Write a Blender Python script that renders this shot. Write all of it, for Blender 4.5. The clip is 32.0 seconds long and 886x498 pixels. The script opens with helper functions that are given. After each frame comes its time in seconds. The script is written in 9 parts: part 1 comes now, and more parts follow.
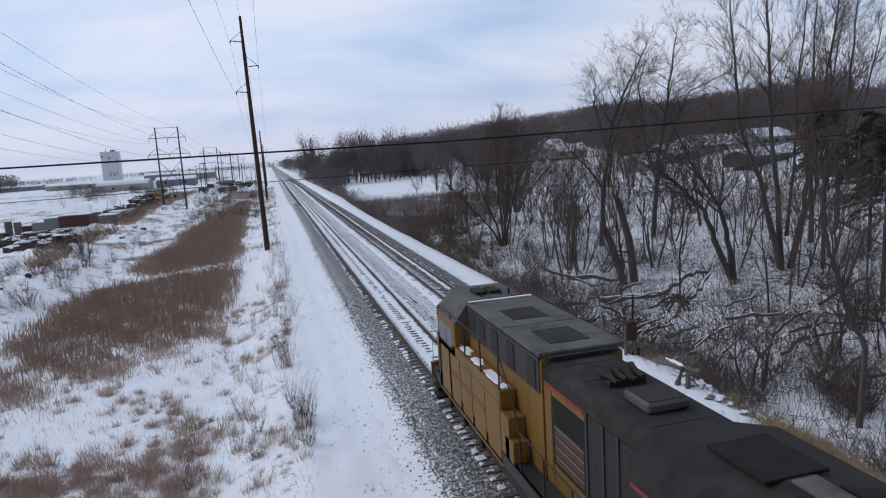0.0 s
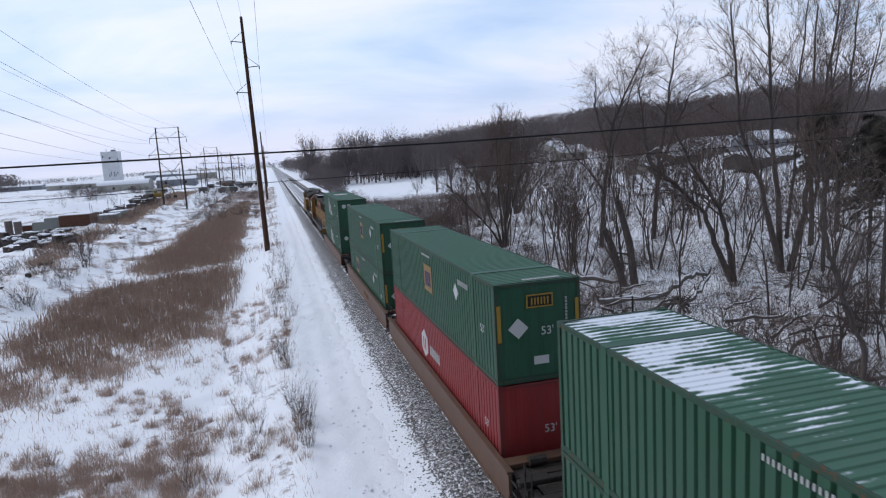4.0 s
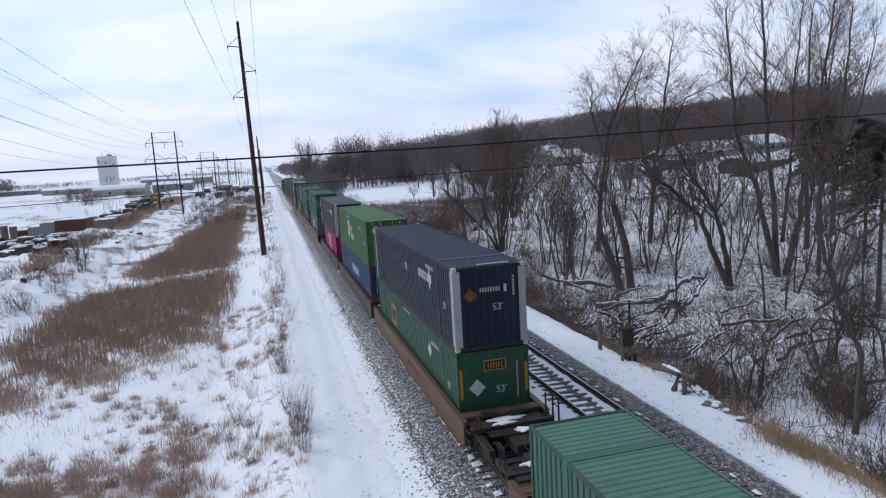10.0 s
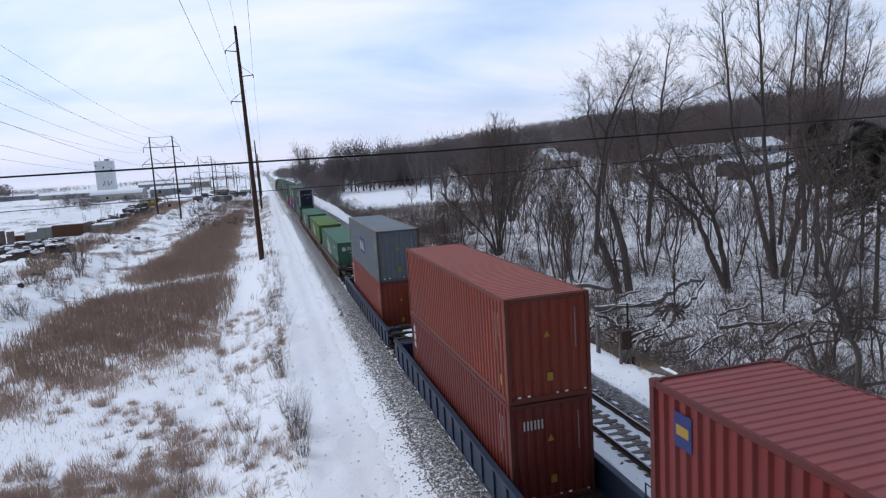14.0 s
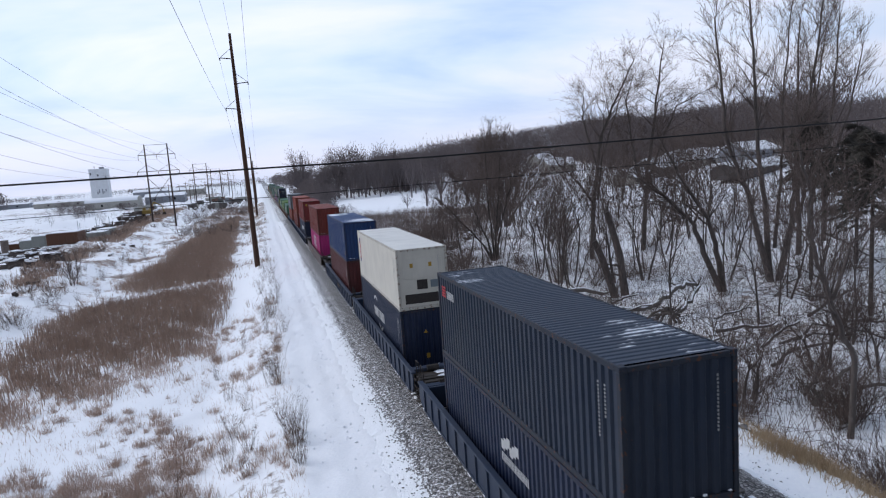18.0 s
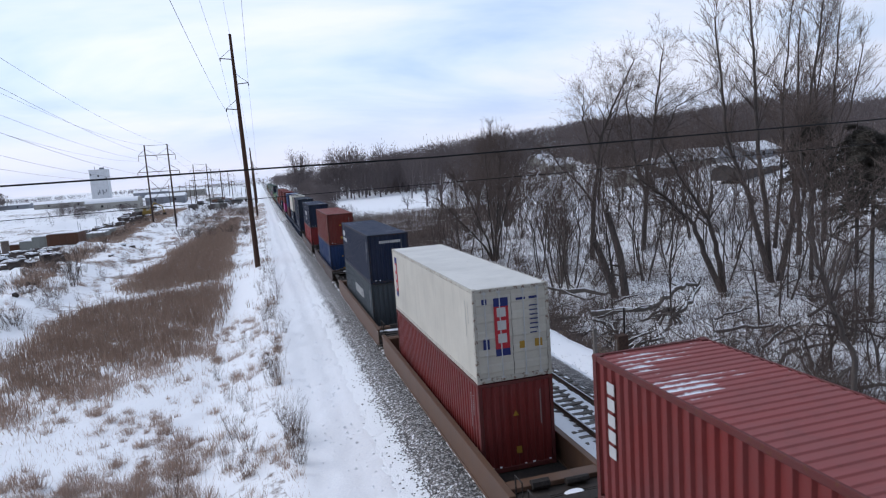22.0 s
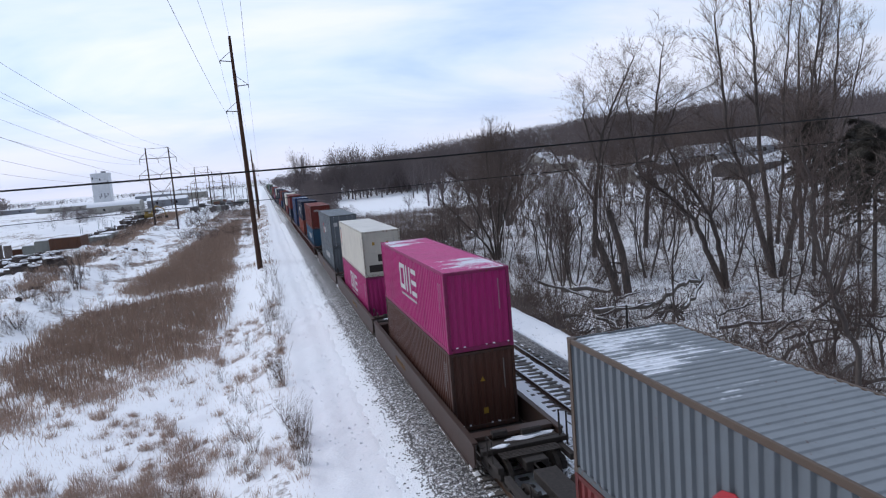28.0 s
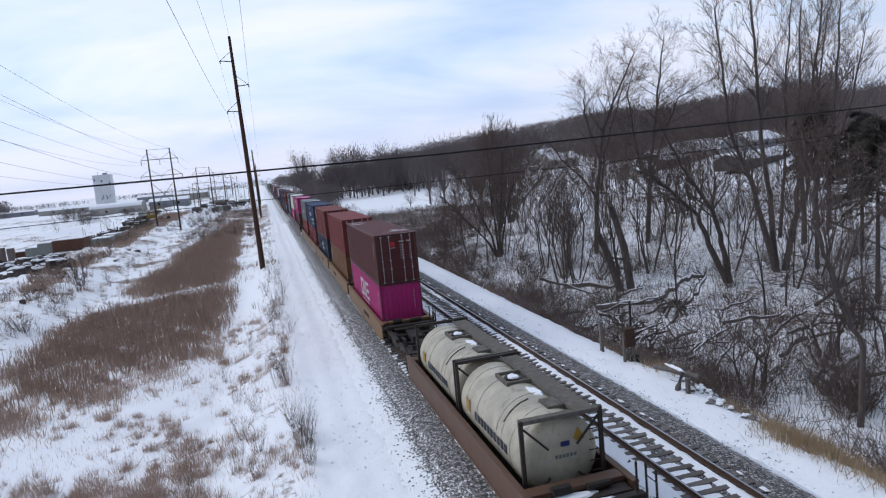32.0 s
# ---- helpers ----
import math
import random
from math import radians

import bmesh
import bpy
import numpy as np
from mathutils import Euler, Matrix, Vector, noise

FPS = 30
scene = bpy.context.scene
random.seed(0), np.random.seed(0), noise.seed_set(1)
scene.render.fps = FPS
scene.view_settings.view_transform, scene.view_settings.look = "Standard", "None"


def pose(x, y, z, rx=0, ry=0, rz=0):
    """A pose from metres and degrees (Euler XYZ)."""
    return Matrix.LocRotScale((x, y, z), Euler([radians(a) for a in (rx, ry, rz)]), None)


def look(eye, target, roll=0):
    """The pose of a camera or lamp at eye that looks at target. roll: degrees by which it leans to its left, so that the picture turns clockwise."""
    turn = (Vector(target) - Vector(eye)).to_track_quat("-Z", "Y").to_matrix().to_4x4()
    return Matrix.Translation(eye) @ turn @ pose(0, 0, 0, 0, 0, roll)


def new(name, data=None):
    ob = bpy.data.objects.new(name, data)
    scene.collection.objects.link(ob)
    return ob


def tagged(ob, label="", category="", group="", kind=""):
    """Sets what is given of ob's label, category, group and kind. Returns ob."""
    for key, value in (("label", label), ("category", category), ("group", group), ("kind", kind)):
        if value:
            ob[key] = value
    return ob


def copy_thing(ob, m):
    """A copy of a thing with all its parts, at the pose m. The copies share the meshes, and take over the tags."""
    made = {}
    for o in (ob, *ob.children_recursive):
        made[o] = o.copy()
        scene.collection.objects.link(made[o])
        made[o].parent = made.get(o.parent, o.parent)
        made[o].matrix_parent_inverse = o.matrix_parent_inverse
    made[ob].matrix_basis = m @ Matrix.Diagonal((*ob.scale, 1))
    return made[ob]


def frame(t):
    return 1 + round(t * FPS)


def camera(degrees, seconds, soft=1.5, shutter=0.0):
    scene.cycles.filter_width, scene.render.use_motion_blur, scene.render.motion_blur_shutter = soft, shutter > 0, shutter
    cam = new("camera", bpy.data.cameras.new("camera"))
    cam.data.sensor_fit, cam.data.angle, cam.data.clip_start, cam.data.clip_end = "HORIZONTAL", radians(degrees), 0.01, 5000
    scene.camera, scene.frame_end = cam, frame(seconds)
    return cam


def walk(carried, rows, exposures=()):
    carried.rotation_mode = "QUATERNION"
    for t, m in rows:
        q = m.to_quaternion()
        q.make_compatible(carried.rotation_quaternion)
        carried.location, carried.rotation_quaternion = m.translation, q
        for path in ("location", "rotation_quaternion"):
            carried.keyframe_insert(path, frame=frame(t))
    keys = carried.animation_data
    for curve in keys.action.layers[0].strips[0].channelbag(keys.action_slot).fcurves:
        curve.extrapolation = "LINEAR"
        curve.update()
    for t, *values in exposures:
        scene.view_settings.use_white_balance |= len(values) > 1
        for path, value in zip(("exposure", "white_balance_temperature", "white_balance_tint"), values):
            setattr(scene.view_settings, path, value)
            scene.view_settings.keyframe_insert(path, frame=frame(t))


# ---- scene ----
# The camera stands on a road bridge over the line, held by hand.
EYE = Vector((-6.910, 0.0, 9.787))
SPEED = 24.8  # train, metres a second
cam = camera(67.98, 32.0, soft=1.15, shutter=0.04)
PATH = [  # seconds, heading, tilt, lean in degrees
    (0.0, 14.23, -8.41, -3.61), (0.5, 14.32, -8.32, -3.61), (1.0, 14.35, -8.27, -3.64), (1.5, 14.34, -8.25, -3.63),
    (2.0, 14.33, -8.25, -3.47), (2.5, 14.28, -8.26, -3.44), (3.0, 14.26, -8.28, -3.43), (3.5, 14.23, -8.31, -3.38),
    (5.5, 14.28, -8.20, -3.45), (6.0, 14.37, -8.08, -3.45), (6.5, 14.41, -8.04, -3.42), (7.0, 14.42, -8.01, -3.43),
    (7.5, 14.42, -8.01, -3.39), (8.0, 14.43, -8.03, -3.38), (8.5, 14.45, -8.02, -3.38), (9.0, 14.41, -8.02, -3.36),
    (9.5, 14.42, -8.04, -3.38), (10.0, 14.54, -7.95, -3.43), (10.5, 14.62, -7.84, -3.43), (11.0, 14.68, -7.74, -3.49),
    (11.5, 14.70, -7.74, -3.50), (12.0, 14.67, -7.78, -3.53), (12.5, 14.66, -7.75, -3.59), (13.0, 14.64, -7.73, -3.58),
    (13.5, 14.67, -7.69, -3.62), (14.0, 14.73, -7.64, -3.59), (14.5, 14.75, -7.65, -3.62), (16.5, 15.10, -7.25, -3.99),
    (17.0, 15.10, -7.19, -4.02), (17.5, 15.13, -7.17, -4.04), (18.0, 15.12, -7.18, -3.97), (18.5, 15.18, -7.10, -3.93),
    (19.0, 15.24, -7.01, -3.97), (19.5, 15.25, -6.99, -3.96), (20.0, 15.18, -7.02, -3.92), (20.5, 15.13, -7.05, -3.96),
    (21.0, 15.12, -7.07, -3.97), (21.5, 15.13, -7.05, -3.98), (22.0, 15.10, -7.14, -3.99), (22.5, 15.06, -7.16, -4.02),
    (23.0, 15.05, -7.23, -4.02), (23.5, 14.98, -7.24, -3.97), (24.0, 14.94, -7.26, -4.00), (24.5, 14.96, -7.19, -4.05),
    (25.0, 14.99, -7.15, -4.13), (25.5, 14.95, -7.15, -4.33), (27.5, 14.92, -7.19, -4.58), (28.0, 14.93, -7.17, -4.69),
    (28.5, 14.83, -7.27, -4.74), (29.0, 14.79, -7.31, -4.79), (29.5, 14.76, -7.35, -4.80), (30.0, 14.76, -7.41, -4.87),
    (30.5, 14.77, -7.43, -4.92), (31.0, 14.74, -7.44, -4.94), (31.5, 14.68, -7.40, -4.99), (32.0, 14.72, -7.35, -5.36),
]


def aim(heading, tilt, lean):
    a, p = radians(heading), radians(tilt)
    way = Vector((math.sin(a) * math.cos(p), math.cos(a) * math.cos(p), math.sin(p)))
    return look(EYE, EYE + way, lean)


walk(cam, [(t, aim(h, p, r)) for t, h, p, r in PATH],
     exposures=[(t, stops, 6430, 13) for t, stops in ((0.0, -0.34), (1.0, -0.1), (2.0, -0.08), (3.5, -0.08), (6.0, 0.02), (9.0, 0.0), (12.0, -0.04), (14.0, -0.06), (17.0, -0.02), (20.0, 0.02), (28.0, 0.0), (32.0, -0.03))])

# ---------------------------------------------------------------- sky and sun
SUN_UP, SUN_ROUND = radians(40), radians(-65)  # height and bearing from the line's direction


def link(nt, a, ao, b, bi):
    nt.links.new(a.outputs[ao], b.inputs[bi])


def build_sky():
    w = bpy.data.worlds.new("sky")
    scene.world = w
    w.use_nodes = True
    nt = w.node_tree
    nt.nodes.clear()
    out = nt.nodes.new("ShaderNodeOutputWorld")
    bg = nt.nodes.new("ShaderNodeBackground")
    bg.inputs["Strength"].default_value = 0.143
    sky = nt.nodes.new("ShaderNodeTexSky")
    sky.sky_type, sky.sun_disc = "NISHITA", False
    sky.sun_elevation, sky.sun_rotation = SUN_UP, SUN_ROUND % (2 * math.pi)
    sky.air_density, sky.dust_density, sky.ozone_density = 1.0, 0.6, 2.0
    co = nt.nodes.new("ShaderNodeTexCoord")
    sep = nt.nodes.new("ShaderNodeSeparateXYZ")
    link(nt, co, "Generated", sep, 0)
    # cloud layer: directions laid out on a flat deck overhead
    up = nt.nodes.new("ShaderNodeMath")
    up.operation = "MAXIMUM"
    up.inputs[1].default_value = 0.0
    link(nt, sep, "Z", up, 0)
    lift = nt.nodes.new("ShaderNodeMath")
    lift.operation = "ADD"
    lift.inputs[1].default_value = 0.24
    link(nt, up, 0, lift, 0)
    comb = nt.nodes.new("ShaderNodeCombineXYZ")
    for axis in "XY":
        div = nt.nodes.new("ShaderNodeMath")
        div.operation = "DIVIDE"
        link(nt, sep, axis, div, 0)
        link(nt, lift, 0, div, 1)
        link(nt, div, 0, comb, axis)
    mapping = nt.nodes.new("ShaderNodeMapping")
    mapping.inputs["Scale"].default_value = (0.75, 1.15, 1)
    mapping.inputs["Rotation"].default_value = (0, 0, radians(8))
    mapping.inputs["Location"].default_value = (0.6, 0.35, 0)
    link(nt, comb, 0, mapping, 0)
    n1 = nt.nodes.new("ShaderNodeTexNoise")
    n1.inputs["Scale"].default_value, n1.inputs["Detail"].default_value = 1.0, 6
    n1.inputs["Roughness"].default_value, n1.inputs["Distortion"].default_value = 0.52, 0.35
    link(nt, mapping, 0, n1, "Vector")
    ramp = nt.nodes.new("ShaderNodeValToRGB")
    ramp.color_ramp.elements[0].position, ramp.color_ramp.elements[0].color = 0.36, (3.6, 4.9, 6.95, 1)
    ramp.color_ramp.elements[1].position, ramp.color_ramp.elements[1].color = 0.6, (6.5, 6.88, 7.88, 1)
    e = ramp.color_ramp.elements.new(0.47)
    e.color = (4.95, 6.0, 7.65, 1)
    link(nt, n1, "Fac", ramp, 0)
    # towards the horizon the deck thins out to a pale pinkish haze
    haze = nt.nodes.new("ShaderNodeMapRange")
    haze.inputs[1].default_value, haze.inputs[2].default_value = 0.0, 0.16
    haze.inputs[3].default_value, haze.inputs[4].default_value = 0.75, 0.0
    haze.interpolation_type = "SMOOTHSTEP"
    link(nt, up, 0, haze, 0)
    mixh = nt.nodes.new("ShaderNodeMix")
    mixh.data_type = "RGBA"
    mixh.inputs["B"].default_value = (4.8, 5.12, 6.55, 1)
    nt.links.new(haze.outputs[0], mixh.inputs["Factor"])
    nt.links.new(ramp.outputs["Color"], mixh.inputs["A"])
    mix = nt.nodes.new("ShaderNodeMix")
    mix.data_type = "RGBA"
    mix.inputs["Factor"].default_value = 0.9
    nt.links.new(sky.outputs[0], mix.inputs["A"])
    # the overcast is brighter on the sun's side
    dot = nt.nodes.new("ShaderNodeVectorMath")
    dot.operation = "DOT_PRODUCT"
    dot.inputs[1].default_value = (math.sin(SUN_ROUND * 0.2), math.cos(SUN_ROUND * 0.2), 0)
    link(nt, co, "Generated", dot, 0)
    side = nt.nodes.new("ShaderNodeMapRange")
    side.inputs[1].default_value, side.inputs[2].default_value = -1, 1
    side.inputs[3].default_value, side.inputs[4].default_value = 0.3, 1.08
    nt.links.new(dot.outputs["Value"], side.inputs[0])
    tone = nt.nodes.new("ShaderNodeVectorMath")
    tone.operation = "SCALE"
    nt.links.new(mixh.outputs["Result"], tone.inputs[0])
    nt.links.new(side.outputs[0], tone.inputs["Scale"])
    nt.links.new(tone.outputs[0], mix.inputs["B"])
    nt.links.new(mix.outputs["Result"], bg.inputs["Color"])
    link(nt, bg, 0, out, 0)


build_sky()
sun = new("sun", bpy.data.lights.new("sun", "SUN"))
sun.data.energy, sun.data.angle, sun.data.color = 1.12, radians(25), (1.0, 0.985, 0.98)
sun_from = Vector((math.sin(SUN_ROUND) * math.cos(SUN_UP), math.cos(SUN_ROUND) * math.cos(SUN_UP), math.sin(SUN_UP)))
sun.rotation_euler = sun_from.to_track_quat("Z", "Y").to_euler()

# ---------------------------------------------------------------- materials
def base_material(name):
    m = bpy.data.materials.new(name)
    m.use_nodes = True
    nt = m.node_tree
    return m, nt, nt.nodes["Principled BSDF"]


def noise_node(nt, scale, detail=4, rough=0.55, stretch=(1, 1, 1), coord="Object"):
    co = nt.nodes.new("ShaderNodeTexCoord")
    mp = nt.nodes.new("ShaderNodeMapping")
    mp.inputs["Scale"].default_value = stretch
    n = nt.nodes.new("ShaderNodeTexNoise")
    n.inputs["Scale"].default_value, n.inputs["Detail"].default_value = scale, detail
    n.inputs["Roughness"].default_value = rough
    link(nt, co, coord, mp, 0)
    link(nt, mp, 0, n, "Vector")
    return n


def ramp_node(nt, src, lo, hi, c0=(0, 0, 0, 1), c1=(1, 1, 1, 1)):
    r = nt.nodes.new("ShaderNodeValToRGB")
    r.color_ramp.elements[0].position, r.color_ramp.elements[0].color = lo, c0
    r.color_ramp.elements[1].position, r.color_ramp.elements[1].color = hi, c1
    nt.links.new(src, r.inputs[0])
    return r.outputs["Color"]


def mix_node(nt, fac, a, b, blend="MIX"):
    m = nt.nodes.new("ShaderNodeMix")
    m.data_type, m.blend_type = "RGBA", blend
    for key, val in (("Factor", fac), ("A", a), ("B", b)):
        if isinstance(val, (int, float)):
            m.inputs[key].default_value = val
        elif isinstance(val, tuple):
            m.inputs[key].default_value = (*val[:3], 1)
        else:
            nt.links.new(val, m.inputs[key])
    return m.outputs["Result"]


def bump_node(nt, bsdf, height, strength, dist):
    b = nt.nodes.new("ShaderNodeBump")
    b.inputs["Strength"].default_value, b.inputs["Distance"].default_value = strength, dist
    nt.links.new(height, b.inputs["Height"])
    nt.links.new(b.outputs[0], bsdf.inputs["Normal"])


def surface(name, dark, light, fine, coarse, rough=0.8, bump=0.3, depth=0.01, metal=0.0, stretch=(1, 1, 1), vary=0.0):
    """Two tones mixed by a fine and a coarse noise, with relief."""
    m, nt, b = base_material(name)
    n1, n2 = noise_node(nt, fine, 5, 0.6, stretch), noise_node(nt, coarse, 3)
    a = mix_node(nt, ramp_node(nt, n1.outputs["Fac"], 0.3, 0.7), dark, light)
    mid = tuple((p + q) / 2 for p, q in zip(dark, light))
    col = mix_node(nt, ramp_node(nt, n2.outputs["Fac"], 0.35, 0.7), a, mid)
    if vary:
        info = nt.nodes.new("ShaderNodeObjectInfo")
        v = ramp_node(nt, info.outputs["Random"], 0, 1, (1 - vary,) * 3 + (1,), (1 + vary,) * 3 + (1,))
        col = mix_node(nt, 1.0, col, v, "MULTIPLY")
    nt.links.new(col, b.inputs["Base Color"])
    b.inputs["Roughness"].default_value, b.inputs["Metallic"].default_value = rough, metal
    b.inputs["Specular IOR Level"].default_value = 0.25
    if bump:
        bump_node(nt, b, n1.outputs["Fac"], bump, depth)
    return m


def flaking(name, under, flake, rust, scale, share):
    """Old paint left in ragged flakes over a sooty, rusty ground."""
    m, nt, b = base_material(name)
    n1, n2, n3 = noise_node(nt, scale, 7, 0.68), noise_node(nt, scale * 0.45, 3), noise_node(nt, 9, 5, 0.6)
    col = mix_node(nt, ramp_node(nt, n2.outputs["Fac"], 0.45, 0.62), under, rust)
    top = mix_node(nt, ramp_node(nt, n3.outputs["Fac"], 0.35, 0.7), flake, tuple(c * 0.45 for c in flake))
    col = mix_node(nt, ramp_node(nt, n1.outputs["Fac"], share, share + 0.035), col, top)
    nt.links.new(col, b.inputs["Base Color"])
    b.inputs["Roughness"].default_value, b.inputs["Specular IOR Level"].default_value = 0.85, 0.2
    bump_node(nt, b, n1.outputs["Fac"], 0.3, 0.01)
    return m


def paint(name, colour, dirt=0.35, snow=0.0, rough=0.5, rusty=0.67):
    """Weathered container paint: faded blotches, vertical grime, rust freckles; snow: share of settled snow."""
    m, nt, b = base_material(name)
    n1 = noise_node(nt, 0.7, 5, 0.6)
    n2 = noise_node(nt, 3.0, 4, 0.6, (1, 1, 0.12))
    n3 = noise_node(nt, 9.0, 6, 0.7)
    fade = tuple(min(1, c * 0.8 + 0.018) for c in colour)
    col = mix_node(nt, ramp_node(nt, n1.outputs["Fac"], 0.38, 0.75), colour, fade)
    grime = ramp_node(nt, n2.outputs["Fac"], 0.5, 0.78)
    g = nt.nodes.new("ShaderNodeMath")
    g.operation, g.inputs[1].default_value = "MULTIPLY", dirt
    nt.links.new(grime, g.inputs[0])
    col = mix_node(nt, g.outputs[0], col, tuple(c * 0.35 + 0.02 for c in colour))
    rust = ramp_node(nt, n3.outputs["Fac"], rusty, rusty + 0.05)
    r = nt.nodes.new("ShaderNodeMath")
    r.operation, r.inputs[1].default_value = "MULTIPLY", 0.75
    nt.links.new(rust, r.inputs[0])
    col = mix_node(nt, r.outputs[0], col, (0.12, 0.045, 0.02))
    if snow:
        n4 = noise_node(nt, 0.5, 7, 0.68, (0.55, 0.8, 1))
        # it lies longest in the folds of the sheet, which run across the box
        co = nt.nodes.new("ShaderNodeTexCoord")
        sep = nt.nodes.new("ShaderNodeSeparateXYZ")
        link(nt, co, "Object", sep, 0)
        fold = nt.nodes.new("ShaderNodeMath")
        fold.operation = "MULTIPLY_ADD"
        fold.inputs[1].default_value, fold.inputs[2].default_value = 2 * math.pi / 0.2086, 2 * math.pi * (5.945 / 0.2086 - 0.5)
        link(nt, sep, "Y", fold, 0)
        wave = nt.nodes.new("ShaderNodeMath")
        wave.operation = "SINE"
        link(nt, fold, 0, wave, 0)
        lay = nt.nodes.new("ShaderNodeMath")
        lay.operation, lay.inputs[1].default_value = "MULTIPLY_ADD", 0.05
        link(nt, wave, 0, lay, 0)
        nt.links.new(n4.outputs["Fac"], lay.inputs[2])
        mask = ramp_node(nt, lay.outputs[0], 0.65 - 0.27 * snow, 0.7 - 0.27 * snow)
        col = mix_node(nt, mask, col, (0.78, 0.81, 0.86))
    nt.links.new(col, b.inputs["Base Color"])
    b.inputs["Roughness"].default_value = rough
    b.inputs["Specular IOR Level"].default_value = 0.24
    bump_node(nt, b, n3.outputs["Fac"], 0.08, 0.01)
    return m


def snow_ground(name):
    """Trodden and wind-packed snow with dead grass and earth showing through."""
    m, nt, b = base_material(name)
    n1, n2, n3 = noise_node(nt, 0.12, 6, 0.62), noise_node(nt, 1.6, 6, 0.68), noise_node(nt, 11, 4, 0.6)
    white = mix_node(nt, ramp_node(nt, n3.outputs["Fac"], 0.3, 0.7), (0.88, 0.895, 0.925), (0.95, 0.957, 0.97))
    add = nt.nodes.new("ShaderNodeMath")
    add.operation = "ADD"
    nt.links.new(n1.outputs["Fac"], add.inputs[0])
    nt.links.new(n2.outputs["Fac"], add.inputs[1])
    half = nt.nodes.new("ShaderNodeMath")
    half.operation, half.inputs[1].default_value = "MULTIPLY", 0.5
    nt.links.new(add.outputs[0], half.inputs[0])
    at = nt.nodes.new("ShaderNodeAttribute")
    at.attribute_name = "bare"
    tot = nt.nodes.new("ShaderNodeMath")
    tot.operation = "ADD"
    nt.links.new(half.outputs[0], tot.inputs[0])
    nt.links.new(at.outputs["Fac"], tot.inputs[1])
    earth = mix_node(nt, ramp_node(nt, n3.outputs["Fac"], 0.35, 0.65), (0.13, 0.09, 0.07), (0.3, 0.225, 0.18))
    col = mix_node(nt, ramp_node(nt, tot.outputs[0], 0.66, 0.74), white, earth)
    nt.links.new(col, b.inputs["Base Color"])
    b.inputs["Roughness"].default_value = 0.75
    bump_node(nt, b, n2.outputs["Fac"], 0.55, 0.1)
    return m


def ballast_material(name, snow):
    """Crushed stone, each stone its own grey, with snow in the gaps where it has drifted."""
    m, nt, b = base_material(name)
    co = nt.nodes.new("ShaderNodeTexCoord")
    vor, edge = nt.nodes.new("ShaderNodeTexVoronoi"), nt.nodes.new("ShaderNodeTexVoronoi")
    edge.feature = "DISTANCE_TO_EDGE"
    for v in (vor, edge):
        v.inputs["Scale"].default_value = 9.5
        link(nt, co, "Object", v, "Vector")
    sep = nt.nodes.new("ShaderNodeSeparateColor")
    link(nt, vor, "Color", sep, 0)
    stone = ramp_node(nt, sep.outputs[0], 0.0, 1.0, (0.085, 0.079, 0.077, 1), (0.47, 0.445, 0.43, 1))
    gaps = ramp_node(nt, edge.outputs["Distance"], 0.02, 0.16)
    col = mix_node(nt, gaps, (0.02, 0.02, 0.021), stone)
    n1 = noise_node(nt, 9.0, 6, 0.8, (1, 0.7, 1))
    at = nt.nodes.new("ShaderNodeAttribute")
    at.attribute_name = "drift"
    add = nt.nodes.new("ShaderNodeMath")
    add.operation = "ADD"
    nt.links.new(n1.outputs["Fac"], add.inputs[0])
    nt.links.new(at.outputs["Fac"], add.inputs[1])
    col = mix_node(nt, ramp_node(nt, add.outputs[0], snow, snow + 0.04), col, (0.88, 0.9, 0.925))
    nt.links.new(col, b.inputs["Base Color"])
    b.inputs["Roughness"].default_value = 0.85
    bump_node(nt, b, edge.outputs["Distance"], 0.8, 0.06)
    return m


SNOW = snow_ground("snow_with_dead_grass")
BALLAST = ballast_material("ballast_stone", 0.6)
BALLAST_SNOWY = ballast_material("ballast_snow_filled", 0.5)
FRESH = surface("settled_snow", (0.84, 0.86, 0.9), (0.93, 0.94, 0.96), 14, 2, 0.7, 0.3, 0.02)
SLEEPER = surface("creosoted_timber", (0.072, 0.063, 0.057), (0.22, 0.198, 0.18), 9, 2, 0.85, 0.4, 0.01, vary=0.25)
RAIL_STEEL = surface("rail_steel", (0.05, 0.03, 0.022), (0.12, 0.075, 0.05), 20, 3, 0.6, 0.1)
RAIL_HEAD = surface("polished_rail_head", (0.3, 0.3, 0.31), (0.45, 0.45, 0.46), 20, 3, 0.3, 0, metal=1.0)
BLACK = surface("black_running_gear", (0.017, 0.015, 0.014), (0.055, 0.045, 0.039), 12, 2, 0.7, 0.2)
DARKSTEEL = surface("grimy_steel", (0.026, 0.022, 0.02), (0.085, 0.069, 0.058), 8, 1.5, 0.65, 0.2, metal=0.3)
GALV = surface("galvanised_steel", (0.25, 0.26, 0.28), (0.42, 0.43, 0.45), 10, 2, 0.5, 0.1, metal=0.6)
POLE_WOOD = surface("weathered_pole_wood", (0.035, 0.018, 0.012), (0.11, 0.06, 0.042), 14, 1.2, 0.9, 0.4, 0.01, stretch=(1, 1, 0.08))
STEEL_POLE = surface("rusting_tower_steel", (0.03, 0.022, 0.02), (0.09, 0.06, 0.05), 6, 1, 0.8, 0.1)
CABLE = surface("black_cable", (0.008, 0.008, 0.009), (0.02, 0.02, 0.022), 10, 2, 0.6, 0)
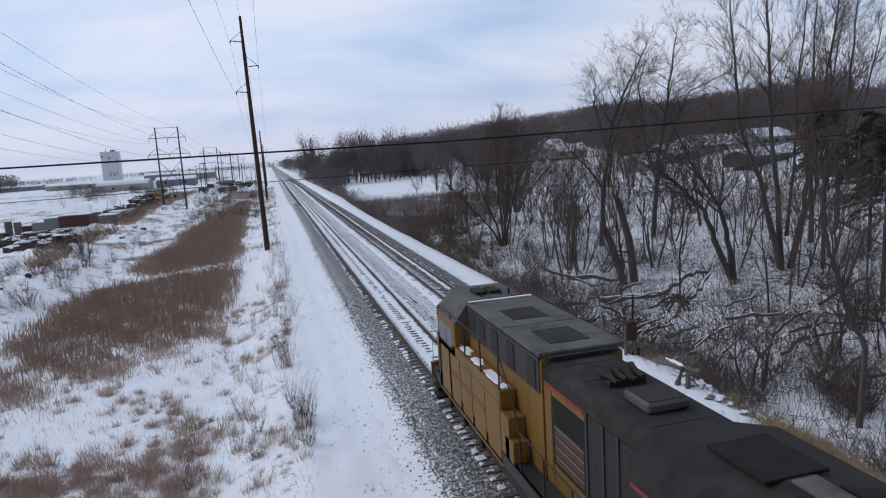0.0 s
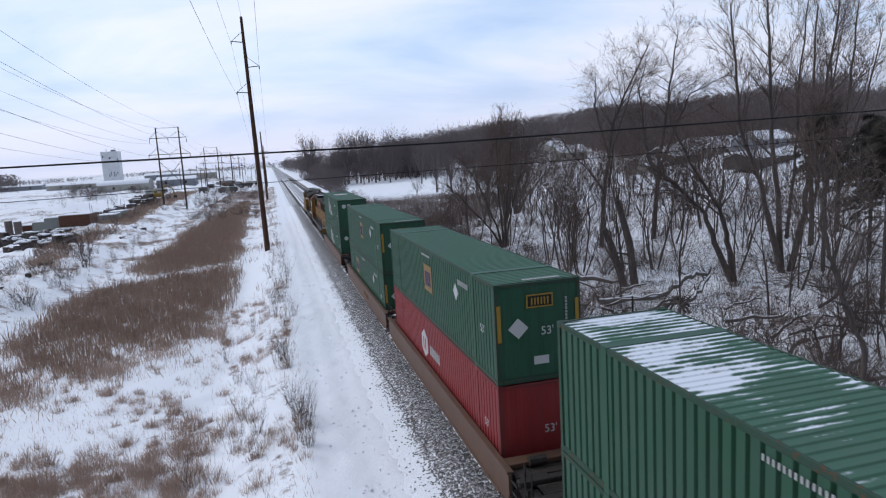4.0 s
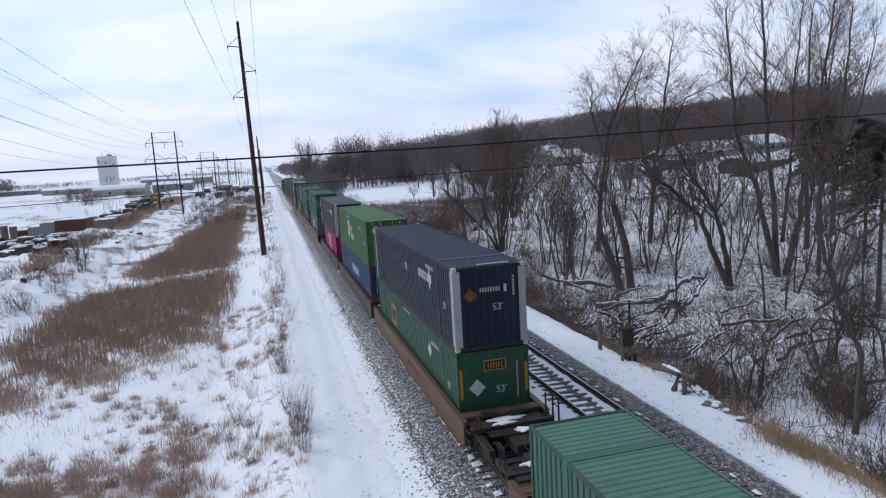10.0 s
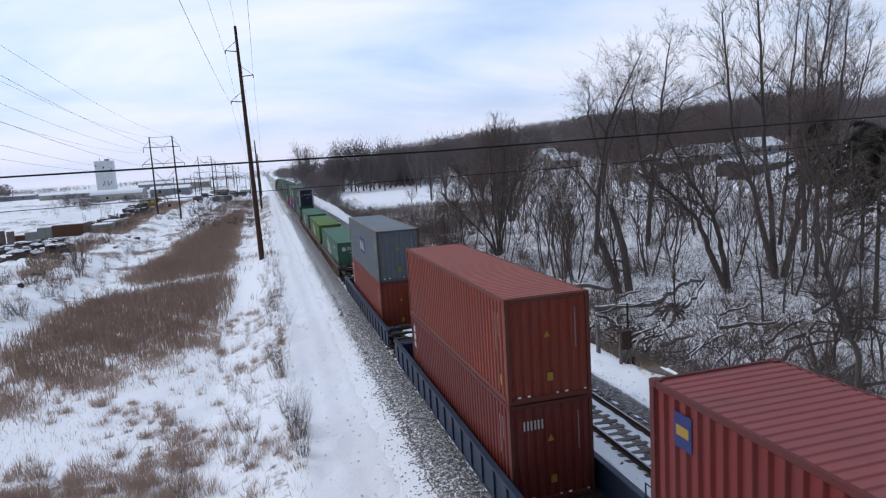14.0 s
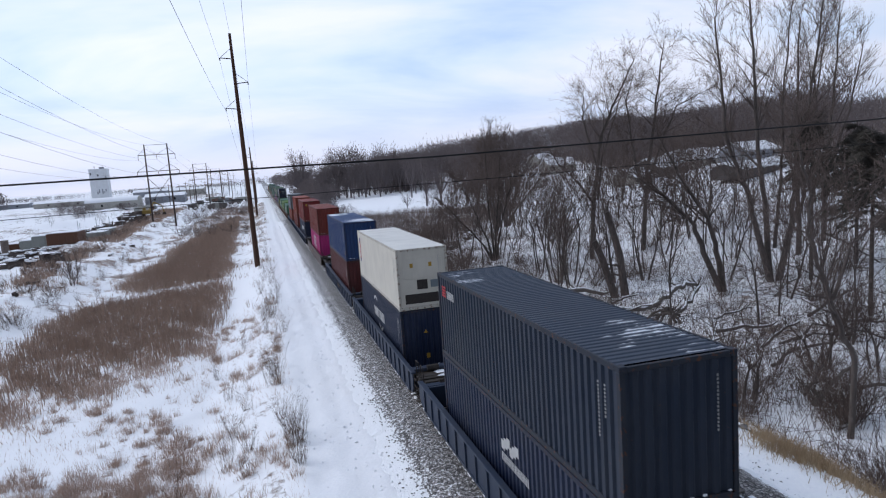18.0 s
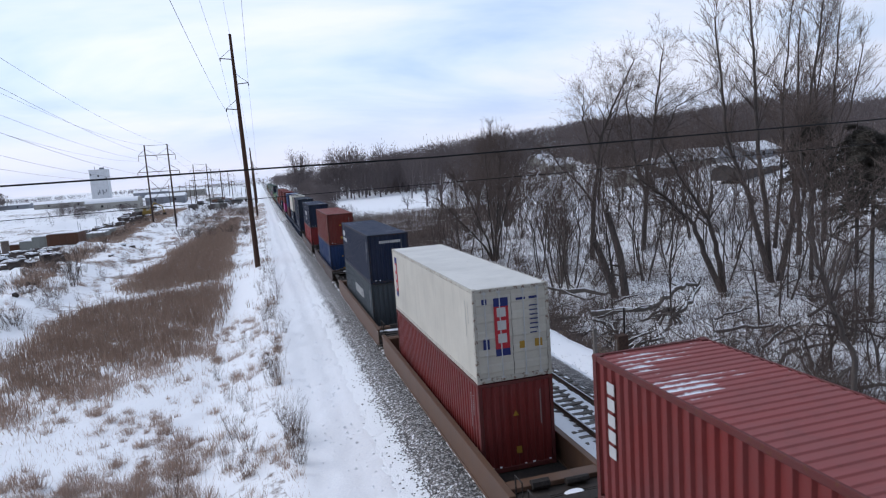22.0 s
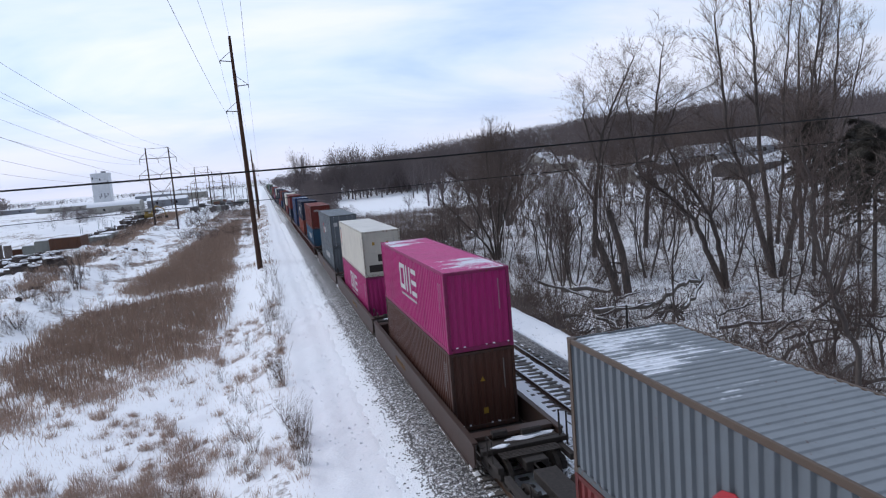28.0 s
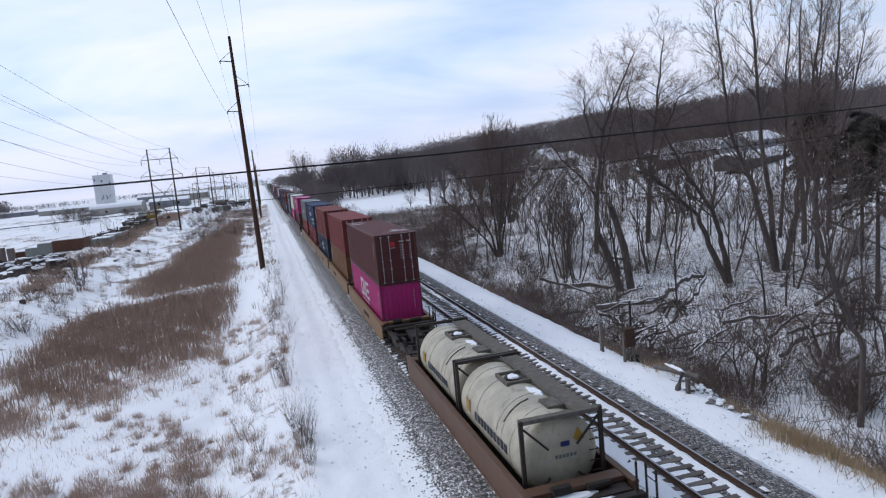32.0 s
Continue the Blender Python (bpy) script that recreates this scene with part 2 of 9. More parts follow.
WIRE = surface("aluminium_wire", (0.16, 0.16, 0.17), (0.26, 0.26, 0.28), 10, 2, 0.5, 0, metal=0.3)
BARK = surface("grey_brown_bark", (0.042, 0.035, 0.032), (0.15, 0.126, 0.114), 7, 1.5, 0.95, 0.5, 0.02, stretch=(1, 1, 0.25), vary=0.25)
WEED = surface("dry_weed_stalks", (0.075, 0.05, 0.04), (0.2, 0.145, 0.115), 4, 0.8, 0.95, 0, vary=0.25)
TWIG = surface("dark_twigs", (0.066, 0.05, 0.044), (0.185, 0.143, 0.126), 4, 0.8, 0.95, 0, vary=0.25)
# Far twigs: distance haze is mixed into their colour, more so in the second.
FARTWIG = surface("hazed_far_twigs", (0.085, 0.07, 0.071), (0.2, 0.168, 0.166), 0.25, 0.035, 0.95, 0)
HAZYTWIG = surface("hazed_distant_twigs", (0.1, 0.084, 0.086), (0.21, 0.178, 0.178), 0.4, 0.05, 0.95, 0)
REED = surface("dead_reed", (0.185, 0.132, 0.106), (0.55, 0.405, 0.318), 2.2, 0.3, 0.9, 0)
MARSH = surface("dark_marsh_stalks", (0.1, 0.078, 0.07), (0.27, 0.215, 0.19), 1.5, 0.2, 0.95, 0)
STRAW = surface("dry_straw_grass", (0.34, 0.245, 0.2), (0.66, 0.52, 0.43), 1.3, 0.3, 0.9, 0)
PALESTRAW = surface("pale_straw", (0.26, 0.18, 0.11), (0.52, 0.4, 0.26), 1.3, 0.3, 0.9, 0)
STONE = surface("loose_stone", (0.07, 0.067, 0.066), (0.3, 0.285, 0.28), 12, 2, 0.9, 0.2)
CONIFER = surface("dark_conifer_needles", (0.04, 0.038, 0.034), (0.115, 0.104, 0.09), 4, 0.7, 0.95, 0)
DEADWOOD = surface("bleached_dead_wood", (0.085, 0.074, 0.067), (0.22, 0.195, 0.175), 6, 1.2, 0.95, 0.4, 0.02)

# ---------------------------------------------------------------- mesh helpers
def mesh_of(name, verts, faces, material=None):
    me = bpy.data.meshes.new(name)
    me.from_pydata([tuple(v) for v in verts], [], [tuple(f) for f in faces])
    me.update()
    if material:
        me.materials.append(material)
    return me


def finish(bm, name, material, smooth=False):
    me = bpy.data.meshes.new(name)
    bm.to_mesh(me)
    bm.free()
    if material:
        me.materials.append(material)
    if smooth:
        for p in me.polygons:
            p.use_smooth = True
    return me


def part(name, bm, material, parent, label="", smooth=False):
    """Links a bmesh, or a mesh, as one part under a thing or a part."""
    me = finish(bm, name, material, smooth) if isinstance(bm, bmesh.types.BMesh) else bm
    ob = new(name, me)
    ob.parent = parent
    if label:
        ob["label"] = label
    return ob


def own_material(ob, material):
    """This object's material, on a mesh that others share."""
    ob.material_slots[0].link = "OBJECT"
    ob.material_slots[0].material = material
    return ob


def box(bm, x0, x1, y0, y1, z0, z1, bevel=0.0):
    vs = [bm.verts.new(p) for p in ((x0, y0, z0), (x1, y0, z0), (x1, y1, z0), (x0, y1, z0), (x0, y0, z1), (x1, y0, z1), (x1, y1, z1), (x0, y1, z1))]
    fs = [bm.faces.new([vs[i] for i in q]) for q in ((0, 3, 2, 1), (4, 5, 6, 7), (0, 1, 5, 4), (1, 2, 6, 5), (2, 3, 7, 6), (3, 0, 4, 7))]
    if bevel:
        bmesh.ops.bevel(bm, geom=list({e for f in fs for e in f.edges}), offset=bevel, segments=1, affect="EDGES")
    return bm


def boxes(*rows, bevel=0.0):
    bm = bmesh.new()
    for r in rows:
        box(bm, *r, bevel=bevel)
    return bm


def tube(bm, points, radii, sides=6, cap=True):
    """A round bar along points."""
    rings = []
    pts = [Vector(p) for p in points]
    for i, p in enumerate(pts):
        d = (pts[min(i + 1, len(pts) - 1)] - pts[max(i - 1, 0)]).normalized()
        u = d.cross(Vector((0, 0, 1)) if abs(d.z) < 0.9 else Vector((1, 0, 0))).normalized()
        v = d.cross(u)
        r = radii[i] if isinstance(radii, (list, tuple)) else radii
        rings.append([bm.verts.new(p + r * (u * math.cos(2 * math.pi * k / sides) + v * math.sin(2 * math.pi * k / sides))) for k in range(sides)])
    for a, b in zip(rings, rings[1:]):
        for k in range(sides):
            bm.faces.new((a[k], a[(k + 1) % sides], b[(k + 1) % sides], b[k]))
    if cap:
        bm.faces.new(rings[0])
        bm.faces.new(rings[-1][::-1])
    return bm


def tubes(*rows, sides=6):
    bm = bmesh.new()
    for pts, r in rows:
        tube(bm, pts, r, sides)
    return bm


def prism(bm, outline, x0, x1):
    """An outline of (y, z) points pushed from x0 to x1."""
    a = [bm.verts.new((x0, y, z)) for y, z in outline]
    b = [bm.verts.new((x1, y, z)) for y, z in outline]
    n = len(outline)
    bm.faces.new(a)
    bm.faces.new(b[::-1])
    for k in range(n):
        bm.faces.new((a[k], b[k], b[(k + 1) % n], a[(k + 1) % n]))
    bmesh.ops.recalc_face_normals(bm, faces=bm.faces)
    return bm


def blob(x, y, z, rx, ry, seed, thick=0.04):
    """A ragged low patch of lying snow."""
    rnd = random.Random(seed)
    bm = bmesh.new()
    n = 16
    low, top = [], []
    for k in range(n):
        a, r = 2 * math.pi * k / n, rnd.uniform(0.6, 1.1)
        low.append(bm.verts.new((x + rx * r * math.cos(a), y + ry * r * math.sin(a), z)))
        top.append(bm.verts.new((x + rx * r * 0.82 * math.cos(a), y + ry * r * 0.82 * math.sin(a), z + thick * rnd.uniform(0.6, 1.2))))
    for k in range(n):
        bm.faces.new((low[k], low[(k + 1) % n], top[(k + 1) % n], top[k]))
    bm.faces.new(top)
    bmesh.ops.recalc_face_normals(bm, faces=bm.faces)
    return bm


# ---------------------------------------------------------------- ground
SPACING = 4.5  # between the two tracks


def smooth01(v):
    v = np.clip(v, 0, 1)
    return v * v * (3 - 2 * v)


def ridge_noise(x, y, s, seed):
    """Cheap rolling unevenness."""
    return (np.sin(x / s + seed) * np.cos(y / s * 0.9 + seed * 2.1) + 0.6 * np.sin((x + 0.7 * y) / s * 1.9 + seed * 1.3) + 0.4 * np.cos((x * 0.8 - y) / s * 3.1 + seed)) / 2


def height(x, y):
    """Ground height over the plan; rail top is 0."""
    x, y = np.asarray(x, float), np.asarray(y, float)
    # left of the line: service path, then a reed ditch, then the bank of the yard
    z = -0.85 - 1.25 * smooth01((-6.0 - x) / 5.0)
    bank = smooth01((-24.0 - 0.02 * y - x) / 7.0) * smooth01((y - 30) / 30)
    z = z + bank * (1.5 + 0.85 * ridge_noise(x, y, 6.0, 2.0) + 0.42 * ridge_noise(x, y, 1.9, 0.6) + 0.3 * ridge_noise(x + 0.5 * y, 0.5 * y, 0.9, 2.2)) * np.where(x < -48, 0.9, 1.0)
    yard = smooth01((-40.0 - 0.05 * np.clip(y, 0, 400) - x) / 12)
    z = z - (0.5 + 1.0 * smooth01((330 - y) / 70)) * yard
    z = z + (0.12 * ridge_noise(x, y, 3.1, 0.4) + 0.1 * ridge_noise(x, y, 0.8, 1.1)) * smooth01((-6.2 - x) / 2)
    # the path: wheel ruts, and a low ridge of thrown-up snow before the ballast
    z = z + smooth01((x + 6.6) / 0.5) * (x < -3.3) * (0.035 * ridge_noise(x, y, 0.45, 0.3) - 0.07 * np.exp(-(((x + 5.7 + 0.1 * np.sin(y / 9)) / 0.3) ** 2)) - 0.06 * np.exp(-(((x + 4.4 + 0.1 * np.sin(y / 9)) / 0.3) ** 2)) + 0.1 * np.exp(-(((x + 3.7) / 0.25) ** 2)) * (0.6 + ridge_noise(x, y, 0.7, 2.0)))
    # spoil heaps in the yard
    heap = smooth01((-58 - x) / 10) * smooth01((y - 190) / 25) * smooth01((345 - y) / 30)
    z = z + heap * np.clip(1.2 + 2.0 * ridge_noise(x, y, 13.0, 0.8), 0, None)
    # hummock in the ditch under the first tower
    z = z + 1.3 * np.exp(-(((x + 24) / 9) ** 2 + ((y - 175) / 55) ** 2))
    # right: shoulder, wooded hollow, hillside
    start = 27 + 45 * smooth01((y - 110) / 80) - 25 * smooth01((y - 320) / 120)
    rise = np.clip(x - start, 0, None)
    hill = 0.16 * rise * smooth01(rise / 25) + 0.0
    hill = 22 * (1 - np.exp(-hill / 22))
    hill = hill * (1 - 0.75 * smooth01((y - 420) / 500))
    floor = -0.8 - 2.3 * smooth01((x - 9.0 - 0.7 * np.exp(-(((y - 26) / 2.2) ** 2))) / 5.0) + 1.0 * smooth01((y - 120) / 60)
    floor = floor + 0.05 * ridge_noise(x, y, 0.6, 0.8) * (x > 7.7) * (x < 9.6)
    right = floor + hill + 0.35 * ridge_noise(x, y, 5.0, 1.1) * smooth01((x - 11) / 5)
    z = np.where(x > 2.0, right, z)
    # under the ballast
    bed = (x > -3.2) & (x < SPACING + 2.9)
    z = np.where(bed, -0.95, z)
    # far country rolls gently
    far = smooth01((np.hypot(x, y) - 500) / 1500)
    return z + far * (3.0 * ridge_noise(x, y, 420, 3.0) - 1.0)


def bareness(x, y):
    """How far the dead growth and bare earth break through the snow."""
    b = np.full(np.shape(x), -0.16)
    b = np.where((x < -6.8) & (x > -30) & (y > 5), 0.085 + 0.05 * smooth01((31 - y) / 8) + 0.03 * ridge_noise(x, y, 1.3, 0.9), b)
    b = np.where((x < -23) & (x > -48) & (y > 40) & (y < 260), 0.13 + 0.1 * ridge_noise(x, y, 3.0, 0.2) + 0.05 * ridge_noise(x, y, 1.1, 1.2), b)
    b = np.where((x < -55) & (y > 180) & (y < 420), 0.1 + 0.12 * ridge_noise(x, y, 23, 1.0) + 0.08 * ridge_noise(x, y, 6, 0.3), b)
    b = np.where((x < -40) & (y >= 420), 0.12 + 0.14 * ridge_noise(x, y, 60, 2.2), b)
    wood = smooth01((x - 10.0 + 0.7 * smooth01((30 - y) / 8) - 0.5 * ridge_noise(x, y, 2.4, 1.6)) / 1.5) * (y < 125)
    b = np.where(wood > 0, -0.16 + 0.285 * wood, b)
    clear = (x > 55) & (x < 122) & (y > 84) & (y < 185)
    steep = smooth01((x - (62 + 0.32 * np.clip(y - 60, 0, 270))) / 12) * (y < 500)
    b = np.where(steep > 0, -0.16 + 0.5 * steep, b)
    return np.where(clear, -0.05, b)


def axis(parts):
    out = []
    for a, b, step in parts:
        out += list(np.arange(a, b, step))
    return np.array(out + [parts[-1][1]])


def build_ground():
    xs = axis([(-4200, -600, 300), (-600, -160, 40), (-160, -60, 5), (-60, -12, 0.8), (-12, -3.4, 0.35), (-3.4, 7.4, 0.9), (7.4, 8, 0.3), (8, 14, 0.4), (14, 60, 1.2), (60, 160, 5), (160, 600, 40), (600, 4200, 300)])
    ys = axis([(-900, -20, 40), (-20, 10, 5), (10, 60, 0.5), (60, 140, 1.2), (140, 320, 4), (320, 800, 20), (800, 4900, 200)])
    gx, gy = np.meshgrid(xs, ys)
    gz = height(gx, gy)
    jit = np.random.RandomState(5).normal(0, 0.035, gz.shape)
    gz = gz + jit * ((gx < -3.6) | (gx > 7.6))
    nx, ny = len(xs), len(ys)
    i, j = np.meshgrid(np.arange(nx - 1), np.arange(ny - 1))
    a = (j * nx + i).ravel()
    faces = np.stack([a, a + 1, a + nx + 1, a + nx], -1)
    me = mesh_of("ground", np.stack([gx, gy, gz], -1).reshape(-1, 3).tolist(), faces.tolist(), SNOW)
    for p in me.polygons:
        p.use_smooth = True
    at = me.attributes.new("bare", "FLOAT", "POINT")
    at.data.foreach_set("value", bareness(gx, gy).ravel().astype(np.float32))
    tagged(new("ground", me), "snow-covered ground with dead grass showing through", "ground", kind="structure")


build_ground()


# ---------------------------------------------------------------- the two tracks
def strip(name, section, y0, y1, material, step=None):
    """A cross-section of (x, z) points drawn out along the line."""
    ys = [y0, y1] if not step else list(np.arange(y0, y1, step)) + [y1]
    n = len(section)
    rnd = np.random.RandomState(3)
    verts = []
    for y in ys:
        for k, (x, z) in enumerate(section):
            wob = rnd.normal(0, 0.05) if step and k in (0, n - 1) else 0
            verts.append((x + wob, y, z + (rnd.normal(0, 0.012) if step else 0)))
    faces = [(r * n + k, r * n + k + 1, (r + 1) * n + k + 1, (r + 1) * n + k) for r in range(len(ys) - 1) for k in range(n - 1)]
    me = mesh_of(name, verts, faces, material)
    if step:
        at = me.attributes.new("drift", "FLOAT", "POINT")
        at.data.foreach_set("value", [float(drift(v[0])) for v in verts])
    return me


def drift(x):
    """Share of snow lying between the stones, by distance from the line."""
    return np.interp(x, [-4.0, -3.2, -2.95, -2.7, -2.45, -2.1, -1.6, 1.3, 2.2, 2.8, 3.6, 6.3, 6.9, 7.2, 7.5], [0.5, 0.36, 0.22, 0.12, 0.07, 0.05, 0.04, 0.1, 0.15, 0.13, 0.04, -0.04, 0.02, 0.12, 0.4])


def rail_section(cx):
    """A flat-bottomed rail: foot, web, head."""
    w = [(-0.075, -0.172), (-0.075, -0.16), (-0.012, -0.14), (-0.012, -0.045), (-0.037, -0.035), (-0.037, -0.003), (0.037, -0.003), (0.037, -0.035), (0.012, -0.045), (0.012, -0.14), (0.075, -0.16), (0.075, -0.172)]
    return [(cx + x, z) for x, z in w]


def build_tracks():
    left = strip("ballast_bed", [(-4.6, -1.02), (-3.75, -0.87), (-3.1, -0.62), (-2.6, -0.44), (-2.1, -0.26), (-1.8, -0.225), (0, -0.22), (1.8, -0.225)], -40, 160, BALLAST, 0.4)
    tagged(new("ballast", left), "grey crushed-stone ballast shoulder with a little snow", "ballast", kind="structure")
    mid = strip("ballast_between", [(1.8, -0.225), (2.25, -0.28), (2.7, -0.225), (4.5, -0.22), (6.2, -0.225), (6.6, -0.3), (7.1, -0.56), (7.7, -0.83)], -40, 160, BALLAST, 0.4)
    tagged(new("ballast", mid), "grey ballast between the tracks filled with snow", "ballast", kind="structure")
    for y0, y1 in ((-880, -40), (160, 2600)):
        far = strip("ballast_far", [(-2.9, -0.95), (-2.1, -0.36), (-1.9, -0.235), (1.9, -0.235), (2.25, -0.29), (2.6, -0.235), (6.4, -0.24), (7.7, -0.85)], y0, y1, BALLAST_SNOWY)
        tagged(new("ballast", far), "snowy ballast running into the distance", "ballast", kind="structure")
    bm = box(bmesh.new(), -1.3, 1.3, -0.115, 0.115, -0.34, -0.165, 0.015)
    tie = finish(bm, "sleeper", SLEEPER)
    rnd = random.Random(4)
    for n, cx in enumerate((0.0, SPACING)):
        track = new("track_%d" % (n + 1))
        tagged(track, "railway track with steel rails on timber sleepers", "track", kind="structure")
        for s in (-0.7525, 0.7525):
            part("rail", strip("rail", rail_section(cx + s), -880, 2600, RAIL_STEEL), None, track)
            head = strip("rail_head", [(cx + s - 0.034, -0.003), (cx + s - 0.03, 0.002), (cx + s + 0.03, 0.002), (cx + s + 0.034, -0.003)], -880, 2600, RAIL_HEAD)
            part("rail_head", head, None, track, "polished running surface")
        y = 6.0
        while y < 78:
            ob = new("sleeper", tie)
            ob.parent = track
            ob.location = (cx + rnd.uniform(-0.04, 0.04), y, rnd.uniform(-0.015, 0.0))
            ob.rotation_euler.z = rnd.uniform(-0.02, 0.02)
            y += 0.52
        verts, faces = [], []
        for y in np.arange(78, 420, 0.52):
            b = len(verts)
            verts += [(cx - 1.3, y - 0.115, -0.17), (cx + 1.3, y - 0.115, -0.17), (cx + 1.3, y + 0.115, -0.17), (cx - 1.3, y + 0.115, -0.17), (cx - 1.3, y - 0.115, -0.25), (cx + 1.3, y - 0.115, -0.25)]
            faces += [(b, b + 1, b + 2, b + 3), (b + 4, b + 5, b + 1, b)]
        tagged(part("far_sleepers", mesh_of("far_sleepers", verts, faces, SLEEPER), None, track), kind="stuff")
        # snow on the sleeper ends
        verts, faces = [], []
        for y in np.arange(6.0, 150, 0.52):
            for side in ((-1,) if n == 0 else (1,)):
                if rnd.random() < (0.8 if n == 0 else 0.3):
                    b, w = len(verts), rnd.uniform(0.12, 0.36) * (1 if n == 0 else 0.6)
                    xa = cx + side * 1.32
                    xb = xa - side * w
                    h0 = rnd.uniform(0.015, 0.04)
                    o = rnd.uniform(-0.15, 0.05)
                    verts += [(xa, y - 0.1 + o, -0.2), (xa, y + 0.13, -0.2), (xb, y + 0.1, -0.166), (xb, y - 0.1 + o, -0.166), (xa - side * 0.06, y - 0.06, -0.165 + h0), (xb + side * 0.05, y + 0.06, -0.165 + h0)]
                    faces += [(b, b + 1, b + 4), (b + 1, b + 2, b + 5, b + 4), (b + 2, b + 3, b + 5), (b + 3, b, b + 4, b + 5)]
        tagged(new("sleeper_snow", mesh_of("sleeper_snow", verts, faces, FRESH)), "snow caught on the sleeper ends", "snow", kind="stuff")
        # drifted snow between the rails
        snow = strip("drifted_snow", [(cx - 0.68, -0.2), (cx - 0.54, -0.15), (cx - 0.24, -0.152), (cx - 0.1, -0.178), (cx + 0.12, -0.186), (cx + 0.26, -0.158), (cx + 0.54, -0.15), (cx + 0.68, -0.19)] if n == 0 else [(cx + 0.26, -0.22), (cx + 0.4, -0.17), (cx + 0.58, -0.155), (cx + 0.69, -0.2)], -40, 420, FRESH, 0.45)
        tagged(new("drifted_snow", snow), "snow drifted along the rails", "snow", kind="stuff")
    snow = strip("drifted_snow", [(SPACING - 0.68, -0.195), (SPACING - 0.5, -0.186), (SPACING - 0.2, -0.202), (SPACING + 0.1, -0.225)], -40, 420, FRESH, 0.3)
    tagged(new("drifted_snow", snow), "thin snow between the sleepers", "snow", kind="stuff")
    snow = strip("drifted_snow", [(0.84, -0.19), (0.95, -0.155), (1.15, -0.16), (1.36, -0.215)], -40, 420, FRESH, 0.45)
    tagged(new("drifted_snow", snow), "snow drifted outside the rail", "snow", kind="stuff")
    snow = strip("drifted_snow", [(2.75, -0.25), (3.0, -0.18), (3.4, -0.165), (3.68, -0.2)], -40, 300, FRESH, 0.7)
    tagged(new("drifted_snow", snow), "snow drifted between the two tracks", "snow", kind="stuff")


build_tracks()


def build_bridge():
    """The road bridge over the line, on which the camera stands."""
    t = new("road_bridge")
    tagged(t, "plain grey concrete road bridge over the railway", "bridge")
    part("deck", boxes((-60, 60, -11.5, 0.7, 7.2, 8.15), bevel=0.03), STONE, t)
    for y in (-11.25, 0.7):
        part("parapet", boxes((-60, 60, y - 0.25, y, 8.15, 9.1), bevel=0.02), STONE, t)
    for x0, x1 in ((-18.5, -17.3), (22.3, 23.5)):
        part("pier", boxes((x0, x1, -10.5, -0.9, -4.5, 7.2), bevel=0.05), STONE, t)


build_bridge()


def pebbles(name, x, y, z, size, material):
    """Many small eight-faced lumps as one mesh."""
    rnd = np.random.RandomState(len(x))
    n = len(x)
    six = np.array([(1, 0, 0), (-1, 0, 0), (0, 1, 0), (0, -1, 0), (0, 0, 0.7), (0, 0, -0.7)], float)
    v = six[None] * size[:, None, None] * rnd.uniform(0.6, 1.3, (n, 6, 1)) + np.stack([x, y, z], -1)[:, None]
    f = np.array([(0, 2, 4), (2, 1, 4), (1, 3, 4), (3, 0, 4), (2, 0, 5), (1, 2, 5), (3, 1, 5), (0, 3, 5)])
    f = (np.arange(n)[:, None, None] * 6 + f[None]).reshape(-1, 3)
    return mesh_of(name, v.reshape(-1, 3).tolist(), f.tolist(), material)


def build_pebbles():
    rnd = np.random.RandomState(77)
    # stones rolled off the shoulder, on the snow
    y = 10 + 75 * rnd.rand(3000) ** 1.5
    x = -2.4 - np.abs(rnd.normal(0, 0.36, 3000)) + 0.2 * ridge_noise(y * 0, y, 0.9, 0.4)
    z = np.interp(x, [-4.6, -3.75, -3.1, -2.6, -2.1], [-0.85, -0.85, -0.62, -0.44, -0.26])
    tagged(new("loose_stones", pebbles("loose_stones", x, y, z + 0.01, rnd.uniform(0.02, 0.055, len(x)), STONE)), "grey stones scattered on the snow beside the ballast", "stones", kind="stuff")
    # clods of trodden snow on the path
    y = 10 + 70 * rnd.rand(1500) ** 1.4
    x = rnd.uniform(-6.4, -3.3, 1500)
    m = ridge_noise(x, y, 1.3, 0.6) + 0.4 * (x + 5) + rnd.normal(0, 0.3, 1500) > 0.1
    x, y = x[m], y[m]
    z = np.interp(x, [-4.6, -3.75, -3.1], [-0.85, -0.85, -0.62])
    tagged(new("snow_clods", pebbles("snow_clods", rnd.uniform(7.5, 9.2, 700), 12 + 60 * rnd.rand(700) ** 1.4, np.full(700, -0.79), rnd.uniform(0.02, 0.07, 700), FRESH)), "clods of snow on the shoulder", "snow", kind="stuff")
    n = 500
    tagged(new("loose_stones", pebbles("loose_stones", 7.35 + np.abs(rnd.normal(0, 0.5, n)), 11 + 60 * rnd.rand(n) ** 1.4, np.full(n, -0.79), rnd.uniform(0.015, 0.04, n), STONE)), "grey stones scattered on the shoulder's snow", "stones", kind="stuff")
    tagged(new("snow_clods", pebbles("snow_clods", x, y, z, rnd.uniform(0.02, 0.08, len(x)), FRESH)), "clods of trodden snow on the path", "snow", kind="stuff")


build_pebbles()

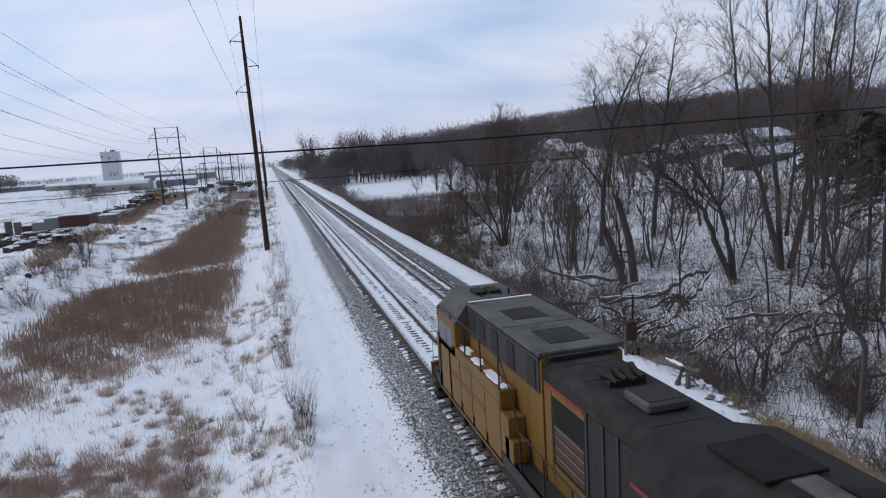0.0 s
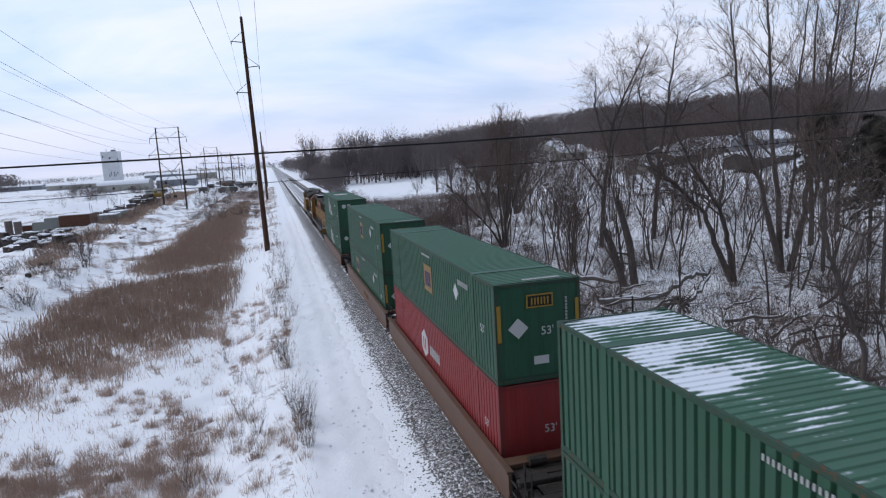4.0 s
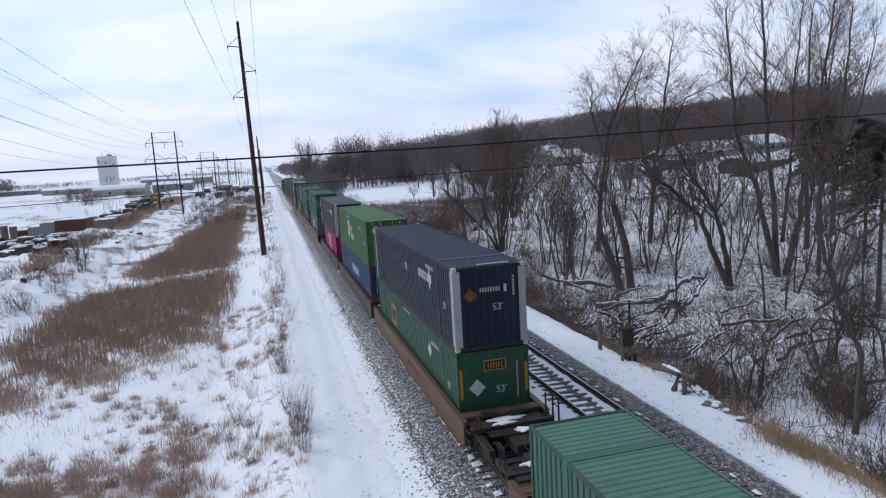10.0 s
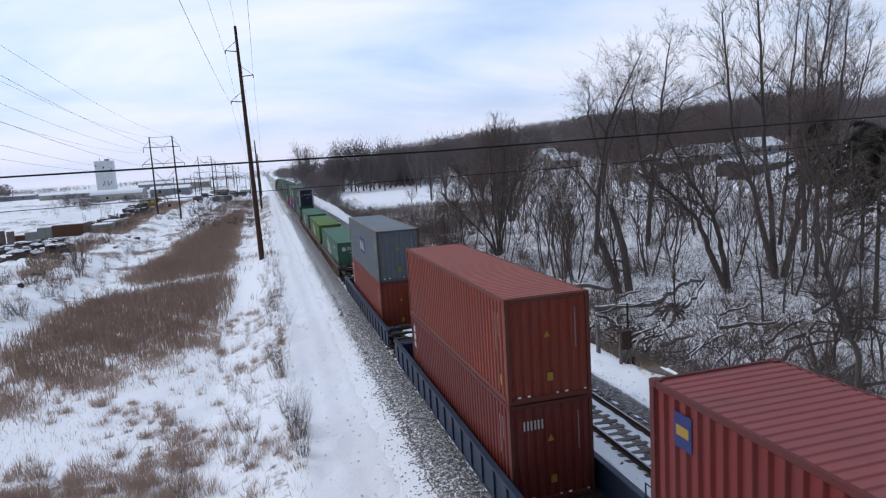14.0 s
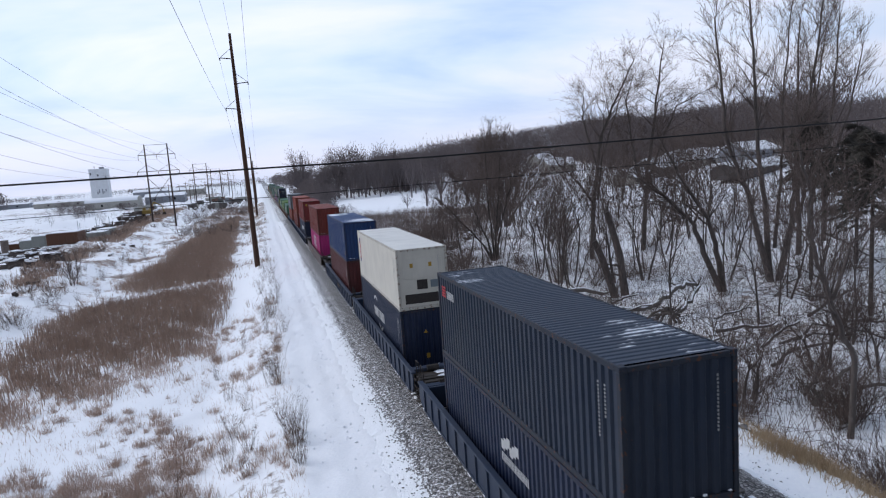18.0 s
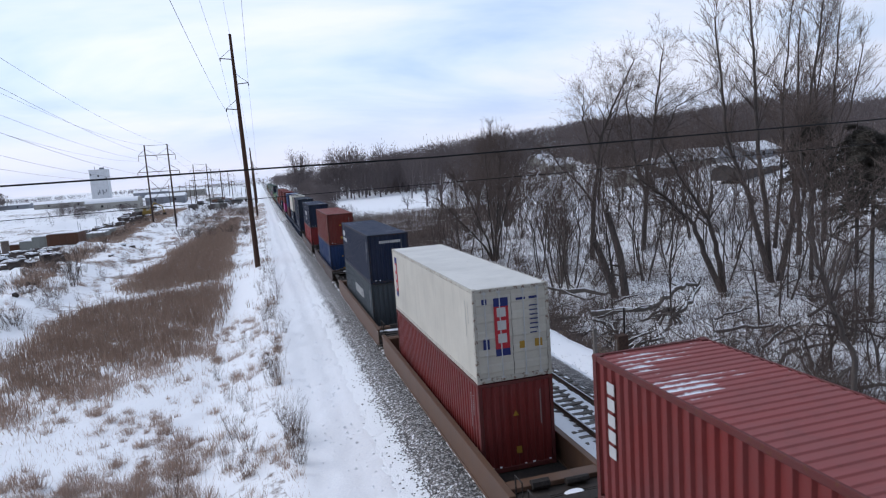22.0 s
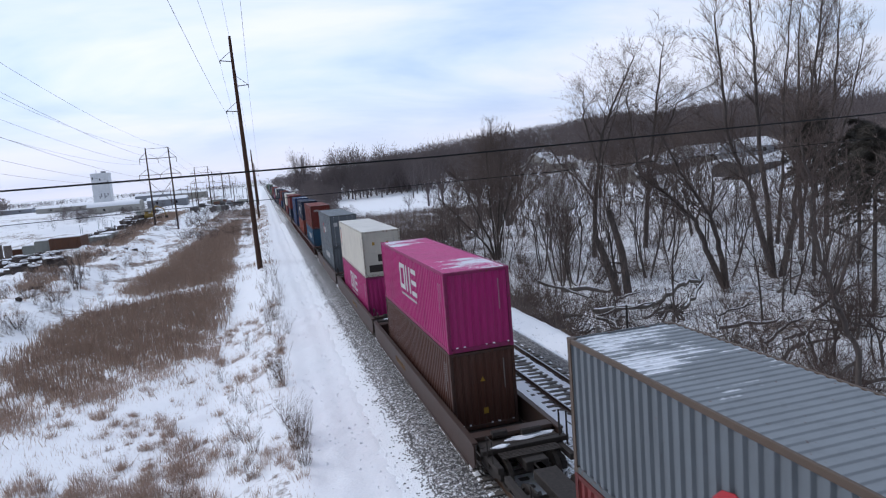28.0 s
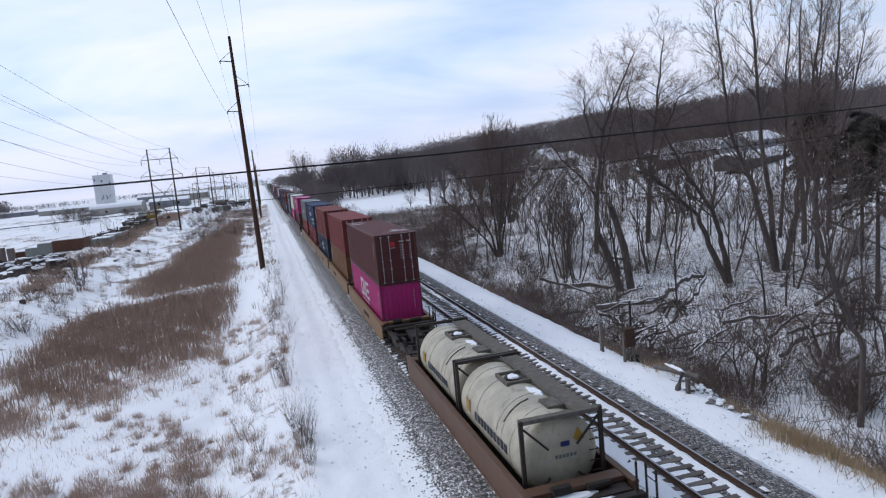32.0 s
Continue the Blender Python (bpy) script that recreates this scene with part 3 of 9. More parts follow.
# ---------------------------------------------------------------- the train
MOVING = []  # (thing, its place at 0 s)
PAINTS = {}
COLOURS = {
    "green": (0.03, 0.108, 0.06), "palegreen": (0.06, 0.165, 0.105), "lime": (0.09, 0.19, 0.025), "hubgreen": (0.06, 0.165, 0.05), "navy": (0.019, 0.026, 0.052), "slate": (0.034, 0.041, 0.056), "steelgrey": (0.075, 0.092, 0.105), "ink": (0.016, 0.028, 0.052),
    "blue": (0.016, 0.05, 0.155), "midblue": (0.018, 0.042, 0.115), "teal": (0.03, 0.11, 0.2), "darkblue": (0.013, 0.024, 0.06), "orange": (0.285, 0.054, 0.029), "red": (0.22, 0.03, 0.026), "brick": (0.2, 0.034, 0.024),
    "maroon": (0.11, 0.024, 0.023), "brown": (0.11, 0.045, 0.03), "rustgrey": (0.13, 0.09, 0.065), "pink": (0.52, 0.03, 0.2), "grey": (0.2, 0.24, 0.26), "bluegrey": (0.18, 0.205, 0.225), "white": (0.55, 0.52, 0.445), "whiteroof": (0.67, 0.65, 0.6), "hotred": (0.32, 0.035, 0.035), "tan": (0.22, 0.09, 0.03),
    "sill_brown": (0.155, 0.085, 0.053), "sill_tan": (0.25, 0.145, 0.065), "sill_blue": (0.03, 0.045, 0.08), "sill_red": (0.1, 0.035, 0.025), "sill_dark": (0.07, 0.04, 0.03),
    "yellow": (0.215, 0.111, 0.018), "locogrey": (0.036, 0.035, 0.034), "dullwhite": (0.4, 0.4, 0.39), "logowhite": (0.52, 0.52, 0.51), "logotan": (0.25, 0.155, 0.05), "logogold": (0.38, 0.225, 0.033), "logoblue": (0.02, 0.03, 0.14), "logored": (0.45, 0.03, 0.04), "black": (0.015, 0.015, 0.016), "tank": (0.42, 0.39, 0.3)}


def colour(name, snow=0.0):
    key = (name, snow)
    if key not in PAINTS:
        k = 1.0 if name.startswith(("logo", "dull", "tank", "white", "loco", "yellow")) else 0.8
        PAINTS[key] = paint(name + ("_paint_with_snow" if snow else "_paint"), tuple(c * k for c in COLOURS[name]), 0.1 if name.startswith("logo") else 0.8 if name in ("yellow", "tank") else 0.12 if name == "whiteroof" else 0.22 if name == "white" else 0.45, snow, 0.5, 0.6 if name == "yellow" else 0.67)
    return PAINTS[key]


def skylit_chalk(name, snow=0.0):
    """Roof paint: chalky, dusty wall colour, lightened by sky light put into it."""
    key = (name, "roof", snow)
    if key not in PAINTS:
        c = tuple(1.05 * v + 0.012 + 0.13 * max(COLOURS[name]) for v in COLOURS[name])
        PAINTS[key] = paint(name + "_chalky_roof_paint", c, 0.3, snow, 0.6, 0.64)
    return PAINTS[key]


def worn(name):
    """The same paint on edges and frames: knocked, dulled and rusting."""
    key = (name, "worn")
    if key not in PAINTS:
        c = tuple((0.8 if name != "white" else 1.35) * (0.62 * v + 0.012) for v in COLOURS[name])
        PAINTS[key] = paint(name + "_worn_edge_paint", c, 0.6, 0.0, 0.65, 0.545 if name == "white" else 0.57)
    return PAINTS[key]


def corrugated(length, high, pitch, depth, inset, narrow=False):
    """A ribbed sheet in the y-z plane, facing -x, centred on y."""
    n = max(1, round(length / pitch))
    p = length / n
    prof = []
    for k in range(n):
        y = -length / 2 + k * p
        marks = ((0.02, 0), (0.66, 0), (0.73, depth), (0.91, depth)) if narrow else ((0.04, 0), (0.46, 0), (0.6, depth), (0.9, depth))
        prof += [(y + f * p, e) for f, e in marks]
    prof = [(-length / 2, 0)] + prof + [(length / 2, 0)]
    verts = [(inset + d, y, z) for y, d in prof for z in (0, high)]
    faces = [(2 * k, 2 * k + 1, 2 * k + 3, 2 * k + 2) for k in range(len(prof) - 1)]
    return verts, faces


def turned(vf, m):
    return [tuple(m @ Vector(v)) for v in vf[0]], vf[1]


def pressed(x0, x1, y, z0, z1, n, depth):
    """A door leaf facing -y with n raised bands across it and a closed edge."""
    p = (z1 - z0) / n
    prof = [(z0, 0)]
    for k in range(n):
        z = z0 + k * p
        prof += [(z + 0.22 * p, 0), (z + 0.34 * p, -depth), (z + 0.66 * p, -depth), (z + 0.78 * p, 0)]
    prof += [(z1, 0)]
    verts = [(x, y + d, z) for z, d in prof for x in (x0, x1)] + [(x, y + 0.04, z) for z in (z0, z1) for x in (x0, x1)]
    m = 2 * len(prof)
    faces = [(2 * k, 2 * k + 1, 2 * k + 3, 2 * k + 2) for k in range(len(prof) - 1)]
    faces += [(m, m + 1, 1, 0), (m + 3, m + 2, m - 2, m - 1)]
    return verts, faces


BOX_MESHES = {}


def container_meshes(size, high):
    key = (size, high)
    if key in BOX_MESHES:
        return BOX_MESHES[key]
    length, wide = {53: (16.15, 2.59), 40: (12.19, 2.44)}[size]
    h, hw, hl = high, wide / 2, length / 2
    d = {}
    post = 0.12
    v, f = corrugated(length - 2 * post, h - 0.28, 0.27 if size == 53 else 0.28, 0.055, 0, size == 53)
    left = turned((v, f), Matrix.Translation((-hw + 0.015, 0, 0.16)))
    right = turned((v, f), Matrix.Translation((hw - 0.015, 0, 0.16)) @ Matrix.Rotation(math.pi, 4, "Z"))
    d["left"], d["right"] = mesh_of("side_wall", *left), mesh_of("side_wall", *right)
    v, f = corrugated(length - 0.3, wide - 0.12, 0.21, 0.02, 0)
    roof = turned((v, f), Matrix.Translation((-hw + 0.06, 0, h - 0.012)) @ Matrix.Rotation(math.pi / 2, 4, "Y"))
    d["roof"] = mesh_of("roof", *roof)
    v, f = corrugated(wide - 0.24, h - 0.28, 0.26, 0.045, 0)
    front = turned((v, f), Matrix.Translation((0, hl - 0.03, 0.16)) @ Matrix.Rotation(-math.pi / 2, 4, "Z"))
    rear = turned((v, f), Matrix.Translation((0, -hl + 0.03, 0.16)) @ Matrix.Rotation(math.pi / 2, 4, "Z"))
    d["front"], d["rear"] = mesh_of("end_wall", *front), mesh_of("end_wall", *rear)
    # doors: horizontal pressings on one sheet
    d["plain_rear"] = mesh_of("door", *turned(corrugated(wide - 0.22, h - 0.28, 0.42, 0.014, 0), Matrix.Translation((0, -hl + 0.03, 0.16)) @ Matrix.Rotation(math.pi / 2, 4, "Z")))
    for s, n in ((-1, "door_l"), (1, "door_r")):
        a, b = sorted((s * 0.008, s * (hw - 0.11)))
        d[n] = mesh_of("door", *pressed(a, b, -hl + 0.04, 0.16, h - 0.13, 5, 0.03))
    for k, x in enumerate((-0.85, -0.38, 0.38, 0.85)):
        bm = tube(bmesh.new(), [(x, -hl - 0.005, 0.1), (x, -hl - 0.005, h - 0.08)], 0.019, 6)
        for z in (0.14, 0.9, 1.4, h - 0.14):
            box(bm, x - 0.06, x + 0.06, -hl - 0.01, -hl + 0.03, z - 0.03, z + 0.03)
        d["bar%d" % k] = finish(bm, "locking_bar", None)
    for n, sx, sy in (("p0", -1, -1), ("p1", 1, -1), ("p2", -1, 1), ("p3", 1, 1)):
        x0, x1 = sorted((sx * hw, sx * (hw - 0.11)))
        y0, y1 = sorted((sy * hl, sy * (hl - 0.13)))
        bm = box(bmesh.new(), x0 + 0.004, x1 - 0.004, y0 + 0.004, y1 - 0.004, 0.118, h - 0.118)
        for z in (0, h - 0.118):
            xc0, xc1 = sorted((sx * (hw + 0.004), sx * (hw - 0.16)))
            yc0, yc1 = sorted((sy * (hl + 0.004), sy * (hl - 0.178)))
            box(bm, xc0, xc1, yc0, yc1, z, z + 0.118, 0.012)
        d[n] = finish(bm, "corner_post", None)
    for n, sx in (("rail_l", -1), ("rail_r", 1)):
        x0, x1 = sorted((sx * hw, sx * (hw - 0.06)))
        d[n] = finish(boxes((x0, x1, -hl + 0.178, hl - 0.178, h - 0.12, h - 0.004), bevel=0.01), "top_rail", None)
        d["sill_" + n[-1]] = finish(boxes((x0, x1, -hl + 0.178, hl - 0.178, 0.02, 0.16), bevel=0.01), "bottom_rail", None)
    # snow caught in the folds of the end wall
    rnd = random.Random(size)
    n = round((wide - 0.24) / 0.26)
    p = (wide - 0.24) / n
    bm = bmesh.new()
    for k in range(n):
        x, w, t = -(wide - 0.24) / 2 + (k + 0.75) * p, rnd.uniform(0.03, 0.065), rnd.uniform(0.015, 0.045)
        if rnd.random() < 0.85:
            box(bm, x - w, x + w, -hl + 0.012, -hl + 0.07, 0.158, 0.165 + t, 0.008)
    d["lying"] = finish(bm, "settled_snow", None)
    d["header_r"] = finish(boxes((-hw + 0.16, hw - 0.16, -hl, -hl + 0.08, h - 0.12, h - 0.015), bevel=0.01), "header", None)
    d["sillbeam_r"] = finish(boxes((-hw + 0.16, hw - 0.16, -hl, -hl + 0.08, 0.01, 0.16), bevel=0.01), "end_sill", None)
    d["header_f"] = finish(boxes((-hw + 0.16, hw - 0.16, hl - 0.08, hl, h - 0.12, h - 0.015), bevel=0.01), "header", None)
    d["floor"] = finish(boxes((-hw + 0.07, hw - 0.07, -hl + 0.09, hl - 0.09, 0.06, 0.14)), "floor", None)
    if size == 53:
        for n, sy in (("lift_r", -1), ("lift_f", 1)):
            bm = bmesh.new()
            for sx in (-1, 1):
                x0, x1 = sorted((sx * (hw + 0.006), sx * (hw - 0.05)))
                box(bm, x0, x1, sy * 6.03 - 0.1, sy * 6.03 + 0.1, 0, h)
            box(bm, -hw, hw, sy * 6.03 - 0.13, sy * 6.03 + 0.13, h - 0.03, h + 0.006)
            d[n] = finish(bm, "lift_frame", None)
    for me in d.values():
        if not me.materials:
            me.materials.append(None)
    BOX_MESHES[key] = d
    return d


def container(name, col, size, label, rear="wall", high=2.896, snow=0.0, posts=None, smooth=False, roofcol=None):
    d = container_meshes(size, high)
    thing = new(name)
    tagged(thing, label, "container", "containers on the train")
    c, pc, wc = colour(col), colour(posts) if posts else worn(col), worn(col)

    def add(key, pname, material, lab=""):
        ob = new(pname, d[key])
        ob.parent = thing
        if lab:
            ob["label"] = lab
        return own_material(ob, material)

    if not smooth:
        add("left", "side_wall", c)
        add("right", "side_wall", c)
        add("roof", "roof", skylit_chalk(roofcol or col, snow), "roof with patches of snow" if snow else "")
    else:  # flat insulated panels
        length, wide = (12.19, 2.44)
        for x0, x1 in ((-wide / 2 + 0.01, -wide / 2 + 0.05), (wide / 2 - 0.05, wide / 2 - 0.01)):
            part("side_wall", boxes((x0, x1, -length / 2 + 0.1, length / 2 - 0.1, 0.16, high - 0.1)), c, thing)
        # flat roof gets a brighter white than the walls, top light in the paint
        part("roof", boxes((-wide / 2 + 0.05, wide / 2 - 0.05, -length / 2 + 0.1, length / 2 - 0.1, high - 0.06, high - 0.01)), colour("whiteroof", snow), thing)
    add("front", "end_wall", c)
    if rear == "wall":
        add("rear", "end_wall", c)
    elif rear == "plain":
        add("plain_rear", "door", c)
    elif rear == "doors":
        for n in ("door_l", "door_r"):
            add(n, "door", c)
        for k in range(4):
            add("bar%d" % k, "locking_bar", colour("logowhite") if smooth else GALV, "steel locking bar")
    elif rear == "reefer":
        build_reefer_end(thing, c, high)
    for k in range(4):
        add("p%d" % k, "corner_post", pc)
    for n in ("rail_l", "rail_r"):
        add(n, "top_rail", pc if posts in ("slate", "brown", "rustgrey") else wc)
        add("sill_" + n[-1], "bottom_rail", wc)
    if rear == "wall" and size == 40:
        add("lying", "settled_snow", FRESH, "snow settled in the folds of the end wall")
    add("header_r", "header", wc)
    add("sillbeam_r", "end_sill", wc)
    add("header_f", "header", wc)
    add("floor", "floor", BLACK)
    if size == 53:
        add("lift_r", "lift_frame", c)
        add("lift_f", "lift_frame", c)
    return thing


def build_reefer_end(thing, c, high):
    """Cooling machinery in the end of an insulated box."""
    y = -6.095
    part("end_wall", boxes((-1.1, 1.1, y + 0.03, y + 0.08, 0.16, high - 0.12)), c, thing)
    part("cooling_panel", boxes((-0.95, 0.95, y + 0.0, y + 0.03, 1.5, 2.4), bevel=0.01), c, thing)
    # bay and fan are flat black sheets standing for the shade inside
    part("compressor_bay_shade", boxes((-0.9, 0.9, y + 0.012, y + 0.03, 0.3, 0.75)), BLACK, thing, "black sheet for the shaded compressor bay")
    part("fan_opening_shade", boxes((-0.3, 0.2, y + 0.008, y + 0.03, 0.95, 1.4)), BLACK, thing, "black sheet for the shaded condenser fan opening")
    part("control_box", boxes((0.35, 0.75, y - 0.02, y + 0.03, 1.0, 1.35), bevel=0.015), colour("grey"), thing)
    part("warning_mark", boxes((0.3, 0.45, y - 0.006, y + 0.0, 2.0, 2.2), (-0.6, -0.45, y - 0.006, y + 0.0, 2.0, 2.2)), colour("logogold"), thing, "yellow warning marks")


def decal(thing, name, col, rects, face, size, high=2.896, label=""):
    """Flat marks on a face: rects of (along, up, width, height), measured from the face's middle bottom, along to the viewer's right."""
    length, wide = {53: (16.15, 2.59), 40: (12.19, 2.44)}[size]
    proud = {"badge_mark": 0.01, "badge_edge": 0.005, "badge_end": 0.005}.get(name, 0.0)
    fine = name in ("marking", "roof_marking", "swoosh", "slogan")  # too small to pick apart
    if name == "wordmark":
        fine = len(rects) > 6
    bm = bmesh.new()
    for row in rects:
        if len(row) in (3, 5):  # a six-sided or, with its count, other plate: along, middle, radius
            a, z, r = row[:3]
            n = 6 if len(row) == 3 else row[3]
            ring = [(a + r * math.sin(2 * k * math.pi / n), z + r * math.cos(2 * k * math.pi / n)) for k in range(n)]
            if face == "left":
                x = -wide / 2 - 0.004 - proud
                prism(bm, [(-p, q) for p, q in ring], x, x + 0.012)
            else:
                y = -length / 2 - 0.006 - proud
                lo = [bm.verts.new((p, y, q)) for p, q in ring]
                hi = [bm.verts.new((p, y + 0.012, q)) for p, q in ring]
                bm.faces.new(lo)
                for k in range(n):
                    bm.faces.new((lo[k], hi[k], hi[(k + 1) % n], lo[(k + 1) % n]))
        elif face == "left":
            a, z, w, h = row
            x, y = -wide / 2 - 0.004 - proud, -a
            box(bm, x, x + 0.012, y - w / 2, y + w / 2, z, z + h)
        elif face == "rear":
            a, z, w, h = row
            y = -length / 2 - 0.006 - proud
            box(bm, a - w / 2, a + w / 2, y, y + 0.012, z, z + h)
        else:  # the roof: across, along
            a, z, w, h = row
            box(bm, a - w / 2, a + w / 2, z - h / 2, z + h / 2, high - 0.004, high + 0.008)
        if not fine:
            part(name, bm, colour(col), thing, label)
            bm = bmesh.new()
    if fine:
        tagged(part(name, bm, colour(col), thing, label), label, kind="stuff")


# ---- well cars
def wheel_mesh():
    bm = bmesh.new()
    rim = [(0.46, -0.07), (0.46, 0.05), (0.49, 0.05), (0.49, 0.075), (0.38, 0.075), (0.36, 0.02), (0.12, 0.03), (0.1, 0.08), (0.0, 0.08)]
    n = 16
    rings = [[bm.verts.new((x, r * math.cos(2 * math.pi * k / n), r * math.sin(2 * math.pi * k / n))) for k in range(n)] for r, x in [(0.0, -0.07)] * 0 + [(0.1, -0.07)] + rim[:-1]]
    for a, b in zip(rings, rings[1:]):
        for k in range(n):
            bm.faces.new((a[k], b[k], b[(k + 1) % n], a[(k + 1) % n]))
    bm.faces.new(rings[0])
    bm.faces.new(rings[-1])
    bmesh.ops.recalc_face_normals(bm, faces=bm.faces)
    return finish(bm, "wheel", DARKSTEEL)


def truck_meshes():
    d = {"wheel": wheel_mesh()}
    bm = bmesh.new()
    outline = [(-1.2, 0.62), (-1.1, 0.75), (-0.5, 0.8), (-0.35, 0.95), (0.35, 0.95), (0.5, 0.8), (1.1, 0.75), (1.2, 0.62), (1.2, 0.42), (0.9, 0.42), (0.55, 0.25), (-0.55, 0.25), (-0.9, 0.42), (-1.2, 0.42)]
    prism(bm, outline, -0.08, 0.08)
    d["side_frame"] = finish(bm, "side_frame", BLACK)
    d["bolster"] = finish(boxes((-1.1, 1.1, -0.22, 0.22, 0.5, 0.85), bevel=0.03), "bolster", BLACK)
    d["axle"] = finish(tubes(([(-0.85, 0, 0), (0.85, 0, 0)], 0.085), sides=8), "axle", BLACK)
    return d


TRUCK = truck_meshes()


def add_truck(car, y, wheelbase=1.78):
    """A two-axle truck under a car: sub-parts stay one level under it."""
    frame_ob = part("truck", TRUCK["bolster"], None, car)
    frame_ob.location.y = y
    for s in (-1, 1):
        ob = part("side_frame", TRUCK["side_frame"], None, frame_ob)
        ob.location.x = s * 1.0
    for dy in (-wheelbase / 2, wheelbase / 2):
        ob = part("axle", TRUCK["axle"], None, frame_ob)
        ob.location = (0, dy, 0.46)
        for s in (-1, 1):
            w = part("wheel", TRUCK["wheel"], None, frame_ob)
            w.location = (s * 0.76, dy, 0.46)
            w.rotation_euler.z = math.pi if s < 0 else 0.0


def well_car(col, well, front, rear, label, ribbed, truck_front, truck_rear, seed):
    """One well unit, centred on its load. well: inside length; front, rear: where the unit ends."""
    rnd = random.Random(seed)
    car = new("well_car")
    tagged(car, label, "rail car", "well cars of the train")
    c = colour(col)
    hw = well / 2
    for s in (-1, 1):
        bm = bmesh.new()
        x0, x1 = (-1.5, -1.42) if s < 0 else (1.42, 1.5)
        prism(bm, [(-hw - 0.9, 0.55), (-hw - 0.65, 0.3), (hw + 0.65, 0.3), (hw + 0.9, 0.55), (hw + 0.9, 1.16), (-hw - 0.9, 1.16)], x0, x1)
        side = part("side_sill", bm, c, car)
        xa, xb = (-1.54, -1.34) if s < 0 else (1.34, 1.54)
        part("top_chord", boxes((xa, xb, -hw - 0.9, hw + 0.9, 1.16, 1.24), bevel=0.012), c, side)
        part("bottom_chord", boxes((xa, xb, -hw - 0.2, hw + 0.2, 0.24, 0.32), bevel=0.012), c, side)
        if ribbed:
            y = -hw - 0.3
            while y < hw + 0.4:
                xr = (-1.56, -1.5) if s < 0 else (1.5, 1.56)
                part("rib", boxes((*xr, y - 0.05, y + 0.05, 0.33, 1.16)), c, side)
                y += 1.05
    part("well_floor", boxes((-1.4, 1.4, -hw, hw, 0.2, 0.28)), BLACK, car)
    for s, end, has in ((1, front, truck_front), (-1, rear, truck_rear)):
        a, b = sorted((s * (hw + 0.02), s * (abs(end) - 0.25)))
        out = s * (abs(end) - 0.25)
        part("bulkhead", boxes((-1.42, 1.42, *sorted((s * (hw + 0.02), s * (hw + 0.14))), 0.3, 1.2), bevel=0.01), c, car)
        part("centre_sill", boxes((-0.36, 0.36, a, b, 0.72, 1.02), bevel=0.02), BLACK, car)
        part("end_deck", boxes((-1.3, 1.3, *sorted((s * (hw + 0.14), s * (hw + 0.95))), 1.0, 1.06), bevel=0.008), DARKSTEEL, car)
        part("end_ledge", boxes((-1.34, 1.34, *sorted((s * (hw + 0.14), s * (hw + 0.5))), 1.08, 1.22), bevel=0.012), c, car)
        for x in (-1.44, 1.44):
            ys, ye = s * (hw + 0.98), s * (hw + 1.42)
            part("side_ladder", tubes(([(x, ys, 1.2), (x, ys, 0.42), (x, ye, 0.42), (x, ye, 0.72), (x, ys, 0.72), (x, ys, 1.02), (x, ye, 1.02), (x, ye, 1.2)], 0.026)), BLACK, car)
        part("platform_rail", tubes(([(1.38, s * (hw + 1.5), 0.9), (1.38, s * (hw + 1.5), 2.0), (1.38, s * (hw + 1.95), 2.0), (1.38, s * (hw + 1.95), 0.9)], 0.03)), BLACK, car)
        part("equipment_block", boxes((-1.2, -0.45, *sorted((s * (hw + 0.95), s * (hw + 1.3))), 0.55, 1.12), bevel=0.02), BLACK, car)
        mid = s * (hw + 1.35)
        for x in (-1.15, 1.15):
            part("draft_beam", boxes((x - 0.09, x + 0.09, *sorted((s * (hw + 0.5), out)), 0.8, 1.0), bevel=0.01), BLACK, car)
        part("cross_beam", boxes((-1.4, 1.4, mid - 0.12, mid + 0.12, 1.02, 1.18), bevel=0.015), BLACK, car)
        part("crossover_platform", boxes(*[(-0.95, 0.95, mid + s * (0.25 + 0.09 * k) - 0.03, mid + s * (0.25 + 0.09 * k) + 0.03, 1.06, 1.09) for k in range(5)]), DARKSTEEL, car)
        part("brake_cylinder", tubes(([(-0.75, s * (hw + 0.5), 1.22), (-0.25, s * (hw + 0.5), 1.22)], 0.14), sides=8), BLACK, car)
        part("air_reservoir", tubes(([(0.2, s * (hw + 0.62), 1.2), (0.85, s * (hw + 0.62), 1.2)], 0.1), sides=8), BLACK, car)
        part("hand_brake_post", tubes(([(1.2, mid, 1.15), (1.2, mid, 2.0)], 0.03)), BLACK, car)
        for x in (-1.3, 1.3):
            part("grab_iron", tubes(([(x, mid + 0.3 * s, 1.05), (x, mid + 0.3 * s, 1.75), (x, mid + 0.75 * s, 1.75), (x, mid + 0.75 * s, 1.05)], 0.022)), BLACK, car)
        part("air_hose", tubes(([(0.4, out - 0.5 * s, 0.95), (0.45, out - 0.25 * s, 0.75), (0.35, out, 0.6), (0.3, out + 0.15 * s, 0.7)], 0.03)), BLACK, car)
        if rnd.random() < 0.9:
            bm = blob(rnd.uniform(-0.6, 0.4), s * (hw + 0.72), 1.058, rnd.uniform(0.55, 0.95), rnd.uniform(0.2, 0.26), seed * 7 + s)
            part("snow_patch", blob(rnd.uniform(-0.9, 0.9), mid, 1.182, rnd.uniform(0.3, 0.5), 0.11, seed * 3 + s), FRESH, car, "snow lying on the cross beam")
            if rnd.random() < 0.7:
                part("snow_patch", blob(rnd.uniform(-0.5, 0.5), mid + s * 0.45, 1.088, rnd.uniform(0.3, 0.6), 0.22, seed * 5 + s), FRESH, car, "snow lying on the crossover platform")
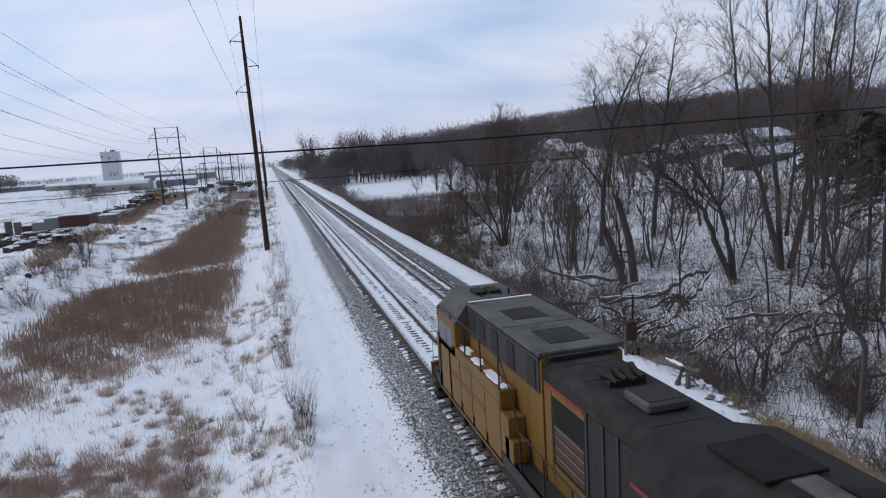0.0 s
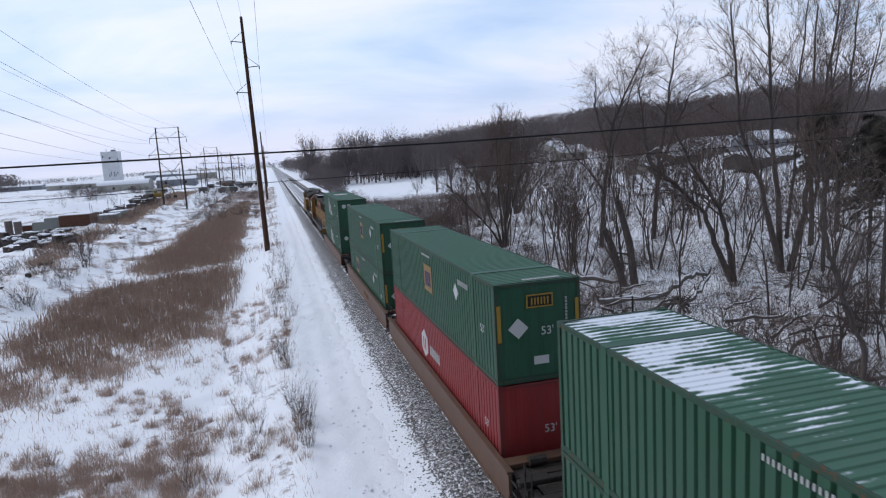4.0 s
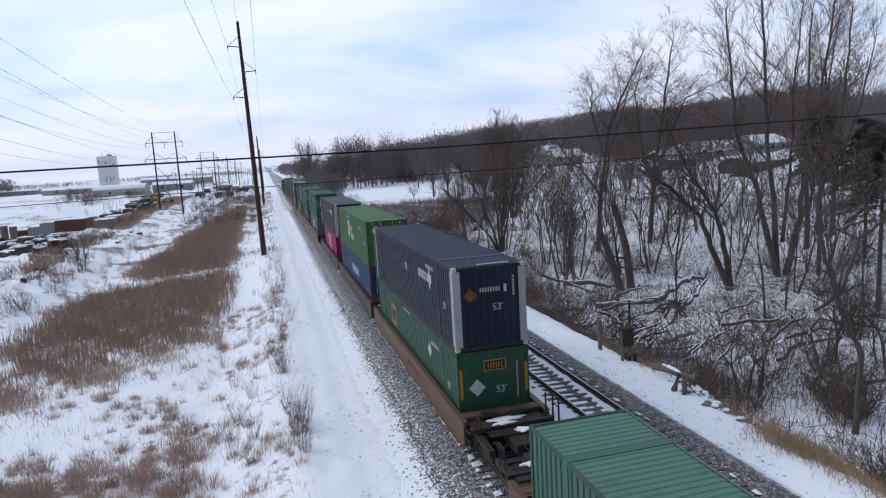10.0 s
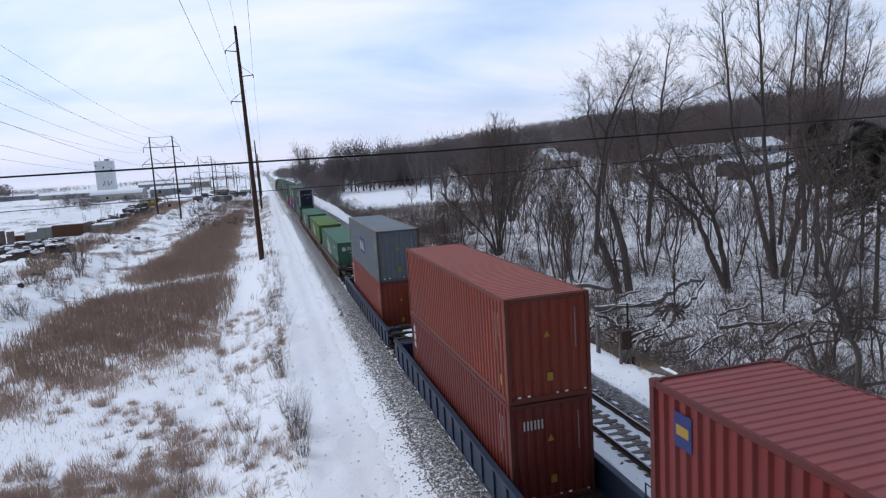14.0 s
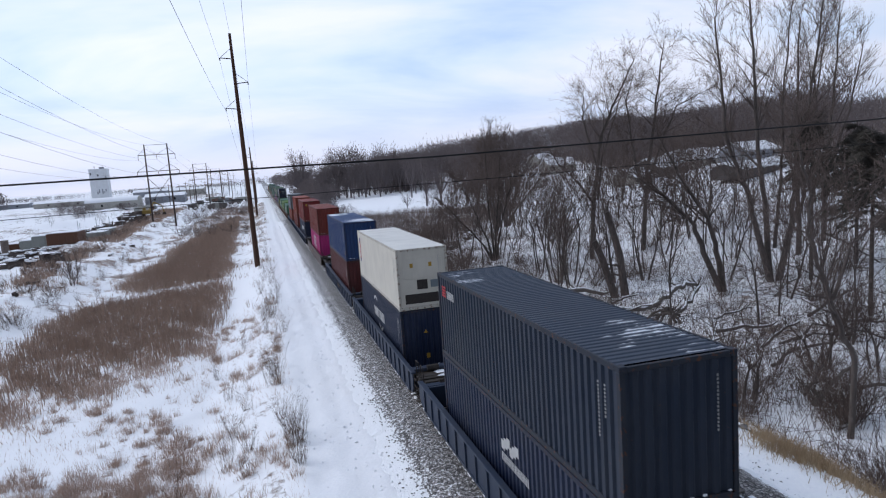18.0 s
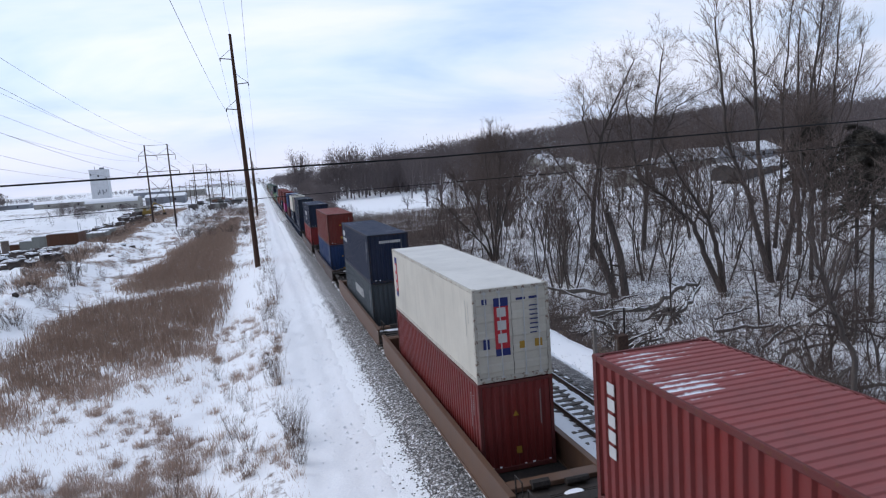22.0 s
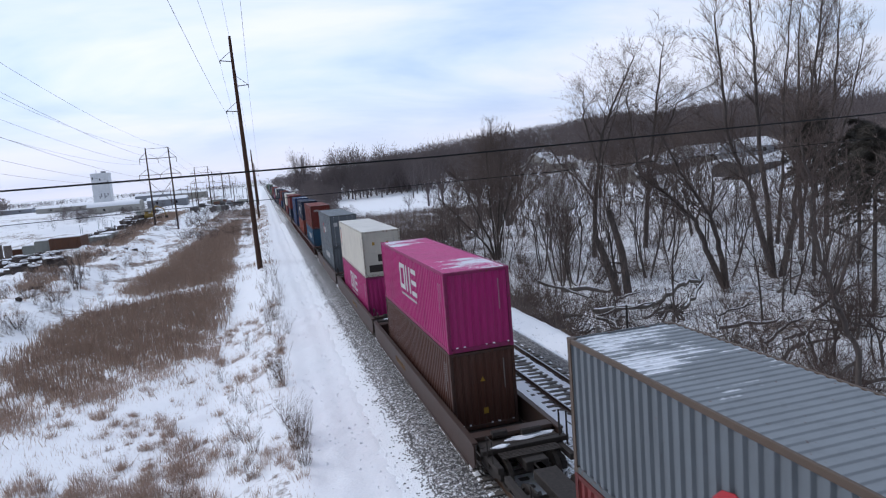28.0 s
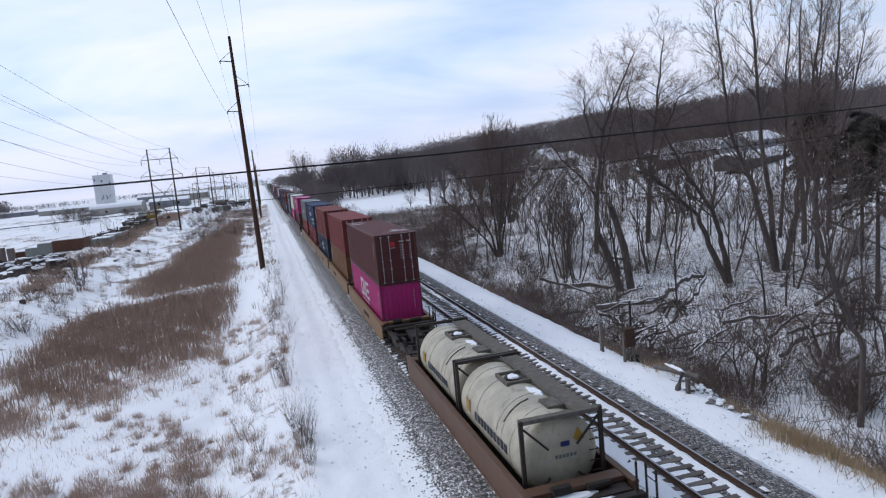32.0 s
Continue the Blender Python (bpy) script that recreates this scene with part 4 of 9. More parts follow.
            part("snow_patch", bm, FRESH, car, "snow lying on the end deck")
        if has == "coupler":
            part("coupler", boxes((-0.14, 0.14, *sorted((out, out + 0.55 * s)), 0.75, 0.98), bevel=0.04), BLACK, car)
            add_truck(car, s * (abs(end) - 1.75))
        elif has == "shared":
            add_truck(car, end)
    return car


# ---- what the train carries, from the head: rear end of the upper load at 0 s, upper, lower, car
def hexagon_rects(a, z, r):
    """A six-sided badge."""
    return [(a, z, r)]


def lettering_bars(a, z, w, h, n, gap=0.25):
    """Plain blocks in the place of a word."""
    step = w / n
    if step < 0.16:
        return [(a - w / 2 + (k + 0.5) * step, z, step * (1 - gap), h) for k in range(n)]
    bar = 0.5 * step * (1 - gap) * 0.62  # two upright strokes to a sign
    return [(a - w / 2 + (k + 0.5) * step + side * (0.5 * step * (1 - gap) - bar / 2), z, bar, h) for k in range(n) for side in (-1, 1)]


def small_marks(thing, size, high=2.896, col="dullwhite"):
    """Identification bars near the corners of an ISO box."""
    hl = 8.0 if size == 53 else 6.0
    decal(thing, "marking", col, [(hl - 0.7, high - 0.5 - 0.075 * k, 0.034, 0.04) for k in range(15)] + [(hl - 0.45, high - 0.5 - 0.075 * k, 0.03, 0.04) for k in range(9)], "left", size, high, "white identification marks")
    decal(thing, "marking", col, [(0.78, high - 0.45 - 0.075 * k, 0.032, 0.04) for k in range(15)], "rear", size, high, "white identification marks")


def style(thing, kind, size, high=2.896, level=1):
    """The marks of each line's boxes, as plain shapes in their colours."""
    def side(name, col, rects, label=""):
        decal(thing, name, col, rects, "left", size, high, label)

    def rear(name, col, rects, label=""):
        decal(thing, name, col, rects, "rear", size, high, label)

    if kind in ("hub", "hubtop"):
        side("badge", "logowhite", hexagon_rects(-1.1, 1.75, 0.68), "white six-sided badge")
        side("badge_mark", "logored", [(-1.28, 1.45, 0.14, 0.6), (-0.92, 1.45, 0.14, 0.6)])
        side("wordmark", "logowhite", lettering_bars(0.3, 1.6, 0.95, 0.42, 3) + lettering_bars(0.6, 1.05, 1.5, 0.42, 5), "white blocks of a wordmark")
        side("marking", "dullwhite", lettering_bars(5.0, high - 0.75, 1.1, 0.16, 7) + lettering_bars(-1.2, high - 0.35, 1.6, 0.09, 9))
        rear("badge", "logowhite", hexagon_rects(-0.75, 2.3, 0.2))
        rear("wordmark", "logowhite", lettering_bars(-0.3, 2.36, 0.3, 0.12, 3) + lettering_bars(-0.25, 2.2, 0.42, 0.12, 4))
        rear("marking", "dullwhite", lettering_bars(0.1, 1.95, 0.9, 0.08, 10))
        rear("notice", "logowhite", [(0.05, 0.78, 0.5, 0.24)])
        if kind == "hubtop":
            decal(thing, "roof_badge", "logowhite", [(0.0, 2.6 - 0.2 * k, 1.5 - 0.13 * abs(k - 4), 0.21) for k in range(9)], "top", size, high, "white roof badge")
            decal(thing, "badge_mark", "logored", [(-0.3, 1.8, 0.16, 1.0), (0.3, 1.8, 0.16, 1.0)], "top", size, high + 0.01)
    elif kind == "emp":
        at = 0.0 if level else -3.6
        side("badge", "logotan", [(at, 1.2, 1.35, 1.05)], "faded gold badge")
        side("badge_edge", "black", [(at - 0.64, 1.24, 0.05, 0.97)], "dark edge of the badge")
        side("badge_mark", "logoblue", lettering_bars(at + 0.03, 1.42, 0.9, 0.58, 3, 0.3), "faded blue blocks")
        side("notice", "logowhite", [(4.1, 1.97, 0.3, 4, 0)], "white diamond notice")
        side("marking", "dullwhite", lettering_bars(4.95, high - 0.62, 1.2, 0.17, 7) + lettering_bars(-0.2, high - 0.32, 1.4, 0.08, 9))
        rear("badge", "logogold", [(0.05, 2.15, 0.8, 0.38), (-1.18, 1.25, 0.11, 1.05), (1.18, 1.25, 0.11, 1.05)], "gold badge and corner strips")
        rear("badge_edge", "black", [(0.05, 2.19, 0.72, 0.3)], "black inner panel")
        rear("badge_mark", "logogold", lettering_bars(0.05, 2.23, 0.58, 0.21, 3, 0.25))
        rear("notice", "logowhite", [(-0.62, 1.6, 0.3, 4, 0)] + [(0.05, 0.5, 0.45, 0.24)])
        rear("marking", "dullwhite", [(0.85, 2.3 - 0.1 * k, 0.06, 0.07) for k in range(13)])
    elif kind == "umax":
        side("wordmark", "logowhite", lettering_bars(3.6, 1.85, 1.5, 0.36, 4) + [(4.75, 1.65, 0.16, 0.75), (4.55, 1.85, 0.2, 0.34), (4.95, 1.85, 0.2, 0.34)], "white blocks of a wordmark")
        side("marking", "dullwhite", lettering_bars(4.8, high - 0.5, 1.2, 0.14, 7))
        side("notice", "logowhite", [(0.4, 1.75, 0.24, 0.3)])
        rear("wordmark", "logowhite", lettering_bars(0.0, 2.0, 0.75, 0.15, 4) + [(0.55, 1.95, 0.1, 0.26)])
        rear("post_cladding", "dullwhite", [(-1.165, 0.16, 0.25, 2.6), (1.165, 0.16, 0.25, 2.6)], "wide scuffed white corner cladding")
        side("post_cladding", "dullwhite", [(7.92, 0.16, 0.26, 2.6)], "wide scuffed white corner cladding")
        rear("notice", "tan", [(-0.7, 1.92, 0.24, 4, 0)], "tan diamond notice")
        rear("marking", "dullwhite", [(0.85, 2.4 - 0.12 * k, 0.08, 0.09) for k in range(6)])
    elif kind == "one":
        ring = [(-0.42, 0.0, 0.22, 1.15), (0.42, 0.0, 0.22, 1.15), (0.0, 0.0, 0.62, 0.2), (0.0, 0.95, 0.62, 0.2)]
        for at, pieces in ((-1.05, ring), (0.15, [(-0.3, 0.0, 0.24, 1.15), (0.3, 0.0, 0.24, 1.15)]), (1.25, [(0.0, 0.0, 0.85, 0.2), (0.0, 0.47, 0.85, 0.2), (0.0, 0.95, 0.85, 0.2)])):
            side("wordmark", "logowhite", [(at + a, 1.25 + z, w, h) for a, z, w, h in pieces], "large white blocks of a wordmark")
        side("marking", "logowhite", lettering_bars(0.1, 0.98, 3.0, 0.1, 18))
    elif kind in ("cma", "cmaeco"):
        side("wordmark", "logowhite", lettering_bars(-0.75, 1.35, 1.45, 0.5, 3, 0.16) + lettering_bars(0.85, 1.35, 1.45, 0.5, 3, 0.16), "white blocks of a wordmark")
        side("swoosh", "logowhite", [(-1.25 + 0.14 * k, 2.1 + 0.28 * math.sin((k + 1.5) / 9 * math.pi), 0.15, 0.11) for k in range(7)] + [(-0.1 + 0.14 * k, 0.98 - 0.26 * math.sin((k + 0.5) / 8 * math.pi), 0.15, 0.11) for k in range(8)], "white curved strokes")
        if kind == "cmaeco":
            side("slogan", "logowhite", lettering_bars(3.7, 0.95, 2.6, 0.24, 12) + lettering_bars(3.7, 0.5, 2.4, 0.2, 11), "white blocks of a slogan")
    elif kind == "nol":
        side("badge", "logoblue", [(-0.5 + 0.62 * k, 1.0, 0.56, 1.0) for k in range(3)], "three blue badge panels")
        side("badge_mark", "logowhite", [(-0.62, 1.2, 0.12, 0.6), (-0.38, 1.2, 0.12, 0.6), (0.12, 1.25, 0.34, 0.5), (0.66, 1.2, 0.12, 0.6), (0.82, 1.2, 0.3, 0.14)])
    elif kind == "mol":
        side("wordmark", "logowhite", lettering_bars(0.4, 1.05, 1.9, 0.5, 3, 0.35), "white blocks of a wordmark")
        side("badge", "logored", [(-1.15, 1.35, 0.52, 12, 0)], "red round badge")
        side("badge_edge", "green", [(-1.15, 1.35, 0.36, 12, 0)], "green middle of the badge")
        side("badge_mark", "logowhite", [(-1.15, 1.2, 0.14, 0.36)])
        rear("badge", "logowhite", [(-0.75, 1.9, 0.34, 0.34)])
    elif kind == "tex":
        side("wordmark", "logowhite", [(-5.45, 2.2 - 0.34 * k, 0.26, 0.26) for k in range(3)])
        rear("wordmark", "logowhite", lettering_bars(-0.55, 2.15, 0.62, 0.26, 3), "white blocks of a wordmark")
    elif kind == "tal":
        side("badge", "logored", [(-5.3, 1.25, 0.36, 1.0)], "red badge with dark ends")
        side("badge_end", "logoblue", [(-5.3, 2.25, 0.36, 0.22), (-5.3, 1.03, 0.36, 0.22)])
        side("badge_mark", "logowhite", [(-5.3, 1.35 + 0.3 * k, 0.2, 0.2) for k in range(3)])
    elif kind == "talrear":
        side("badge", "logored", [(-5.4, 1.0, 0.42, 1.3)], "red badge with dark ends")
        side("badge_end", "logoblue", [(-5.4, 2.3, 0.42, 0.26), (-5.4, 0.76, 0.42, 0.24)])
        side("badge_mark", "logowhite", [(-5.4, 1.12 + 0.4 * k, 0.2, 0.27) for k in range(3)], "white blocks of a wordmark")
        rear("badge", "logored", [(-0.34, 1.02, 0.46, 1.3)], "red badge with dark ends")
        rear("badge_end", "logoblue", [(-0.34, 2.32, 0.46, 0.26), (-0.34, 0.8, 0.46, 0.22)])
        rear("badge_mark", "logowhite", [(-0.34, 1.2 + 0.4 * k, 0.28, 0.28) for k in range(3)])
        rear("marking", "logoblue", [(-0.86, 2.42, 0.16, 0.16), (0.3, 2.45, 0.3, 0.07), (0.72, 2.45, 0.3, 0.07)] + [(0.72, 2.22 - 0.14 * k, 0.3, 0.035) for k in range(7)] + [(-0.86, 1.05, 0.2, 0.3)], "small dark blocks of lettering")
        rear("notice", "logogold", [(0.3, 0.95, 0.2, 0.22), (0.82, 0.95, 0.24, 0.24)], "yellow warning notice")
    elif kind == "talsmall":
        rear("badge", "logored", [(-0.2, 2.18, 0.28, 0.26)], "small red badge")
        rear("marking", "dullwhite", [(-0.2, 2.08, 0.28, 0.035), (0.34, 2.4, 0.3, 0.07), (0.74, 2.4, 0.26, 0.07)] + [(0.34, 2.22 - 0.15 * k, 0.22, 0.035) for k in range(6)], "white blocks of lettering")
    elif kind == "nyk":
        at, z = (-4.9, 1.9) if level else (0.4, 1.66)
        side("wordmark", "logowhite", [(at - 0.6 + 0.2 * k, z + 0.06 + 0.09 * (k % 3), 0.24, 0.26) for k in range(6)] + lettering_bars(at + 0.2, z - 0.28, 1.9, 0.24, 9), "white blocks of a wordmark")
        rear("marking", "logowhite", lettering_bars(0.1, 2.35, 1.3, 0.16, 10))
    elif kind == "apl":
        side("wordmark", "logowhite", lettering_bars(-4.6, 2.15, 0.8, 0.26, 3), "white blocks of a wordmark")
        side("badge", "logored", [(-5.35, 2.15 + 0.1 * k, 0.42, 0.06) for k in range(4)], "red striped badge")
    elif kind == "square":
        side("badge", "logoblue", [(-5.2, 2.05, 0.42, 0.55)], "small blue and gold badge")
        side("badge_mark", "logogold", [(-5.2, 2.25, 0.3, 0.16)])
        rear("warning_mark", "logogold", [(-0.75, 2.2, 0.2, 0.3)])
    elif kind == "bigwords":
        side("wordmark", "logowhite", lettering_bars(-0.2, 1.15, 3.2, 0.85, 3, 0.3), "large white blocks of a wordmark")
    elif kind == "words":
        side("wordmark", "logowhite", lettering_bars(1.0, 1.5, 3.6, 0.55, 7), "white blocks of a wordmark")
    elif kind == "frontwords":
        side("wordmark", "logowhite", [(-5.45, 2.3 - 0.3 * k, 0.24, 0.22) for k in range(5)], "white blocks down the front end")
    elif kind == "hubred":
        side("badge", "logowhite", hexagon_rects(-1.3, 1.65, 0.6), "white six-sided badge")
        side("badge_mark", "logored", [(-1.46, 1.4, 0.12, 0.5), (-1.14, 1.4, 0.12, 0.5)])
        side("wordmark", "logowhite", lettering_bars(0.4, 1.4, 1.6, 0.4, 5))
    if kind in ("cma", "cmaeco", "tex", "plain40", "nol", "square", "frontwords"):
        rear("warning_mark", "logogold", [(-0.05, 1.82, 0.11, 3, 0), (0.0, 0.55, 0.17, 0.22)], "yellow warning marks")
        side("warning_mark", "logogold", [(5.6, 0.45, 0.1, 0.3)])
    if size == 53:
        decal(thing, "roof_marking", "dullwhite", lettering_bars(0.25, -7.72, 1.15, 0.17, 10), "top", size, high, "white roof number bars")
    elif kind in ("cmaeco", "tex", "square"):
        decal(thing, "roof_marking", "dullwhite", lettering_bars(0.1, -5.8, 0.8, 0.12, 9), "top", size, high)


NUM53 = {}


def number_mark(thing, word, where, size, material):
    """Readable lettering, as a flat mesh."""
    cu = bpy.data.curves.new("lettering", "FONT")
    cu.body, cu.size, cu.extrude, cu.align_x = word, size, 0.003, "CENTER"
    tmp = bpy.data.objects.new("lettering", cu)
    me = bpy.data.meshes.new_from_object(tmp)
    bpy.data.objects.remove(tmp)
    me.materials.clear()
    me.materials.append(material)
    ob = part("lettering", me, None, thing, "white number")
    ob.matrix_basis = where
    return ob


def numbers53(thing):
    m = colour("logowhite")
    number_mark(thing, "53'", pose(0.25, -8.09, 1.35, 90, 0, 0), 0.34, m)
    number_mark(thing, "53'", pose(-1.303, -6.9, 1.3, 90, 0, -90), 0.34, m)


# rear end of the upper load at 0 s; upper and lower: (colour, size, marks, rear, snow on the roof, corner colour)
H = 2.896
STACKS = [
    (-39.4, ("green", 53, "hubtop", "plain", 0, None), ("green", 53, "hub", "plain", 0, None), "sill_brown", 0),
    (-63.0, ("green", 53, "emp", "plain", 0, None), ("green", 53, "emp", "plain", 0, None), "sill_brown", 0),
    (-82.4, ("green", 53, "emp", "plain", 0, None), ("hotred", 53, "hubred", "plain", 0, None), "sill_brown", 0),
    (-102.7, ("green", 53, "hub", "plain", 0.5, None), ("green", 53, "hub", "plain", 0, None), "sill_brown", 0),
    (-126.1, ("navy", 53, "umax", "wall", 0, "white"), ("green", 53, "hub", "plain", 0, None), "sill_brown", 0),
    (-145.6, ("green", 53, "emp", "plain", 0, None), ("green", 53, "emp", "plain", 0, None), "sill_brown", 0),
    (-164.9, ("green", 53, "emp", "plain", 0, None), ("grey", 40, "bigwords", "wall", 0, None), "sill_brown", 0),
    (-188.4, ("slate", 53, "umax", "wall", 0, "white"), ("pink", 40, "one", "wall", 0, None), "sill_dark", 0),
    (-207.7, ("hubgreen", 53, "hub", "doors", 0, None), ("blue", 53, "words", "doors", 0, "orange"), "sill_dark", 0),
    (-227.3, ("navy", 53, "umax", "wall", 0, "white"), ("green", 53, "emp", "plain", 0, None), "sill_brown", 0),
    (-249.8, None, ("palegreen", 53, "hub", "plain", 0, None), "sill_brown", 1),
    (-269.7, None, ("lime", 53, "hub", "plain", 0, None), "sill_brown", 1),
    (-289.5, None, ("palegreen", 53, "hub", "plain", 0, None), "sill_brown", 1),
    (-311.1, ("bluegrey", 40, "nol", "wall", 0.0, "rustgrey"), ("orange", 40, "frontwords", "wall", 0, None), "sill_blue", 1),
    (-331.4, ("orange", 40, "plain40", "wall", 0, None), ("brick", 40, "tex", "wall", 0, None), "sill_blue", 1),
    (-350.3, ("red", 40, "square", "wall", 0, None), ("darkblue", 40, "words", "wall", 0, None), "sill_blue", 1),
    (-373.9, ("brick", 40, "plain40", "wall", 0, None), ("pink", 40, "one", "wall", 0, None), "sill_dark", 0),
    (-397.5, ("blue", 40, "plain40", "wall", 0.5, None), ("maroon", 40, "plain40", "wall", 0, None), "sill_blue", 1),
    (-416.9, ("white", 40, "tal", "reefer", 0, None), ("darkblue", 40, "cma", "wall", 0, None), "sill_blue", 1),
    (-436.5, ("ink", 40, "apl", "wall", 0.12, None), ("darkblue", 40, "nyk", "wall", 0, None), "sill_blue", 1),
    (-460.5, ("darkblue", 40, "cma", "wall", 0.2, None), ("hotred", 40, "plain40", "wall", 0, None), "sill_dark", 0),
    (-484.0, ("brick", 40, "plain40", "wall", 0, None), ("blue", 40, "plain40", "wall", 0, None), "sill_dark", 0),
    (-507.7, ("darkblue", 40, "nyk", "wall", 0.05, None), ("steelgrey", 40, "words", "wall", 0, None), "sill_brown", 0),
    (-527.4, ("white", 40, "talrear", "doors", 0, None), ("red", 40, "plain40", "wall", 0, None), "sill_brown", 0),
    (-546.9, ("red", 40, "frontwords", "wall", 0.12, None), ("darkblue", 40, "nyk", "wall", 0, None), "sill_brown", 0),
    (-571.0, ("blue", 40, "plain40", "wall", 0.5, "slate"), ("blue", 40, "plain40", "wall", 0, "slate"), "sill_red", 1),
    (-590.7, ("darkblue", 40, "cma", "wall", 0.14, None), ("orange", 40, "frontwords", "wall", 0, None), "sill_red", 1),
    (-609.9, ("brick", 40, "tex", "wall", 0.15, None), ("teal", 40, "words", "wall", 0, None), "sill_red", 1),
    (-633.9, ("bluegrey", 40, "mol", "doors", 0.1, None), ("bluegrey", 40, "words", "wall", 0, None), "sill_dark", 0),
    (-653.6, ("white", 40, "tal", "reefer", 0, None), ("pink", 40, "one", "wall", 0, None), "sill_dark", 0),
    (-672.7, ("pink", 40, "one", "wall", 0.4, None), ("brown", 40, "plain40", "wall", 0, None), "sill_dark", 0),
    (-694.5, ("bluegrey", 40, "mol", "doors", 0.35, "rustgrey"), ("red", 40, "plain40", "doors", 0, None), "sill_tan", 0),
    (-710.1, ("midblue", 40, "cmaeco", "doors", 0, None), ("red", 40, "plain40", "doors", 0, None), "sill_tan", 0),
    (-725.5, ("brick", 40, "tex", "doors", 0, None), ("darkblue", 40, "nyk", "doors", 0, None), "sill_tan", 0),
    (-741.3, ("red", 40, "plain", "doors", 0, None), ("tan", 40, "frontwords", "doors", 0, None), "sill_tan", 0),
    (-756.8, ("maroon", 40, "talsmall", "doors", 0.2, "brown"), ("pink", 40, "one", "wall", 0, None), "sill_tan", 0),
    (-778.3, "tanks", None, "sill_brown", 0),
]
WORDS = {"green": "dark green", "palegreen": "pale green", "lime": "bright lime green", "hubgreen": "grass green", "navy": "navy blue", "slate": "dark slate grey", "ink": "blue-black", "steelgrey": "dark steel grey", "blue": "bright blue", "midblue": "royal blue", "teal": "teal blue",
         "darkblue": "very dark blue", "orange": "orange-red", "red": "faded red", "brick": "brick red", "maroon": "maroon", "brown": "brown", "pink": "magenta pink", "grey": "light grey", "bluegrey": "blue-grey", "white": "white insulated", "hotred": "bright red", "tan": "orange-tan"}
SILLS = {"sill_brown": "rust-brown", "sill_tan": "yellow-tan", "sill_blue": "dark blue", "sill_red": "dark red-brown", "sill_dark": "dark brown"}


WORNDECK = surface("worn_walkway_steel", (0.07, 0.062, 0.054), (0.2, 0.18, 0.155), 5, 1, 0.85, 0.2)


def tank_paint():
    """Cream paint gone patchy: chalk, grey spill marks and rust runs."""
    m, nt, b = base_material("stained_cream_tank_paint")
    n1, n2, n3 = noise_node(nt, 0.9, 5, 0.65), noise_node(nt, 2.6, 5, 0.65, (1, 1, 0.3)), noise_node(nt, 7.0, 5, 0.7)
    col = mix_node(nt, ramp_node(nt, n1.outputs["Fac"], 0.4, 0.62), (0.5, 0.46, 0.36), (0.36, 0.33, 0.26))
    col = mix_node(nt, ramp_node(nt, n2.outputs["Fac"], 0.56, 0.7), col, (0.2, 0.18, 0.15))
    col = mix_node(nt, ramp_node(nt, n3.outputs["Fac"], 0.63, 0.72), col, (0.24, 0.13, 0.06))
    nt.links.new(col, b.inputs["Base Color"])
    b.inputs["Roughness"].default_value = 0.5
    bump_node(nt, b, n1.outputs["Fac"], 0.15, 0.03)
    return m


TANK = tank_paint()


